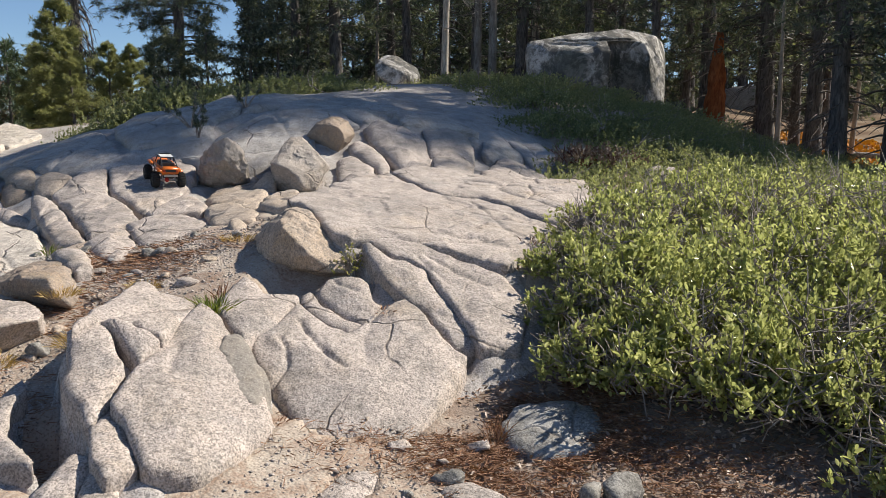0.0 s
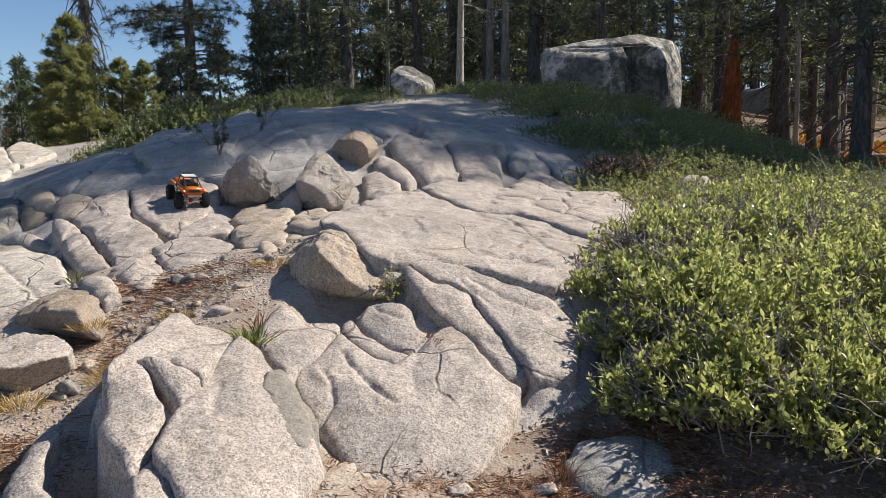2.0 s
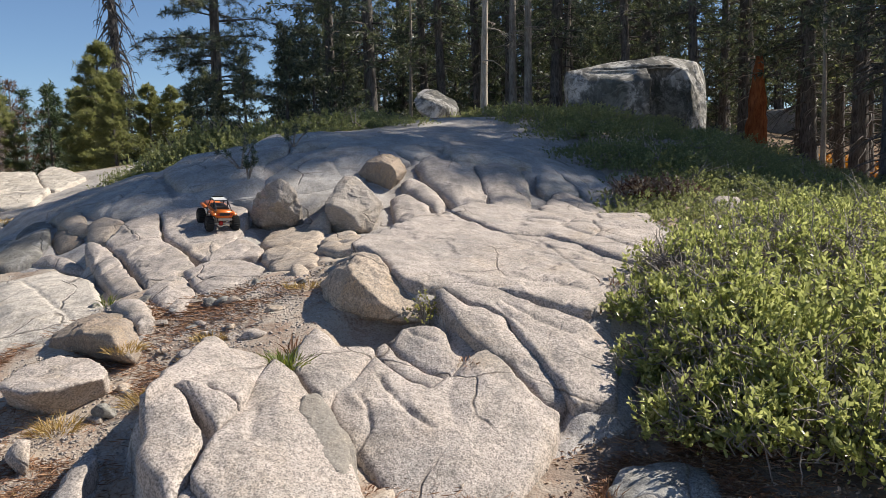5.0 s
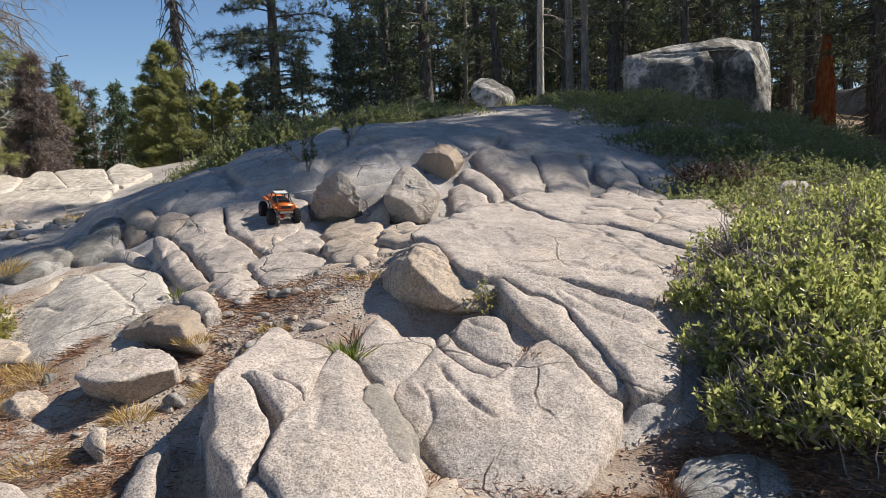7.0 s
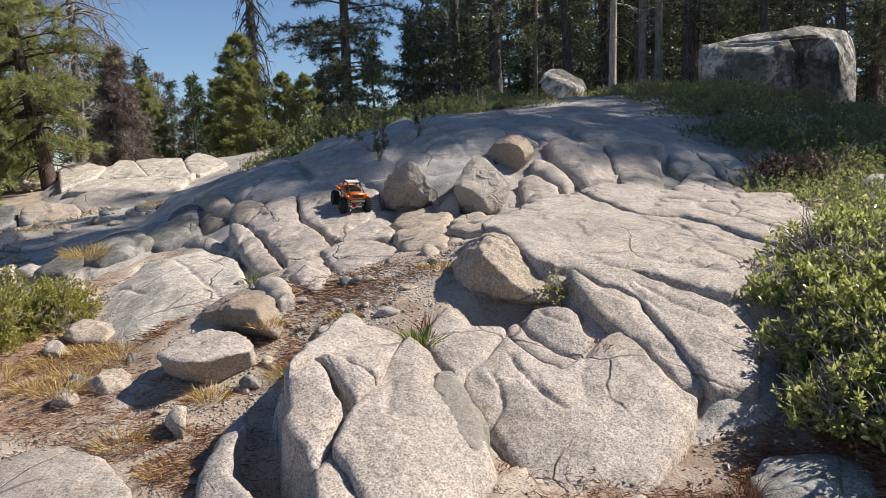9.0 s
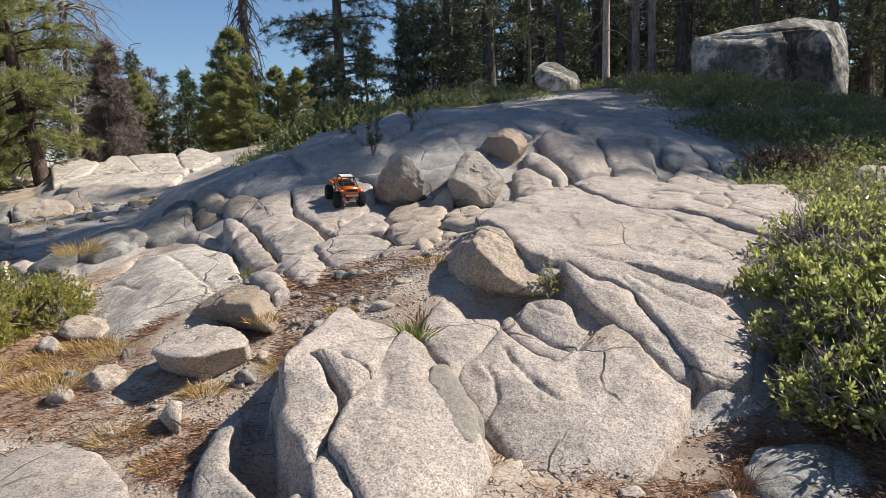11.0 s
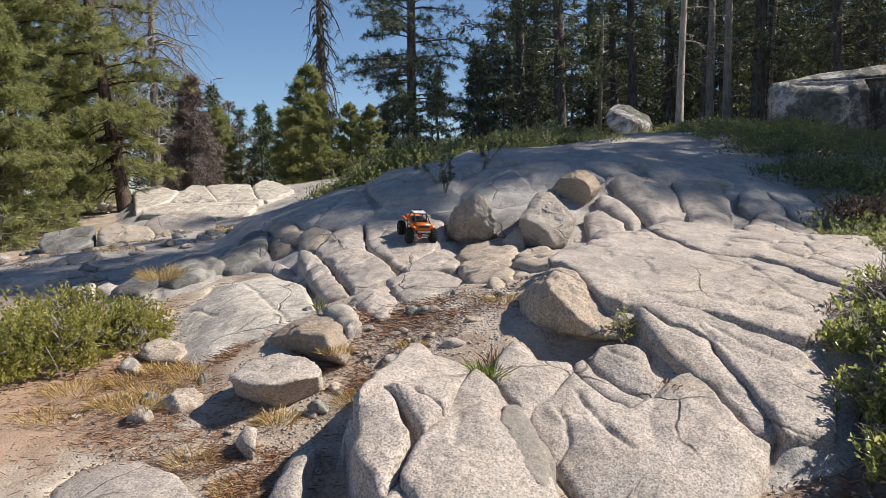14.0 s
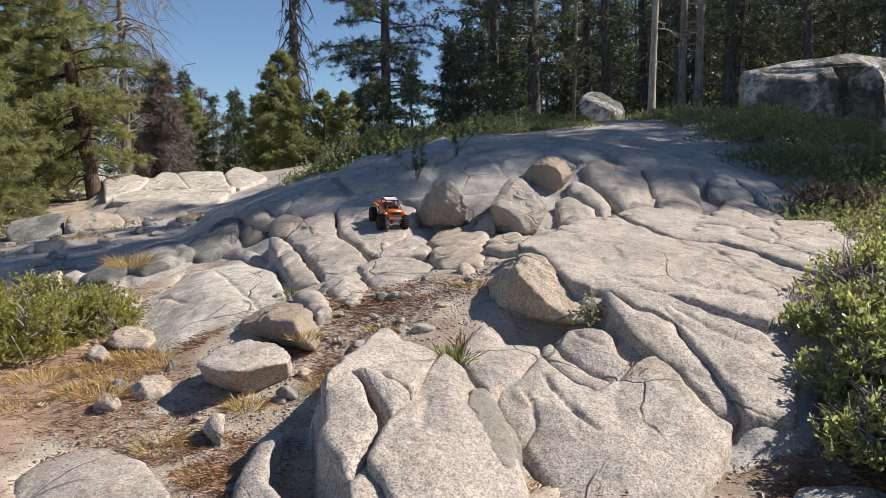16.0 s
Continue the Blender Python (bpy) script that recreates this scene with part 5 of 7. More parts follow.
# ---------------------------------------------------------------- the ground sheet
gx, gy = spread(-5.0, 4.0, 0.035, -420, 420), spread(1.2, 7.0, 0.035, -60, 620)
GX, GY = np.meshgrid(gx, gy)
gz = land(GX, GY)
gp = np.stack([GX.ravel(), GY.ravel(), np.zeros(GX.size)], 1)
near = np.clip((14 - np.hypot(gp[:, 0], gp[:, 1] - 4)) / 6, 0, 1)
gz = gz.ravel() + near * (0.030 * fbm(gp, 0.6, 3, 1) + 0.014 * fbm(gp, 0.11, 3, 2)) + (1 - near) * 0.25 * fbm(gp, 6.0, 3, 3) * np.clip((gp[:, 1] - 22) / 10, 0, 1)
hilly = np.clip((gp[:, 1] - 6.6) / 0.8, 0, 1) * np.clip((1.6 - gp[:, 0]) / 0.6, 0, 1) * np.clip((15.4 + 0.35 * np.maximum(gp[:, 0], -3) + 1.3 * np.clip(-gp[:, 0] - 4, 0, 3) - gp[:, 1]) / 0.8, 0, 1) * np.clip((gp[:, 0] + 9.6) / 0.8, 0, 1)
gz -= 0.22 * hilly                                     # bare rock there
for poly, z, sx, sy, low, c in SLABS:                  # the soil lies below the tops of the slabs
    lo, hi = poly.min(0), poly.max(0)
    pick = np.where((gp[:, 0] > lo[0]) & (gp[:, 0] < hi[0]) & (gp[:, 1] > lo[1]) & (gp[:, 1] < hi[1]))[0]
    if len(pick):
        gap = inside_gap(gp[pick, :2], poly)
        top = z + sx * (gp[pick, 0] - c[0]) + sy * (gp[pick, 1] - c[1]) - low - 0.05
        gz[pick] = np.where(gap < -0.02, np.minimum(gz[pick], top), gz[pick])
k = len(gx)
ii = (np.arange(len(gy) - 1)[:, None] * k + np.arange(k - 1)[None, :]).ravel()
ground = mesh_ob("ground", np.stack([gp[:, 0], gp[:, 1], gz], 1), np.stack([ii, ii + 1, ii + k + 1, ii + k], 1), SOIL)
tagged(ground, "sandy gravel slope with brown pine needles between granite", "ground", kind="structure")


# ---------------------------------------------------------------- bedrock that fills the joints between the slabs
bx, by = spread(-5.5, 2.0, 0.03, -13, 2.4, 1.06), spread(2.2, 8.0, 0.03, 2.1, 18, 1.03)
BX, BY = np.meshgrid(bx, by)
BP = np.stack([BX.ravel(), BY.ravel()], 1)
wsum, zsum, dmin = np.zeros(len(BP)), np.zeros(len(BP)), np.full(len(BP), 9.0)
for poly, z, sx, sy, rim, c in SLABS:
    lo, hi = poly.min(0) - 0.7, poly.max(0) + 0.7
    pick = np.where((BP[:, 0] > lo[0]) & (BP[:, 0] < hi[0]) & (BP[:, 1] > lo[1]) & (BP[:, 1] < hi[1]))[0]
    if not len(pick):
        continue
    gap = inside_gap(BP[pick], poly)
    w = 1.0 / (np.maximum(gap, 0) + 0.04) ** 3 * (gap < 0.7)
    top = z + np.clip(sx * (BP[pick, 0] - c[0]) + sy * (BP[pick, 1] - c[1]), -0.6, 0.6) - rim
    wsum[pick] += w
    zsum[pick] += w * top
    dmin[pick] = np.minimum(dmin[pick], np.abs(gap) * (gap > 0))
basin = np.zeros(len(BP))
for x, y, r in ((-0.97, 4.75, 0.22), (-1.3, 4.75, 0.28), (-1.65, 4.7, 0.34), (-1.95, 4.55, 0.3), (-1.75, 3.85, 0.28), (-2.05, 3.9, 0.35), (-1.85, 3.3, 0.3), (-2.5, 3.9, 0.5),
                (-2.4, 3.3, 0.6), (-3.2, 4.0, 0.8), (-2.0, 2.8, 0.5), (-1.64, 5.2, 0.18), (-1.42, 2.80, 0.24), (-1.55, 2.95, 0.20), (-1.62, 3.1, 0.16), (-1.38, 2.68, 0.2), (-0.64, 3.17, 0.10), (-0.72, 4.42, 0.26), (-0.45, 4.38, 0.2)):
    basin = np.maximum(basin, np.exp(-(((BP[:, 0] - x) ** 2 + (BP[:, 1] - y) ** 2) / r**2) ** 2))
bl = land(BP[:, 0], BP[:, 1])
reach = np.where(BP[:, 1] > 6.5, 0.55, 0.30) * (1 - 0.85 * basin)
mixw = np.clip(1 - dmin / np.maximum(reach, 0.02), 0, 1)
mixw = mixw * mixw * (3 - 2 * mixw)
b0 = np.stack([BP[:, 0], BP[:, 1], 0 * bl], 1)
open_ = np.clip(fbm(b0, 0.45, 2, 12) + 0.12, 0, 0.7)            # some joints gape, most are nearly shut
zb = np.where(wsum > 0, zsum / np.maximum(wsum, 1e-9), bl) - np.where(BP[:, 1] < 4.7, 0.016 + 0.12 * open_, np.where(BP[:, 1] < 6.5, 0.016 + 0.06 * open_, 0.012 + 0.06 * open_))
b3 = np.stack([BP[:, 0], BP[:, 1], zb], 1)
hill = np.clip((BP[:, 1] - 6.6) / 0.8, 0, 1) * np.clip((1.6 - BP[:, 0]) / 0.6, 0, 1) * np.clip((15.4 + 0.35 * np.maximum(BP[:, 0], -3) + 1.3 * np.clip(-BP[:, 0] - 4, 0, 3) - BP[:, 1]) / 0.8, 0, 1) * np.clip((BP[:, 0] + 9.6) / 0.8, 0, 1)
rest = bl - 0.12 + 0.125 * hill
zb = zb * mixw + rest * (1 - mixw) + 0.03 * fbm(b3, 0.35, 3, 4) + 0.012 * fbm(b3, 0.07, 3, 6)
k = len(bx)
ii = (np.arange(len(by) - 1)[:, None] * k + np.arange(k - 1)[None, :]).ravel()
bed = mesh_ob("bedrock", np.stack([BP[:, 0], BP[:, 1], zb], 1), np.stack([ii, ii + 1, ii + k + 1, ii + k], 1), GRANITE_BASE)
tagged(bed, "cracked granite bedrock showing between the slabs", "rock", kind="structure")


# ---------------------------------------------------------------- shrubs
def shrub_thing(name, x, y, z, r, h, count, leaf, mat, stem, label, category="shrub", group="", lean=0.0, stems=14, wide=0.36, spread_up=0.8, twiglets=9, far=False, skirt=0.02, bare=-9.0, outer=0):
    """A low evergreen shrub: crooked stems from one foot, and leaves crowding the outer shell."""
    e = thing(name, x, y, z, label, category, group)
    sp = Soup()
    for i in range(stems):
        a, k = rng.uniform(0, 2 * np.pi), rng.uniform(0.35, 0.95)
        tip = np.array([math.cos(a) * r * k, math.sin(a) * r * k, h * math.sqrt(max(0.08, 1 - k * k)) * rng.uniform(0.8, 0.98)])
        mid = tip * np.array([0.55, 0.55, 0.35]) + rng.normal(0, 0.06 * r, 3)
        mid[2] = abs(mid[2]) + 0.02
        pts = [np.array([math.cos(a) * 0.02, math.sin(a) * 0.02, -0.06]), mid * 0.5, mid, (mid + tip) / 2 + rng.normal(0, 0.04 * r, 3), tip]
        sp.tube(pts, np.linspace(0.011, 0.003, 5) * (0.6 + r), 4)
        for _ in range(twiglets):
            q = mid + (tip - mid) * rng.uniform(0, 1)
            w = unit(rng.normal(size=3) + np.array([0, 0, 0.4])) * r * rng.uniform(0.2, 0.5)
            sp.tube([q, q + w * 0.6 + rng.normal(0, 0.01, 3), q + w], [0.0045, 0.0035, 0.002], 3)
    for _ in range(outer):                             # bare grey twigs that show between the leaves
        a, cz_ = rng.uniform(0, 2 * np.pi), rng.uniform(0.32, 0.98)
        rd = math.sqrt(1 - cz_ * cz_)
        q = np.array([math.cos(a) * rd * r, math.sin(a) * rd * r, cz_ * h]) * rng.uniform(0.72, 1.0)
        w = unit(rng.normal(0, 0.7, 3) + np.array([math.cos(a) * 0.5, math.sin(a) * 0.5, 0.35])) * rng.uniform(0.08, 0.22)
        sp.tube([q - w * 0.5, q + rng.normal(0, 0.012, 3), q + w * 0.4, q + w * 0.75 + rng.normal(0, 0.01, 3)], [0.0045, 0.0036, 0.0028, 0.0016], 3)
    tagged(sp.build("branchwork", stem, e), kind="stuff")
    # sprigs: leaves sit in whorls on short twigs, leaving gaps between
    ns = max(6, count // 9)
    a = rng.uniform(0, 2 * np.pi, ns)
    cz = rng.uniform(0.0, 1.0, ns) ** 0.75
    rad = np.sqrt(np.maximum(0, 1 - cz**2))
    dirs = np.stack([np.cos(a) * rad, np.sin(a) * rad, cz], 1)
    lump = 1 + 0.68 * fbm(dirs * 1.0 + np.array([x, y, z]), 0.5, 3, 3)
    depth = rng.uniform(0.62, 1.04, ns) * lump
    c = dirs * depth[:, None] * np.array([r, r, h])
    full = fbm(c + np.array([x, y, z]), 0.22, 2, 6) > bare
    c, dirs, ns = c[full], dirs[full], int(full.sum())
    nrm = unit(dirs / np.array([r, r, h]))
    grow = unit(nrm * 0.7 + np.array([0, 0, spread_up]) + rng.normal(0, 0.35, (ns, 3)))
    per = 9
    root = np.repeat(c, per, 0) + np.repeat(grow, per, 0) * rng.uniform(-0.9, 0.9, (ns * per, 1)) * leaf * 1.3
    way = unit(np.repeat(grow, per, 0) * 0.9 + rng.normal(0, 0.55, (ns * per, 3)))
    keep = root[:, 2] > skirt + 0.25 * skirt * rng.normal(size=len(root))
    root, way = root[keep], way[keep]
    ln = leaf * rng.uniform(0.7, 1.25, len(root))
    if far:
        sp = Soup()
        sp.quads(blades(root, way, ln, ln * wide))
        tagged(sp.build("foliage", mat, e, smooth=False), kind="stuff")
    else:
        leaf_mesh("foliage", leaves(root, way, ln, ln * wide), mat, e)
    return e


big = "glossy green manzanita shrub with grey twigs"
for x, y, r, top in ((0.80, 3.62, 0.28, 0.28), (0.80, 4.08, 0.28, 0.40), (0.82, 4.60, 0.28, 0.52), (1.06, 3.42, 0.36, 0.30), (1.50, 3.22, 0.46, 0.32), (1.02, 4.15, 0.38, 0.54), (1.05, 5.0, 0.36, 0.68), (1.20, 3.78, 0.54, 0.46), (1.15, 4.55, 0.46, 0.66), (1.30, 5.35, 0.48, 0.76), (1.78, 3.55, 0.60, 0.46), (1.92, 4.30, 0.64, 0.68),
                     (2.00, 5.30, 0.62, 0.82), (1.95, 6.30, 0.62, 0.80), (2.05, 2.95, 0.54, 0.34), (2.55, 3.25, 0.68, 0.52), (2.80, 4.20, 0.74, 0.76),
                     (2.80, 5.30, 0.76, 0.86), (3.70, 4.60, 0.85, 0.86), (3.60, 5.80, 0.90, 0.86), (2.80, 6.60, 0.75, 0.82), (3.40, 3.20, 0.75, 0.70),
                     (2.60, 2.10, 0.60, 0.40), (1.82, 2.45, 0.44, 0.26)):
    z0 = land_at(x, y)
    near_f = 1.0 if y < 4.8 else 0.7
    shrub_thing("manzanita_shrub", x, y, z0 - 0.02, r, top - z0 + 0.02, int(24000 * r * near_f), 0.033, LEAF, TWIG, big, group="manzanita thicket", stems=24, wide=0.235, skirt=0.12 if y < 3.5 else 0.05, bare=-0.14, outer=int(330 * r), spread_up=0.7)
lz = land_at(-4.2, 4.6)
for x, y, r, top in ((-4.25, 4.45, 0.42, 0.42), (-4.05, 5.0, 0.33, 0.40), (-4.7, 5.0, 0.45, 0.45), (-4.45, 3.9, 0.4, 0.3)):
    shrub_thing("manzanita_shrub", x, y, lz - 0.03, r, top - lz + 0.03, int(30000 * r), 0.024, LEAF_YELLOW, TWIG, "yellow-green manzanita shrub beside pale rocks", group="manzanita by the gravel", stems=16, wide=0.24, bare=-0.4, outer=35)

# low shrub carpet of the hillside: a few grown, the rest copied
protos = [shrub_thing("low_shrub", 0, 0, 0, 0.85, 0.24, 6000, 0.024, LEAF_HILL, TWIG, "low dark green evergreen shrub on the hillside", group="hillside shrub carpet", stems=4, wide=0.42, twiglets=3, far=True, spread_up=0.25) for _ in range(4)]
crest = [shrub_thing("low_shrub", 0, 0, 0, 1.0, 0.40, 7000, 0.034, LEAF_HILL, TWIG, "dark green evergreen shrub along the crest", group="shrubs along the crest", stems=8, wide=0.40, twiglets=3, far=True, spread_up=0.3) for _ in range(2)]
crest_a = crest[0]
spots = []
for x0, x1, y0, y1, gap in ((1.9, 7.5, 7.9, 11.0, 0.75), (1.6, 9.0, 11.0, 15.0, 0.95), (0.6, 8.0, 15.0, 19.5, 1.1), (4.5, 7.2, 19.5, 22.5, 1.1), (-6.5, 0.5, 15.5, 19.5, 1.0), (4.2, 7.5, 6.0, 8.0, 0.8)):
    for yy in np.arange(y0, y1, gap):
        for xx in np.arange(x0, x1, gap):
            spots.append((xx + rng.uniform(-0.3, 0.3) * gap, yy + rng.uniform(-0.3, 0.3) * gap))
for xx, yy in ((-2.6, 13.0), (-1.9, 13.4), (-3.2, 13.6), (1.3, 12.9), (0.9, 13.6), (1.0, 14.2), (0.4, 14.8), (-2.2, 14.4), (-3.0, 14.8), (1.6, 11.4), (2.2, 11.8), (1.9, 10.8)):
    spots.append((xx, yy))
for k_ in range(36):                                    # strip along the crest on the far side of the bare slabs
    f = k_ / 35
    spots.append((-5.5 + 2.9 * f + rng.uniform(-0.35, 0.35), 12.1 + 2.5 * f + rng.uniform(-0.2, 1.4), 1))
clear = ((3.8, 20.4, 2.0), (-1.15, 18.2, 0.8), (-1.0, 15.0, 1.2), (2.36, 8.55, 0.45), (-1.2, 16.5, 0.9))
left = list(protos)
for x, y, *big_ in spots:
    if any(math.hypot(x - a, y - b) < c_ for a, b, c_ in clear):
        continue
    m = pose(x, y, land_at(x, y) - 0.05, 0, 0, rng.uniform(0, 360))
    sc = rng.uniform(0.75, 1.25)
    m = m @ Matrix.Diagonal((sc, sc, sc * rng.uniform(0.8, 1.15), 1))
    if big_:
        ob = crest.pop() if crest else copy_thing(crest_a, m)
        ob.matrix_basis = m
        continue
    ob = left.pop() if left else copy_thing(protos[rng.integers(4)], m)
    ob.matrix_basis = m


# ---------------------------------------------------------------- trees
def trunk_line(h, bend, n=14):
    t = np.linspace(0, 1, n)
    p = np.stack([bend * np.sin(t * 2.4 + rng.uniform(0, 6)) * t, bend * np.sin(t * 2.0 + rng.uniform(0, 6)) * t, t * h - 0.3], 1)
    return p


def limb(sp, root, ang, length, rise, droop, r0, kinks=6, curl=0.0, sides=4):
    t = np.linspace(0, 1, kinks)
    out = np.array([math.cos(ang), math.sin(ang), 0.0])
    side = np.array([-math.sin(ang), math.cos(ang), 0.0])
    p = root + out * (t * length)[:, None] + np.array([0, 0, 1.0]) * (rise * t * length - droop * t**2 * length)[:, None]
    p = p + side * (curl * np.sin(t * 5) * length * 0.2)[:, None] + rng.normal(0, 0.02 * length, p.shape) * t[:, None]
    sp.tube(p, r0 * (1 - 0.85 * t), sides)
    return p


def conifer(name, h, r, mat, bark, label, reach=1.8, bare=0.25, whorls=26, per=5, blade=0.13, tuft=26, droop=0.35, rise=0.12, dead=10, shape=1.0, thick=0.006, dense=1.0, twigs=True, each=12):
    """A conifer with a tapered trunk, whorled limbs, dead lower stubs and tufts of needles along the limbs."""
    e = thing(name, 0, 0, 0, label, "tree")
    tr = Soup()
    line = trunk_line(h, 0.012 * h)
    tt = np.linspace(0, 1, len(line))
    tr.tube(line, r * (1 - tt) ** 0.8 + 0.012 + 0.35 * r * np.exp(-tt * 30), 9)
    tr.build("trunk", bark, e)
    lb, roots, ways = Soup(), [], []
    for i in range(whorls):
        f = bare + (1 - bare) * (i + rng.uniform(0, 0.8)) / whorls
        q = np.array([np.interp(f, tt, line[:, 0]), np.interp(f, tt, line[:, 1]), f * h - 0.3])
        g = (f - bare) / (1 - bare)
        ln0 = reach * ((1 - g) ** 0.75 * (0.55 + 0.45 * min(1, g * 5)) ** shape + 0.06)
        for j in range(per):
            if rng.uniform() < 0.16:
                continue
            ln = ln0 * rng.uniform(0.55, 1.15)
            p = limb(lb, q + np.array([0, 0, rng.uniform(-0.2, 0.2)]), rng.uniform(0, 2 * np.pi), ln, rise + 0.5 * g, droop * (1 - 0.7 * g), 0.05 * r + 0.012 * ln, 6, 0.0, 4 if twigs else 3)
            m = max(2, int(tuft * dense * (0.35 + ln / reach) / 3))
            u = rng.uniform(0.2, 1.0, m) ** 0.7
            idx = np.minimum((u * 5).astype(int), 4)
            fr = (u * 5 - idx)[:, None]
            base = p[idx] * (1 - fr) + p[idx + 1] * fr + rng.normal(0, 0.11 * ln, (m, 3)) * np.array([1, 1, 0.4])
            dirn = unit((p[-1] - p[0])[None] * 0.5 / ln + rng.normal(0, 0.3, (m, 3)) + np.array([0, 0, 0.25]))
            for k_, q_ in zip(base, p[idx]) if twigs else ():   # a twig to each tuft
                lb.tube([q_, (q_ + k_) / 2, k_], [0.006 + 0.004 * ln, 0.005, 0.003], 3)
            roots.append(np.repeat(base, each, 0) + rng.normal(0, 0.12 * blade, (m * each, 3)))
            ways.append(unit(np.repeat(dirn, each, 0) * 0.55 + rng.normal(0, 0.6, (m * each, 3))))
    for i in range(dead):
        f = rng.uniform(0.04, max(bare, 0.08) + 0.12)
        q = np.array([np.interp(f, tt, line[:, 0]), np.interp(f, tt, line[:, 1]), f * h - 0.3])
        limb(lb, q, rng.uniform(0, 2 * np.pi), reach * rng.uniform(0.2, 0.7), 0.05, 0.5, 0.018 + 0.05 * r, 5, 0.6)
    tagged(lb.build("branchwork", bark, e), kind="stuff")
    roots, ways = np.concatenate(roots), np.concatenate(ways)
    nd = Soup()
    nd.quads(blades(roots, ways, blade * rng.uniform(0.7, 1.4, len(roots)), np.full(len(roots), thick) * rng.uniform(0.7, 1.5, len(roots)), 0.1))
    tagged(nd.build("needle_foliage", mat, e, smooth=False), kind="stuff")
    return e


def dead_tree(name, h, r, bark, label, limbs=40, reach=1.4, droop=0.9, low=0.1, twigs=3, thin=1.0, sway=0.012):
    """A bare dead conifer: trunk and drooping, forked, curling limbs."""
    e = thing(name, 0, 0, 0, label, "tree")
    tr = Soup()
    line = trunk_line(h, sway * h)
    tt = np.linspace(0, 1, len(line))
    tr.tube(line, r * (1 - 0.8 * tt) + 0.3 * r * np.exp(-tt * 30), 9)
    tr.build("trunk", bark, e)
    lb = Soup()
    for i in range(limbs):
        f = rng.uniform(low, 0.98)
        q = np.array([np.interp(f, tt, line[:, 0]), np.interp(f, tt, line[:, 1]), f * h - 0.3])
        p = limb(lb, q, rng.uniform(0, 2 * np.pi), reach * rng.uniform(0.35, 1.0) * (1.1 - 0.5 * f), rng.uniform(-0.1, 0.35), droop * rng.uniform(0.5, 1.3), thin * (0.012 + 0.05 * r), 8, rng.uniform(-1.6, 1.6))
        for _ in range(twigs):
            k = rng.integers(2, 8)
            limb(lb, p[k], rng.uniform(0, 2 * np.pi), reach * rng.uniform(0.15, 0.4), rng.uniform(-0.6, 0.3), 0.8, thin * 0.008, 5, 1.0)
    tagged(lb.build("branchwork", bark, e), kind="stuff")
    return e


def plant(ob, x, y, scale=1.0, lean=0.0, sink=0.0):
    """A copy of a tree, set on the ground."""
    m = pose(x, y, land_at(x, y) - sink, 0, lean, 0) @ pose(0, 0, 0, 0, 0, rng.uniform(0, 360)) @ Matrix.Diagonal((scale, scale, scale, 1))
    return m


def forest(proto, spots):
    """Sets the prototype on the first spot and copies on the others: x, y, scale, lean."""
    first = True
    for x, y, sc, *lean in spots:
        m = plant(proto, x, y, sc, lean[0] if lean else rng.uniform(-1.5, 1.5))
        if first:
            proto.matrix_basis = m
            first = False
        else:
            c = copy_thing(proto, m)
            c.matrix_basis = m


pine_a = conifer("pine_tree", 17, 0.20, NEEDLE, BARK, "tall dark green pine with a rough brown trunk", 2.6, 0.10, 30, 5, 0.20, 34, dead=30, thick=0.020, twigs=False, each=8)
pine_b = conifer("pine_tree", 19, 0.22, NEEDLE, BARK, "tall dark green pine with bare lower limbs", 2.7, 0.16, 30, 5, 0.20, 34, dead=60, thick=0.020, twigs=False, each=8)
pine_c = conifer("pine_tree", 18, 0.17, NEEDLE, BARK, "slender dark pine with many dead lower limbs", 2.2, 0.20, 30, 5, 0.20, 30, dead=70, thick=0.020, twigs=False, each=8)
young = conifer("young_pine", 3.8, 0.06, NEEDLE_LIT, BARK, "young bright green pine in the sun", 1.15, 0.04, 18, 7, 0.12, 60, dead=2, thick=0.0055, droop=0.15, rise=0.3, each=24)
near_pine = conifer("pine_tree", 12, 0.14, NEEDLE_LIT, BARK_DARK, "green pine with long sunlit needles and a dark trunk", 2.0, 0.10, 34, 5, 0.12, 90, dead=60, thick=0.006, each=28)
hero_pine = conifer("pine_tree", 17, 0.20, NEEDLE, BARK, "tall dark green pine with dense tufted boughs", 2.9, 0.09, 30, 6, 0.16, 84, dead=24, thick=0.0075, each=24)
bushy_pine = conifer("young_pine", 4.6, 0.08, NEEDLE_LIT, BARK, "bushy young pine with long yellow-green needles", 1.8, 0.03, 22, 7, 0.11, 80, dead=4, thick=0.0065, droop=0.25, each=24)
far_fir = conifer("fir_tree", 8, 0.12, NEEDLE_FAR, BARK, "distant blue-green fir in the valley", 1.5, 0.05, 24, 6, 0.32, 18, dead=0, thick=0.022, twigs=False, each=7)
far_dead = conifer("fir_tree", 7.5, 0.12, NEEDLE_BROWN, BARK_GREY, "distant dead fir with brown needles", 1.4, 0.05, 22, 5, 0.28, 15, dead=6, thick=0.016, twigs=False, each=7)
snag_a = dead_tree("dead_pine", 11, 0.19, BARK, "dead grey-brown pine with short curled drooping limbs", 130, 0.95, 2.2, 0.1, 4, 1.9)
snag_b = dead_tree("dead_pine", 12, 0.15, BARK_GREY, "bare dead pine with long arching drooping twigs", 130, 2.4, 1.25, 0.12, 9, 1.5)
pale = dead_tree("dead_tree", 8, 0.085, BARK_PALE, "slim bleached dead tree with broken limbs", 22, 1.0, 0.5, 0.15, 2, sway=0.035)
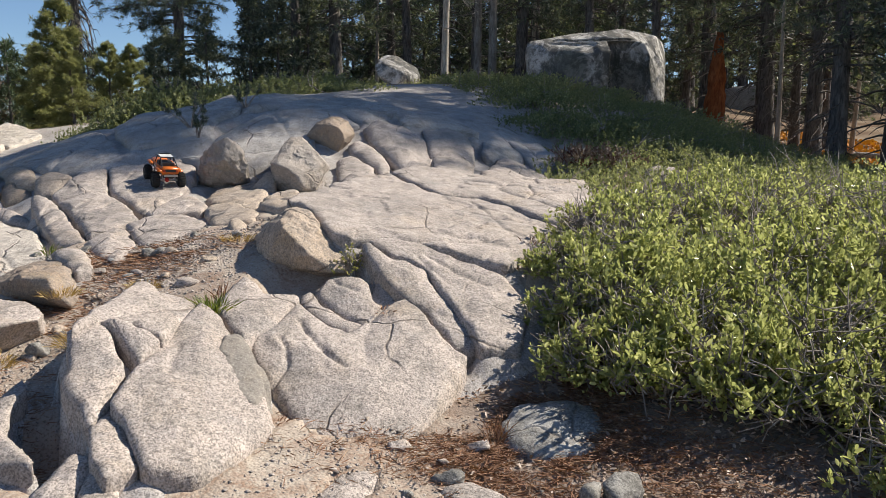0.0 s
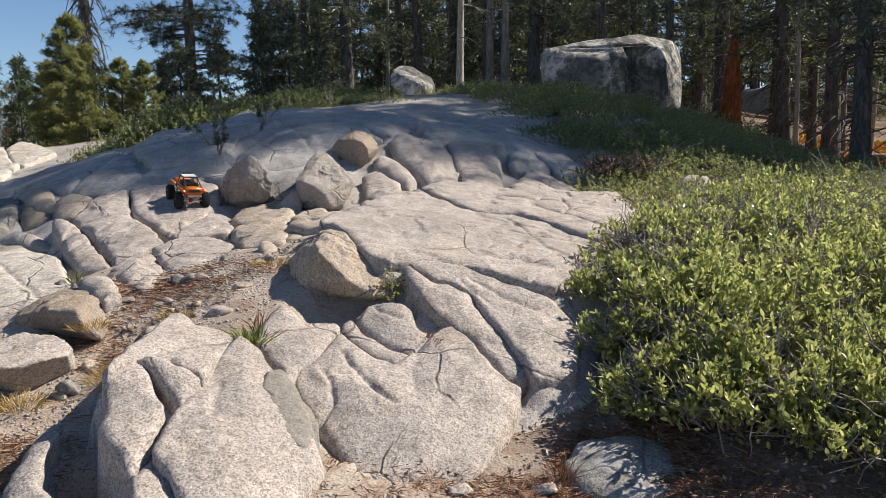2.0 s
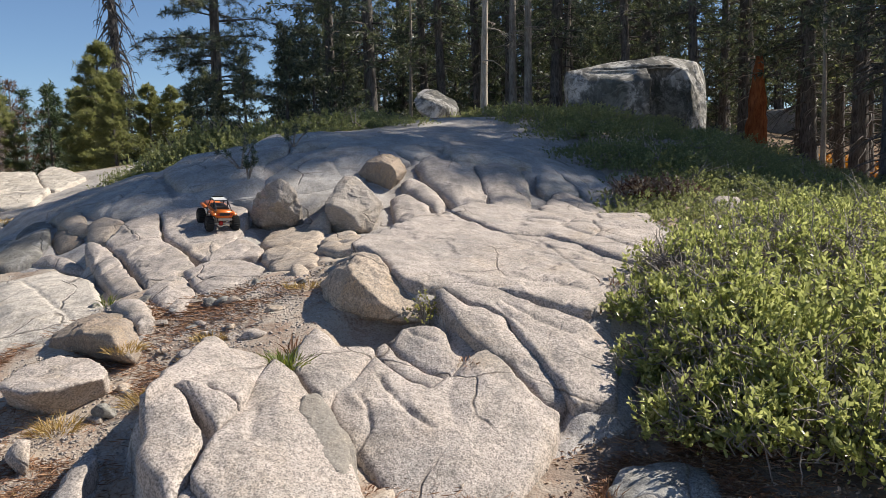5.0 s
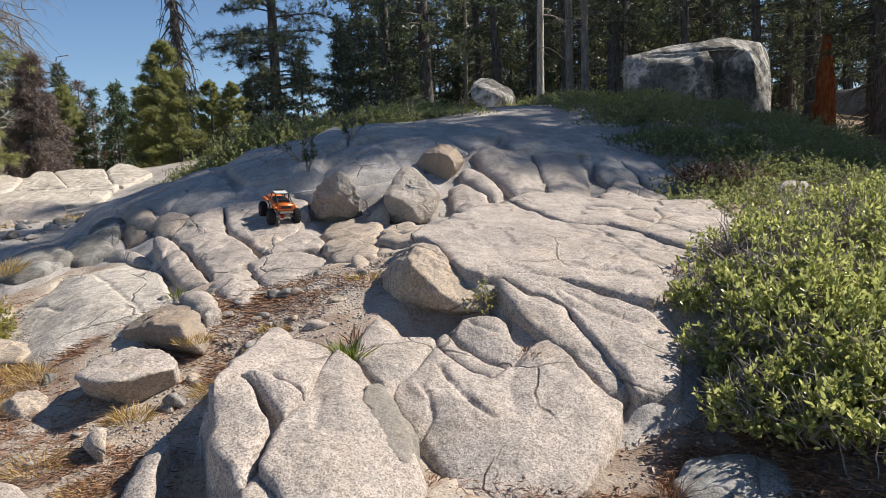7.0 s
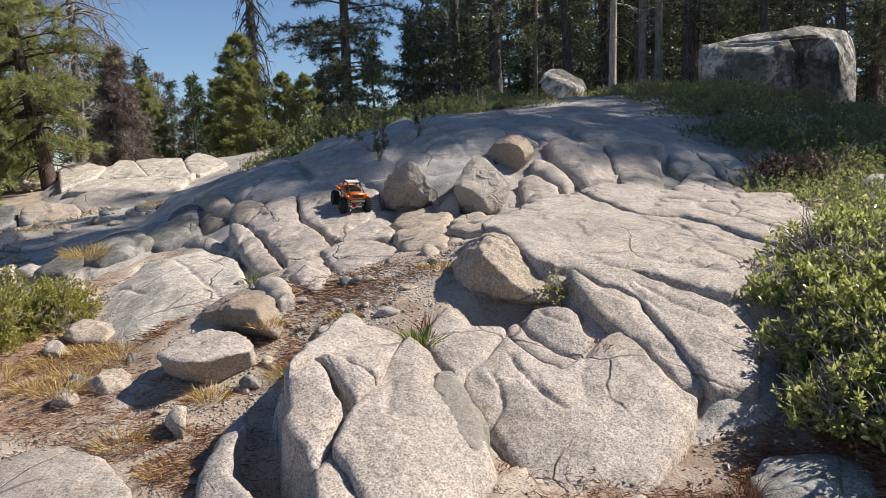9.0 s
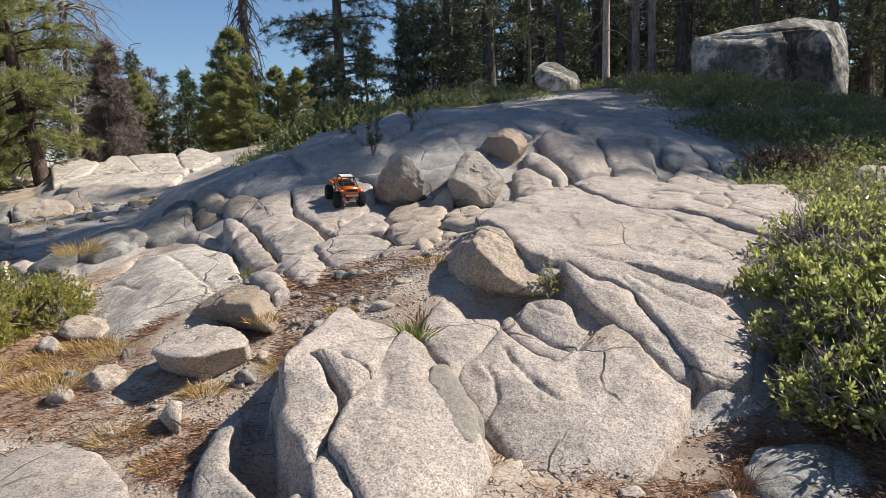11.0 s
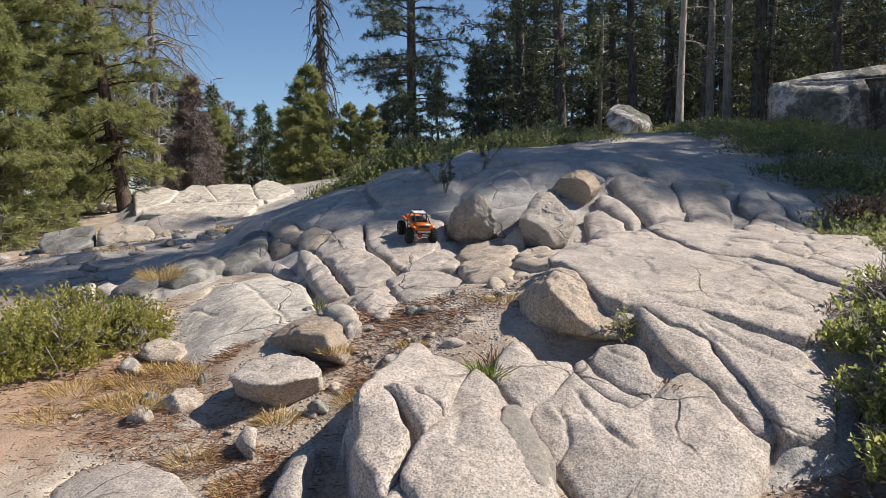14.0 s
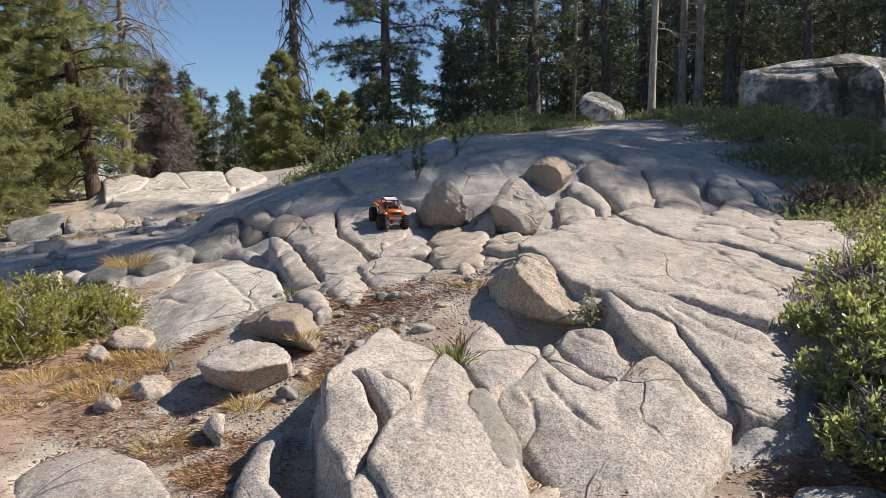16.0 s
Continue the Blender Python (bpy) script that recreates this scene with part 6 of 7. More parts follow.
grey_snag = dead_tree("dead_tree", 12, 0.14, BARK_GREY, "grey standing dead tree with short broken limbs", 26, 1.2, 0.3, 0.12, 2)
droop_tree = conifer("dead_fir", 4.8, 0.12, NEEDLE_GREY, BARK_GREY, "dead fir hung with drooping dull purple-brown twigs", 1.5, 0.04, 30, 9, 0.22, 60, droop=1.1, dead=60, thick=0.008)

forest(hero_pine, [(-9.2, 27, 1.0), (-7.4, 38, 1.05)])
# the first seven, right of the view, are added to shade the hill
forest(pine_a, [(9.5, 13.9, 1.0), (10.6, 16.0, 1.15), (12.6, 17.6, 1.15), (14.2, 20.2, 1.15), (13.4, 21.2, 1.15), (13.6, 16.6, 1.0), (13.2, 18.8, 1.0), (-5.9, 30.5, 1.05), (-2.6, 36, 1.0), (3.4, 33, 1.0), (6.8, 41, 1.05), (11.2, 38.5, 1.0), (17.5, 41, 1.0), (0.5, 47, 1.1), (9.0, 50, 1.1)])
# the first four and last two, out of view, are added hill shade
forest(pine_b, [(12.4, 14.6, 1.25), (14.0, 15.2, 1.3), (16.4, 16.0, 1.35), (18.8, 16.6, 1.3), (-4.0, 28, 1.0), (-0.2, 34, 1.05), (2.4, 28, 1.0), (5.6, 29, 0.95), (9.8, 31, 1.0), (14.2, 36, 1.0), (10.2, 26.0, 1.1), (8.4, 17.3, 0.85), (11.4, 25.2, 1.1), (10.9, 19.6, 1.15), (13, 44, 1.1), (-4.6, 43, 1.05), (4.0, 45, 1.0), (18, 50, 1.1), (17.5, 22, 1.0), (22.0, 21.0, 1.0)])
forest(pine_c, [(-1.6, 30, 1.0), (0.9, 31, 0.9), (4.5, 26, 0.9), (7.0, 33, 1.0), (11.8, 27.5, 0.95), (14.2, 30.5, 1.0), (16, 33, 1.0), (-2.2, 40, 1.0), (8.6, 37, 1.0), (6.4, 25, 0.85), (2.0, 38, 1.0), (12.6, 33, 1.0), (-6.0, 35, 1.0)])
forest(young, [(-10.3, 21, 1.0), (-11.6, 22.5, 0.8), (-9.4, 22, 0.7), (-9.0, 19.0, 0.55), (-12.6, 20, 0.7), (-8.2, 20.5, 0.55)])
forest(near_pine, [(-11.8, 14.9, 1.0, -9.0), (-16.8, 17.0, 0.95), (-20.5, 24.0, 1.0)])
forest(bushy_pine, [(-12.3, 11.9, 1.0), (-13.6, 13.4, 1.25), (-13.9, 15.6, 0.8), (-16.0, 13.0, 1.1), (-13.4, 10.4, 0.8)])
forest(far_fir, [(-28.5, 45, 1.15), (-31, 49, 1.2), (-26.3, 47, 1.0), (-14.3, 34, 0.55), (-15.6, 36, 0.5), (-24.0, 46, 0.95), (-20, 52, 0.9), (-33, 47, 1.25), (-17.5, 40, 0.6), (-36, 50, 1.3), (-21.5, 44, 0.75), (-40, 54, 1.3), (-30, 60, 1.3), (-26, 58, 1.2), (-34, 62, 1.4), (-22, 60, 1.2), (-38, 64, 1.4), (-44, 60, 1.3), (-18.5, 56, 1.0), (-29.6, 54, 1.1), (-13.0, 38, 0.6), (-16.3, 45, 0.75), (-24.8, 52, 1.05), (-48, 66, 1.3)])
forest(far_dead, [(-27.6, 45.5, 1.1), (-26.9, 47.5, 0.9), (-22.5, 47, 0.8)])
forest(snag_a, [(-11.1, 24, 1.0)])
forest(snag_b, [(-14.7, 20, 1.0), (-16.6, 21, 0.9)])
forest(pale, [(9.9, 24.2, 1.0), (11.0, 23.0, 1.15), (13.5, 27, 1.1), (-0.1, 17.5, 1.0), (3.0, 30, 1.1), (-3.0, 32, 1.0), (9.6, 29, 1.1)])
forest(grey_snag, [(0.85, 26, 1.0), (1.3, 25, 1.0), (5.2, 31, 0.9)])
forest(droop_tree, [(-12.2, 18, 0.64)])

pine_far = conifer("pine_tree", 17, 0.22, NEEDLE, BARK, "dark green pine deep in the shady wood", 2.8, 0.02, 26, 5, 0.42, 18, dead=6, thick=0.04, twigs=False, each=6)
back = []
for i in range(46):
    xx = -11.5 + 50 * i / 45 + rng.uniform(-0.8, 0.8)
    back.append((xx, 52 + rng.uniform(0, 14) + (6 if xx < -6 else 0), rng.uniform(0.85, 1.1)))
forest(pine_far, back)

understory = conifer("fir_tree", 7, 0.10, NEEDLE, BARK, "dark bushy fir in the shade of the wood", 1.7, 0.02, 22, 6, 0.28, 22, dead=0, thick=0.03, twigs=False, each=7)
forest(understory, [(-8.3, 23.5, 0.42), (-7.3, 24.2, 0.5), (-6.4, 25.5, 0.6), (-9.4, 25.5, 0.45), (-5.6, 26.0, 0.6), (-6.9, 28.5, 0.7), (-4.8, 27.0, 0.6)] + [(-8.5 + 17 * i / 25 + rng.uniform(-0.6, 0.6), 37 + rng.uniform(0, 14), rng.uniform(0.7, 1.3)) for i in range(26)] + [(10.5 + 24 * i / 13 + rng.uniform(-0.6, 0.6), 44 + rng.uniform(0, 10), rng.uniform(0.5, 1.0)) for i in range(14)])


# ---------------------------------------------------------------- the model truck
bpy.context.view_layer.update()


def top_z(x, y, start=1.2):
    """Height of the uppermost surface under a point a little above the ground."""
    z0 = land_at(x, y) + start
    hit, place, *_ = scene.ray_cast(bpy.context.evaluated_depsgraph_get(), Vector((x, y, z0)), Vector((0, 0, -1)))
    return place.z if hit else land_at(x, y)


def rbox(x0, x1, y0, y1, z0, z1, bev=0.004, taper=0.0, bm=None):
    bm = bm or bmesh.new()
    m = bmesh.ops.create_cube(bm, size=1.0)["verts"]
    for v in m:
        up = v.co.z > 0
        k_ = 1 - taper if up else 1
        v.co = Vector(((x0 + x1) / 2 + v.co.x * (x1 - x0) * k_, (y0 + y1) / 2 + v.co.y * (y1 - y0) * k_, z1 if up else z0))
    bmesh.ops.bevel(bm, geom=list({e for v in m for e in v.link_edges}), offset=bev, segments=2, affect="EDGES")
    return bm


def rod(points, r, name, mat, parent, label="", sides=7):
    sp = Soup()
    sp.tube(points, [r] * len(points), sides)
    return sp.build(name, mat, parent, label)


def wheel(parent, x, y):
    """A lugged crawler tyre on a black beadlock rim; the axle lies along y."""
    w = 0.062
    n, bm = 44, bmesh.new()
    prof = [(-0.50, 0.036), (-0.50, 0.052), (-0.40, 0.064), (-0.20, 0.0675), (0.0, 0.0685), (0.20, 0.0675), (0.40, 0.064), (0.50, 0.052), (0.50, 0.036)]
    rings = []
    for i in range(n):
        a = 2 * math.pi * i / n
        lug = 1.0 if i % 2 else 0.91
        rings.append([bm.verts.new((math.cos(a) * (r if r < 0.055 else r * lug), p * w, math.sin(a) * (r if r < 0.055 else r * lug))) for p, r in prof])
    for i in range(n):
        p, q = rings[i], rings[(i + 1) % n]
        for k_ in range(len(prof) - 1):
            bm.faces.new((p[k_], q[k_], q[k_ + 1], p[k_ + 1]))
    bmesh.ops.recalc_face_normals(bm, faces=bm.faces)
    e = part("tyre", bm, RUBBER, parent, "black lugged rubber tyre")
    e.location = (x, y, 0.067)
    bm = bmesh.new()
    bmesh.ops.create_cone(bm, cap_ends=True, segments=20, radius1=0.037, radius2=0.037, depth=w * 0.86, matrix=Matrix.Rotation(radians(90), 4, "X"))
    bmesh.ops.create_cone(bm, cap_ends=True, segments=8, radius1=0.012, radius2=0.009, depth=w * 1.02, matrix=Matrix.Rotation(radians(90), 4, "X"))
    for i in range(6):
        a = math.pi * i / 3
        bmesh.ops.create_cone(bm, cap_ends=True, segments=6, radius1=0.004, radius2=0.004, depth=w * 0.95, matrix=Matrix.Translation((math.cos(a) * 0.026, 0, math.sin(a) * 0.026)) @ Matrix.Rotation(radians(90), 4, "X"))
    part("rim", bm, BLACK, e, "dark rim with bolts")
    return e


def model_truck():
    e = thing("model_truck", 0, 0, 0, "orange radio-controlled rock crawler with a grey roof on a granite slab", "toy car")
    for sx in (0.155, -0.155):
        for sy in (0.108, -0.108):
            wheel(e, sx, sy)
        rod([(sx, -0.09, 0.067), (sx, 0.09, 0.067)], 0.011, "axle", STEEL, e)
        bm = bmesh.new()
        bmesh.ops.create_uvsphere(bm, u_segments=12, v_segments=8, radius=0.021, matrix=Matrix.Translation((sx, 0.012, 0.068)))
        part("differential", bm, RED if sx < 0 else BLACK, e, "round axle housing", True)
        for sy in (0.055, -0.055):
            rod([(sx, sy, 0.075), (sx * 0.78, sy * 0.8, 0.165)], 0.0075, "shock", STEEL, e, "steel shock absorber")
            rod([(sx, sy * 0.8, 0.062), (sx * 0.25, sy * 0.6, 0.082)], 0.004, "link", BLACK, e)
    part("chassis", rbox(-0.12, 0.12, -0.035, 0.035, 0.075, 0.125, 0.006), BLACK, e, "black chassis plate and gearbox")
    # tub
    bm = rbox(-0.225, 0.235, -0.075, 0.075, 0.128, 0.175, 0.010)
    part("body", bm, ORANGE, e, "orange painted body tub", True)
    part("hood", rbox(0.055, 0.235, -0.068, 0.068, 0.170, 0.188, 0.007, 0.06), ORANGE, e, "orange flat hood", True)
    part("rear_bed", rbox(-0.228, -0.135, -0.072, 0.072, 0.165, 0.186, 0.006, 0.03), ORANGE, e, "orange tail section", True)
    for sx in (0.155, -0.155):
        for sy in (1, -1):
            part("fender", rbox(sx - 0.075, sx + 0.075, sy * 0.085 - 0.020, sy * 0.085 + 0.020, 0.150, 0.168, 0.006), ORANGE, e, "", True)
    part("grille", rbox(0.232, 0.242, -0.05, 0.05, 0.138, 0.170, 0.003), BLACK, e, "black grille")
    part("front_bumper", rbox(0.245, 0.262, -0.065, 0.065, 0.112, 0.128, 0.004), BLACK, e)
    part("rear_bumper", rbox(-0.252, -0.232, -0.06, 0.06, 0.112, 0.130, 0.004), STEEL, e)
    part("tail_plate", rbox(-0.234, -0.228, -0.045, 0.045, 0.150, 0.172, 0.002), BLACK, e, "dark tail panel")
    for sy in (0.052, -0.052):
        part("tail_lamp", rbox(-0.236, -0.230, sy - 0.009, sy + 0.009, 0.150, 0.166, 0.002), RED, e)
        part("headlamp", rbox(0.236, 0.244, sy - 0.012, sy + 0.012, 0.150, 0.168, 0.003), WHITE, e)
    part("side_sticker", rbox(-0.02, 0.05, 0.0755, 0.0775, 0.142, 0.158, 0.0005), WHITE, e, "white slanted stripe")
    part("side_stripe", rbox(0.055, 0.11, 0.0755, 0.0775, 0.136, 0.162, 0.0005), BLACK, e, "black slanted stripe")
    part("interior", rbox(-0.13, 0.05, -0.058, 0.058, 0.165, 0.205, 0.006), BLACK, e, "dark cabin interior")
    # cage
    for sy in (0.064, -0.064):
        rod([(0.075, sy, 0.182), (0.030, sy * 0.86, 0.248), (-0.085, sy * 0.86, 0.250), (-0.205, sy, 0.184)], 0.0045, "cage_tube", BLACK, e, "black roll cage tube")
        rod([(-0.085, sy * 0.86, 0.250), (-0.075, sy, 0.180)], 0.004, "cage_post", BLACK, e)
    for px, pz in ((0.030, 0.248), (-0.085, 0.250)):
        rod([(px, -0.055, pz), (px, 0.055, pz)], 0.0045, "cage_bar", BLACK, e)
    part("roof", rbox(-0.088, 0.034, -0.056, 0.056, 0.251, 0.257, 0.002), ROOF_GREY, e, "pale grey roof panel")
    part("light_bar", rbox(0.018, 0.032, -0.045, 0.045, 0.257, 0.268, 0.002), BLACK, e, "black roof light bar")
    return e


truck = model_truck()
tx, ty, th = -2.46, 6.95, 122.0
fwd = Vector((math.cos(radians(th)), math.sin(radians(th)), 0))
lft = Vector((-fwd.y, fwd.x, 0))
zs = {(i, j): top_z(tx + fwd.x * 0.155 * i + lft.x * 0.1 * j, ty + fwd.y * 0.155 * i + lft.y * 0.1 * j) for i in (1, -1) for j in (1, -1)}
rise = (zs[1, 1] + zs[1, -1] - zs[-1, 1] - zs[-1, -1]) / 4 / 0.155
tilt = (zs[1, 1] + zs[-1, 1] - zs[1, -1] - zs[-1, -1]) / 4 / 0.1
ux = (fwd + Vector((0, 0, rise))).normalized()
uy = (lft + Vector((0, 0, tilt))).normalized()
uz = ux.cross(uy).normalized()
uy = uz.cross(ux)
truck.matrix_basis = Matrix.Translation((tx, ty, sum(zs.values()) / 4 - 0.004)) @ Matrix((ux, uy, uz)).transposed().to_4x4()


# ---------------------------------------------------------------- grass, sprigs and seedlings
def tuft(name, x, y, r, h, count, mat, label, category, lean=0.35, wide=0.0022, group=""):
    e = thing(name, x, y, top_z(x, y) - 0.01, label, category, group)
    a = rng.uniform(0, 2 * np.pi, count)
    k_ = np.sqrt(rng.uniform(0, 1, count)) * r
    roots = np.stack([np.cos(a) * k_, np.sin(a) * k_, np.zeros(count)], 1)
    ways = unit(np.stack([np.cos(a) * lean * (0.3 + k_ / r), np.sin(a) * lean * (0.3 + k_ / r), np.ones(count)], 1) + rng.normal(0, 0.28, (count, 3)))
    sp = Soup()
    sp.quads(blades(roots, ways, h * rng.uniform(0.45, 1.15, count), np.full(count, wide), 0.25))
    tagged(sp.build("grass", mat, e, smooth=False), kind="stuff")
    return e


for x, y, r, h in ((-3.45, 4.29, 0.20, 0.10), (-3.00, 4.23, 0.14, 0.10), (-2.35, 3.25, 0.12, 0.10), (-1.74, 3.82, 0.13, 0.11), (-2.11, 3.62, 0.10, 0.12), (-3.28, 3.87, 0.12, 0.11),
                   (-4.76, 6.41, 0.20, 0.22), (-3.15, 4.05, 0.16, 0.10), (-1.66, 4.42, 0.10, 0.08), (-3.7, 4.05, 0.18, 0.12), (-3.3, 4.45, 0.2, 0.09), (-3.1, 4.4, 0.16, 0.07), (-3.55, 3.7, 0.2, 0.07), (-3.0, 3.7, 0.14, 0.08), (-2.05, 4.2, 0.09, 0.08), (-1.62, 4.15, 0.08, 0.10), (-1.25, 4.95, 0.12, 0.07), (-2.0, 3.05, 0.12, 0.06)):
    tuft("grass_tuft", x, y, r, h, int(260 * r / 0.12), STRAW, "tuft of dry straw-yellow grass on gravel", "grass", 0.7, group="dry grass tufts")
for x, y in ((0.27, 3.12), (0.30, 3.2)):
    tuft("grass_tuft", x, y, 0.05, 0.15, 40, RUST_NEEDLE, "thin dry grass stalks beside a shaded stone", "grass", 0.3, group="dry grass by the shade")
tuft("green_tuft", -1.10, 3.84, 0.08, 0.16, 240, GRASS, "small bright green tuft in a rock crack", "plant", 0.5, 0.0035)
tuft("green_tuft", -2.60, 5.16, 0.03, 0.13, 30, GRASS, "thin green sprout between rocks", "plant", 0.35, 0.003)
tuft("dry_sprig", -1.13, 4.06, 0.05, 0.20, 46, RUST_NEEDLE, "rust-brown dry sprig at a rock crack", "plant", 0.45, 0.003)
tuft("dry_sprig", -0.24, 4.03, 0.08, 0.05, 60, RUST_NEEDLE, "rust-brown dead twigs lying in a rock notch", "plant", 1.6, 0.003)
tuft("dry_sprig", -0.64, 3.15, 0.05, 0.06, 60, RUST_NEEDLE, "rust-brown dry weeds in a rock crack", "plant", 1.0, 0.003)
for x, y in ((0.52, 4.62), (0.55, 4.35), (0.60, 4.95)):
    tuft("dry_sprig", x, y, 0.06, 0.10, 22, RUST_NEEDLE, "dead reddish twigs at the shrub's edge", "plant", 0.8, 0.0035)
for x, y, s_ in ((1.55, 8.72, 0.35), (1.95, 8.9, 0.3)):
    shrub_thing("brown_shrub", x, y, top_z(x, y) - 0.02, s_, 0.20, 1500, 0.028, DEAD_LEAF, TWIG_RED, "low brown dried shrub beside the slabs", stems=10)
shrub_thing("crack_shrub", -0.48, 4.46, top_z(-0.48, 4.46) - 0.02, 0.09, 0.16, 520, 0.013, LEAF_YELLOW, TWIG, "small green shrub growing in a joint behind the boulder", stems=5)


def seedling(x, y, h, label):
    e = thing("pine_seedling", x, y, top_z(x, y) - 0.02, label, "plant")
    sp, nd = Soup(), Soup()
    for i in range(5):
        a, k_ = rng.uniform(0, 2 * np.pi), rng.uniform(0.3, 1.0)
        tip = np.array([math.cos(a) * 0.8 * h * k_, math.sin(a) * 0.35 * h * k_, h * rng.uniform(0.45, 1.0)])
        sp.tube([(0, 0, 0), tip * (0.4, 0.4, 0.45), tip], [0.012, 0.008, 0.004], 4)
        for q in (0.8, 1.0):
            c_ = tip * q
            w_ = unit(rng.normal(0, 0.8, (60, 3)) + np.array([0, 0, 0.35]))
            nd.quads(blades(np.repeat(c_[None], 60, 0) + rng.normal(0, 0.01, (60, 3)), w_, rng.uniform(0.025, 0.05, 60), np.full(60, 0.0045)))
    sp.build("stem", TWIG, e)
    tagged(nd.build("needle_foliage", NEEDLE, e, smooth=False), kind="stuff")
    return e


seedling(-2.52, 8.12, 0.28, "small dark pine seedling rooted in a slab joint")
seedling(-2.66, 8.35, 0.38, "straggly dark pine seedling rooted in a slab joint")
seedling(-2.30, 9.20, 0.26, "small dark pine seedling on the upper slabs")

# ---------------------------------------------------------------- loose stones, gravel and needles
stone_meshes = []
for i in range(6):
    bm = bmesh.new()
    bmesh.ops.create_icosphere(bm, subdivisions=3, radius=1.0)
    P = np.array([v.co[:] for v in bm.verts])
    nrm = unit(rng.normal(size=(11, 3)))
    dd = rng.uniform(0.42, 0.80, 11)
    rat = np.clip(unit(P) @ nrm.T / dd, 0.7, None).max(1)
    P = unit(P) / rat[:, None] * (1 + 0.13 * fbm(P + i * 9, 0.6, 3, i))[:, None] * np.array([1.25, 0.95, 0.62])
    for v, p in zip(bm.verts, P):
        v.co = p
    me = bpy.data.meshes.new("stone")
    bm.to_mesh(me)
    bm.free()
    me.polygons.foreach_set("use_smooth", np.ones(len(me.polygons), bool))
    me.materials.append((GRANITE, GRANITE_WARM, GRANITE_DARK)[i % 3])
    stone_meshes.append(me)
PATCHES = ((-2.3, 3.4, 0.8, 0.5), (-3.0, 4.0, 0.7, 0.5), (-1.8, 4.3, 0.5, 0.45), (-1.6, 4.8, 0.4, 0.3), (-1.9, 3.1, 0.4, 0.4), (-4.0, 5.3, 0.5, 0.5), (0.0, 2.8, 0.7, 0.35), (-2.2, 5.0, 0.5, 0.25), (-5.0, 6.2, 0.7, 0.5), (-1.5, 5.0, 0.35, 0.3), (-1.7, 4.6, 0.45, 0.4), (-2.0, 3.6, 0.6, 0.4))
for i in range(150):
    px, py, sx_, sy_ = PATCHES[rng.integers(len(PATCHES))]
    x, y = px + rng.normal(0, 0.6) * sx_, py + rng.normal(0, 0.6) * sy_
    s_ = 0.012 + 0.060 * rng.uniform() ** 3.0
    z_ = top_z(x, y)
    if z_ - land_at(x, y) > 0.03:
        continue
    ob = new("stone", stone_meshes[i % 6])
    ob.matrix_basis = pose(x, y, z_ + 0.1 * s_, rng.uniform(-15, 15), rng.uniform(-15, 15), rng.uniform(0, 360)) @ Matrix.Diagonal((s_, s_, s_, 1))
    tagged(ob, "loose pale granite stone lying on gravel", "stone", "loose stones on the gravel")

for i in range(90):                                      # bigger rubble out by the pines
    x, y = -6.2 - 4.6 * rng.uniform() ** 1.5, rng.uniform(6.6, 11.5)
    s_ = 0.04 + 0.16 * rng.uniform() ** 2.2
    ob = new("stone", stone_meshes[i % 6])
    ob.matrix_basis = pose(x, y, land_at(x, y) + 0.15 * s_, rng.uniform(-15, 15), rng.uniform(-15, 15), rng.uniform(0, 360)) @ Matrix.Diagonal((s_, s_, s_, 1))
    tagged(ob, "granite stone in the rubble below the pines", "stone", "rubble below the pines")
for i in range(12):
    x, y = rng.uniform(-10, -6.2), rng.uniform(7.5, 11.5)
    tuft("grass_tuft", x, y, 0.22, 0.09, 120, STRAW, "tuft of dry straw-brown grass among rubble", "grass", 0.7, 0.004, group="dry grass among rubble")

oct_v = np.array([(1, 0, 0), (0, 1, 0), (-1, 0, 0), (0, -1, 0), (0, 0, 0.8), (0, 0, -0.8)], float)
oct_f = np.array([(0, 1, 4), (1, 2, 4), (2, 3, 4), (3, 0, 4), (1, 0, 5), (2, 1, 5), (3, 2, 5), (0, 3, 5)])
grx, gry = [], []
for px, py, sx_, sy_ in PATCHES:
    grx.append(px + rng.normal(0, 0.7, 1300) * sx_)
    gry.append(py + rng.normal(0, 0.7, 1300) * sy_)
grx, gry = np.concatenate(grx), np.concatenate(gry)
gpz = np.stack([grx, gry, 0 * grx], 1)
grz = land(grx, gry) + 0.030 * fbm(gpz, 0.6, 3, 1) + 0.014 * fbm(gpz, 0.11, 3, 2)
sz = 0.004 + 0.011 * rng.uniform(size=len(grx)) ** 3
V = oct_v[None] * sz[:, None, None] * rng.uniform(0.6, 1.3, (len(grx), 6, 1)) * np.array([1, 1, 0.7]) + np.stack([grx, gry, grz], 1)[:, None]
F = (oct_f[None] + 6 * np.arange(len(grx))[:, None, None]).reshape(-1, 3)
tagged(mesh_ob("gravel", V.reshape(-1, 3), F, GRANITE, smooth=False), "loose pale granite gravel grains", "gravel", kind="stuff")


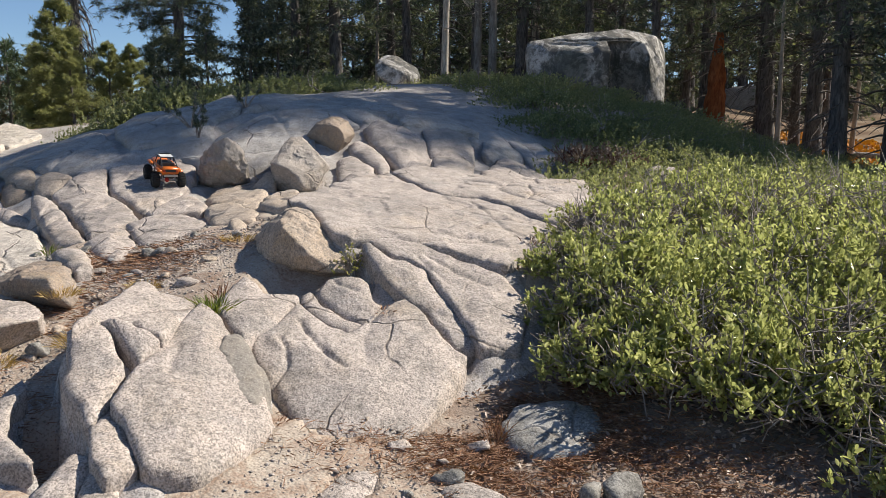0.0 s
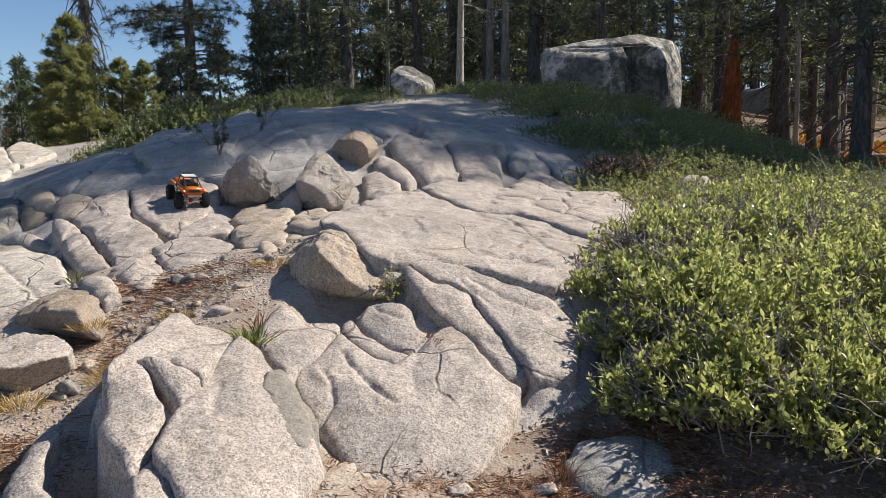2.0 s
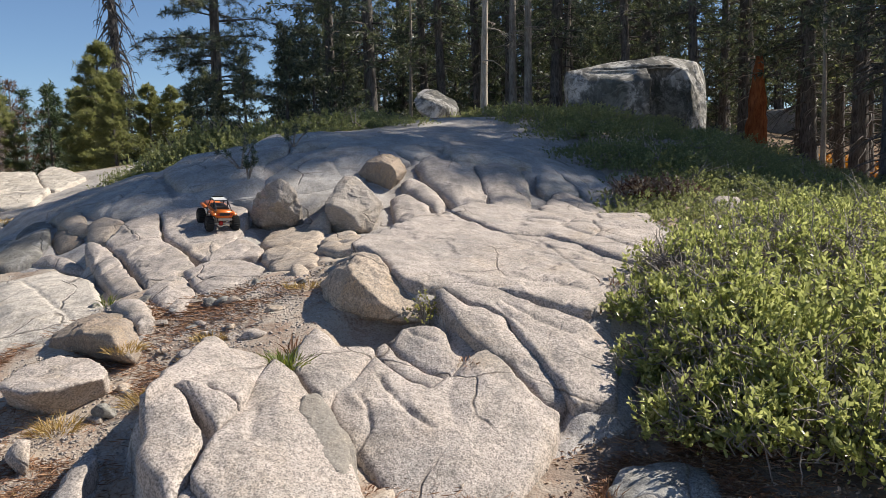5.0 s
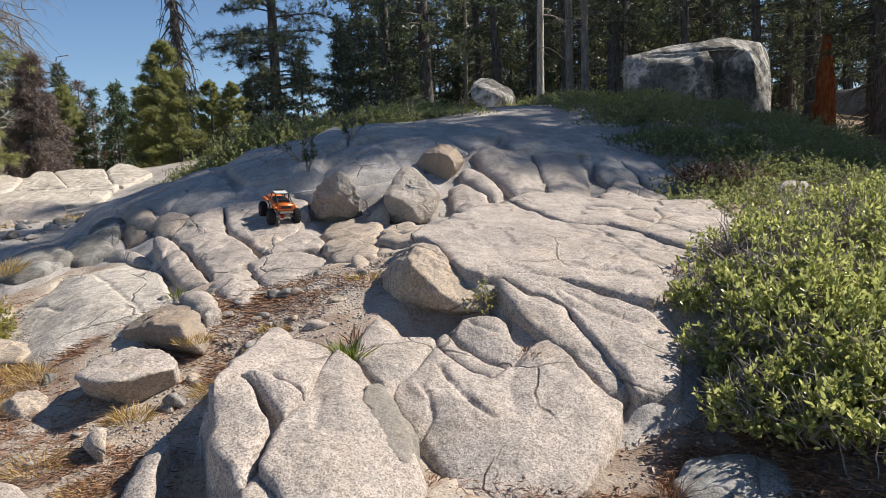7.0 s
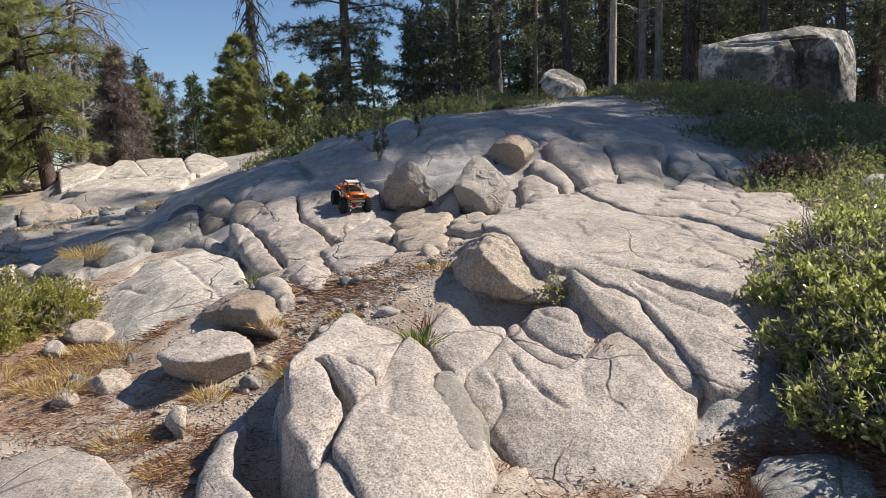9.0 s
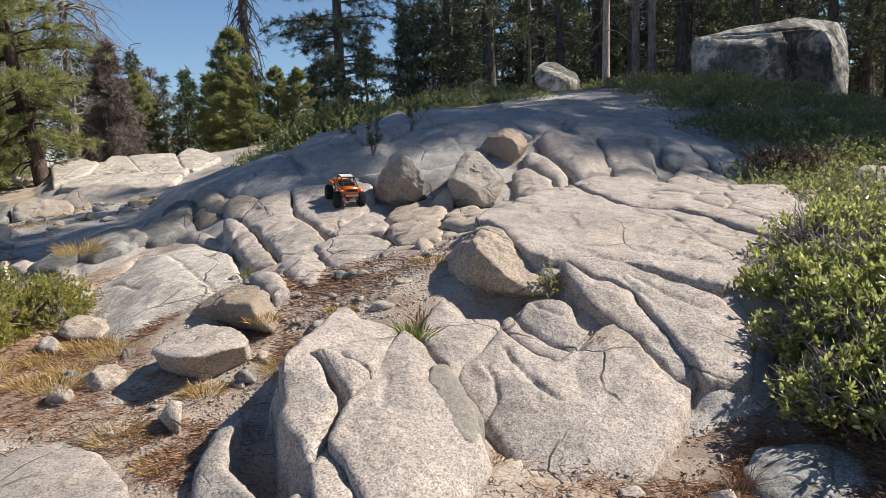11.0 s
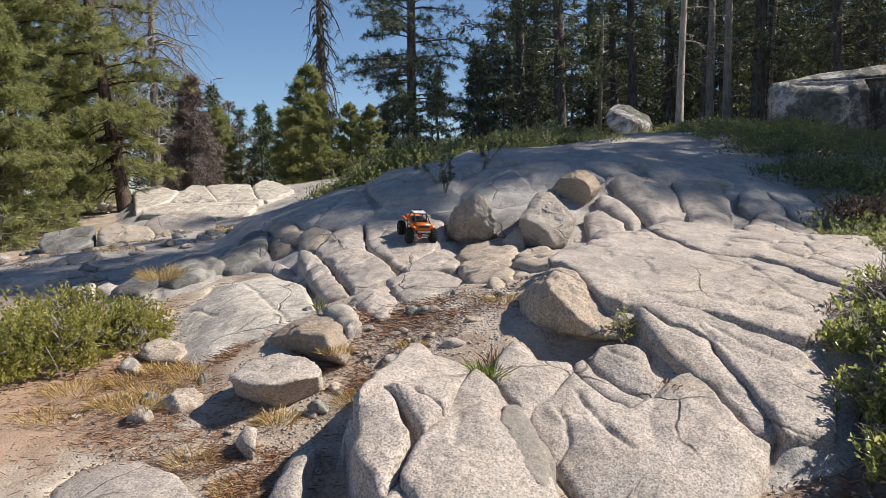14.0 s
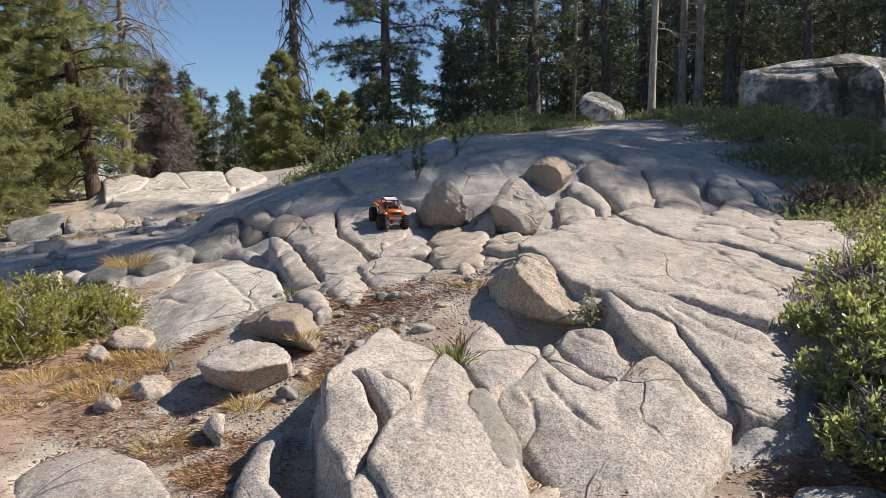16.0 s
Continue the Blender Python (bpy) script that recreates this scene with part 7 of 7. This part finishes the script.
def needle_litter(name, patches, count, length, mat, label, lift=0.004):
    xs, ys = [], []
    for px, py, sx_, sy_ in patches:
        xs.append(px + rng.normal(0, 0.6, count) * sx_)
        ys.append(py + rng.normal(0, 0.6, count) * sy_)
    xs, ys = np.concatenate(xs), np.concatenate(ys)
    p = np.stack([xs, ys, 0 * xs], 1)
    keep = fbm(p, 0.35, 3, 8) > -0.12
    p, xs, ys = p[keep], xs[keep], ys[keep]
    p[:, 2] = land(xs, ys) + 0.030 * fbm(p, 0.6, 3, 1) + 0.014 * fbm(p * np.array([1, 1, 0]), 0.11, 3, 2) + lift
    a = rng.uniform(0, 2 * np.pi, len(p))
    w = unit(np.stack([np.cos(a), np.sin(a), rng.uniform(-0.05, 0.35, len(p))], 1))
    sp = Soup()
    sp.quads(blades(p, w, length * rng.uniform(0.5, 1.2, len(p)), np.full(len(p), 0.0022)))
    return tagged(sp.build(name, mat, smooth=False), label, "litter", kind="stuff")


needle_litter("pine_needles", ((-1.75, 4.75, 0.5, 0.25), (-2.5, 4.5, 0.5, 0.25), (-1.75, 3.95, 0.2, 0.3), (-3.3, 3.9, 0.7, 0.4), (-2.1, 3.3, 0.3, 0.3), (0.2, 2.95, 0.6, 0.25), (0.55, 3.4, 0.3, 0.3), (0.7, 3.5, 0.3, 0.5), (0.65, 3.15, 0.35, 0.4), (1.0, 2.7, 0.7, 0.3),
                               (0.4, 3.15, 0.25, 0.3), (0.3, 2.9, 0.35, 0.25), (0.45, 3.3, 0.2, 0.35), (0.6, 3.3, 0.35, 0.45), (0.62, 3.35, 0.3, 0.5), (0.8, 3.0, 0.4, 0.3), (-2.7, 3.5, 0.5, 0.4), (-3.0, 4.5, 0.5, 0.3), (-2.3, 4.2, 0.3, 0.3), (-3.6, 4.4, 0.5, 0.4), (-2.0, 4.9, 0.6, 0.2), (-1.9, 3.0, 0.3, 0.2), (-4.2, 5.6, 0.6, 0.4), (-6.5, 7.5, 1.5, 1.0), (-8.5, 9.0, 1.5, 1.0)), 1900, 0.07, RUST_NEEDLE, "fallen rust-brown pine needles on the ground")

# ---------------------------------------------------------------- wood and litter farther off
def log_thing(name, pts, r, mat, label):
    pts = np.array(pts, float)
    e = thing(name, *pts[0], label, "log")
    sp = Soup()
    t_ = np.linspace(0, 1, 12)
    idx = t_ * (len(pts) - 1)
    line = np.stack([np.interp(idx, np.arange(len(pts)), pts[:, k_]) for k_ in range(3)], 1) - pts[0]
    line += 0.25 * r * np.stack([fbm(line + 3, 0.7, 2, 1), fbm(line + 9, 0.7, 2, 2), fbm(line + 5, 0.7, 2, 3)], 1)
    sp.tube(line, r * np.linspace(1.0, 0.55, 12), 9)
    for i in range(4):
        q = line[rng.integers(3, 11)]
        sp.tube([q, q + rng.normal(0, 2.5 * r, 3)], [0.3 * r, 0.1 * r], 5)
    sp.build("wood", mat, e)
    return e


lz = land_at(-12.4, 14.9)
log_thing("dead_sapling", [(-12.0, 14.6, lz + 0.05), (-12.7, 14.6, lz + 0.35), (-13.3, 14.7, lz + 1.3), (-13.6, 14.8, lz + 2.2)], 0.09, BARK_PALE, "bleached bent dead stem leaning among the pines")
log_thing("bleached_root", [(-5.35, 5.95, land_at(-5.35, 5.95) + 0.03), (-5.05, 5.8, 0.42), (-4.95, 5.65, 0.2), (-4.9, 5.5, 0.10)], 0.05, BARK_PALE, "bleached arched piece of dead wood on stones")
log_thing("fallen_log", [(13.2, 29.0, land_at(13.2, 29) + 0.15), (15.2, 28.6, land_at(15.2, 28.6) + 0.2), (17.5, 28.6, land_at(17.5, 28.6) + 0.15)], 0.14, BARK_GREY, "grey fallen log on the forest floor")
log_thing("fallen_log", [(7.3, 20.0, land_at(7.3, 20) + 0.1), (8.9, 18.2, land_at(8.9, 18.2) + 0.1), (10.6, 17.4, land_at(10.6, 17.4) + 0.1)], 0.12, BARK_GREY, "weathered grey log lying along the shrub edge")

# the decayed orange trunk
e = thing("tree_stump", 8.36, 25.5, land_at(8.36, 25.5), "standing broken trunk of rusty orange decayed wood", "tree stump")
n_a, n_z = 28, 40
A_, Z_ = np.meshgrid(np.linspace(0, 2 * np.pi, n_a, endpoint=False), np.linspace(0, 1, n_z))
base_r = 0.34 * (1 - 0.36 * Z_ - 0.36 * Z_**5)
pp = np.stack([np.cos(A_) * base_r, np.sin(A_) * base_r, Z_ * (3.4 + 0.07 * np.sin(A_ * 2 + 1)) - 0.2], -1).reshape(-1, 3)
bulk = 1 + 0.42 * fbm(pp * np.array([1, 1, 0.45]), 0.24, 4, 3)
pp[:, :2] *= bulk[:, None]
pp[:, 0] += 0.10 * pp[:, 2] / 3 
i = (np.arange(n_z - 1)[:, None] * n_a + np.arange(n_a)[None]).ravel()
j = (np.arange(n_z - 1)[:, None] * n_a + (np.arange(n_a)[None] + 1) % n_a).ravel()
fc = [tuple(f) for f in np.stack([i, j, j + n_a, i + n_a], 1).tolist()] + [tuple(range((n_z - 1) * n_a, n_z * n_a))]
mesh_ob("wood", pp, fc, BARK_RUST, e)

# orange litter on the forest floor at the wood's edge
xs = rng.uniform(11.5, 24, 9000)
ys = rng.uniform(25.0, 36.5, 9000)
p = np.stack([xs, ys, 0 * xs], 1)
keep = fbm(p, 2.5, 3, 2) > -0.1
p = p[keep]
p[:, 2] = land(p[:, 0], p[:, 1]) + 0.25 * fbm(p, 6.0, 3, 3) * np.clip((p[:, 1] - 22) / 10, 0, 1) + 0.10
w = unit(rng.normal(0, 1, p.shape) * np.array([1, 1, 0.6]) + np.array([0, 0, 0.3]))
ln = rng.uniform(0.10, 0.28, len(p))
leaf_mesh("orange_bracken", leaves(p, w, ln, ln * 0.4), LITTER, None)
tagged(bpy.data.objects["orange_bracken"], "bright orange dried bracken on the forest floor", "plants", kind="stuff")

# the leaf litter in the shade of the thicket
xs = np.concatenate([rng.normal(1.1, 0.5, 2600), rng.normal(0.62, 0.25, 1800)])
ys = np.concatenate([rng.normal(2.85, 0.28, 2600), rng.normal(3.4, 0.4, 1800)])
p = np.stack([xs, ys, 0 * xs], 1)
p[:, 2] = land(xs, ys) + 0.030 * fbm(p, 0.6, 3, 1) + 0.014 * fbm(p, 0.11, 3, 2) + 0.006
w = unit(rng.normal(0, 1, p.shape) * np.array([1, 1, 0.3]) + np.array([0, 0, 0.1]))
ln = rng.uniform(0.012, 0.03, len(p))
leaf_mesh("leaf_litter", leaves(p, w, ln, ln * 0.25), DEAD_LEAF, None)
tagged(bpy.data.objects["leaf_litter"], "dead grey-brown leaves fallen under the shrubs", "litter", kind="stuff")
bx_ = np.array([17.99, 50.0])
boulder([(bx_[0] + a_, bx_[1] + b_, land_at(17.99, 50) + c_) for a_, b_, c_ in ((-1.6, -1, -0.3), (1.5, -1.1, -0.3), (1.7, 1, -0.3), (-1.5, 1, -0.3), (-1.2, -0.7, 1.2), (0.9, -0.8, 1.5), (1.3, 0.8, 1.2), (-1.0, 0.8, 1.3))], "grey granite boulder deep in the wood", mat=GRANITE_GREY, sharp=12, level=4)
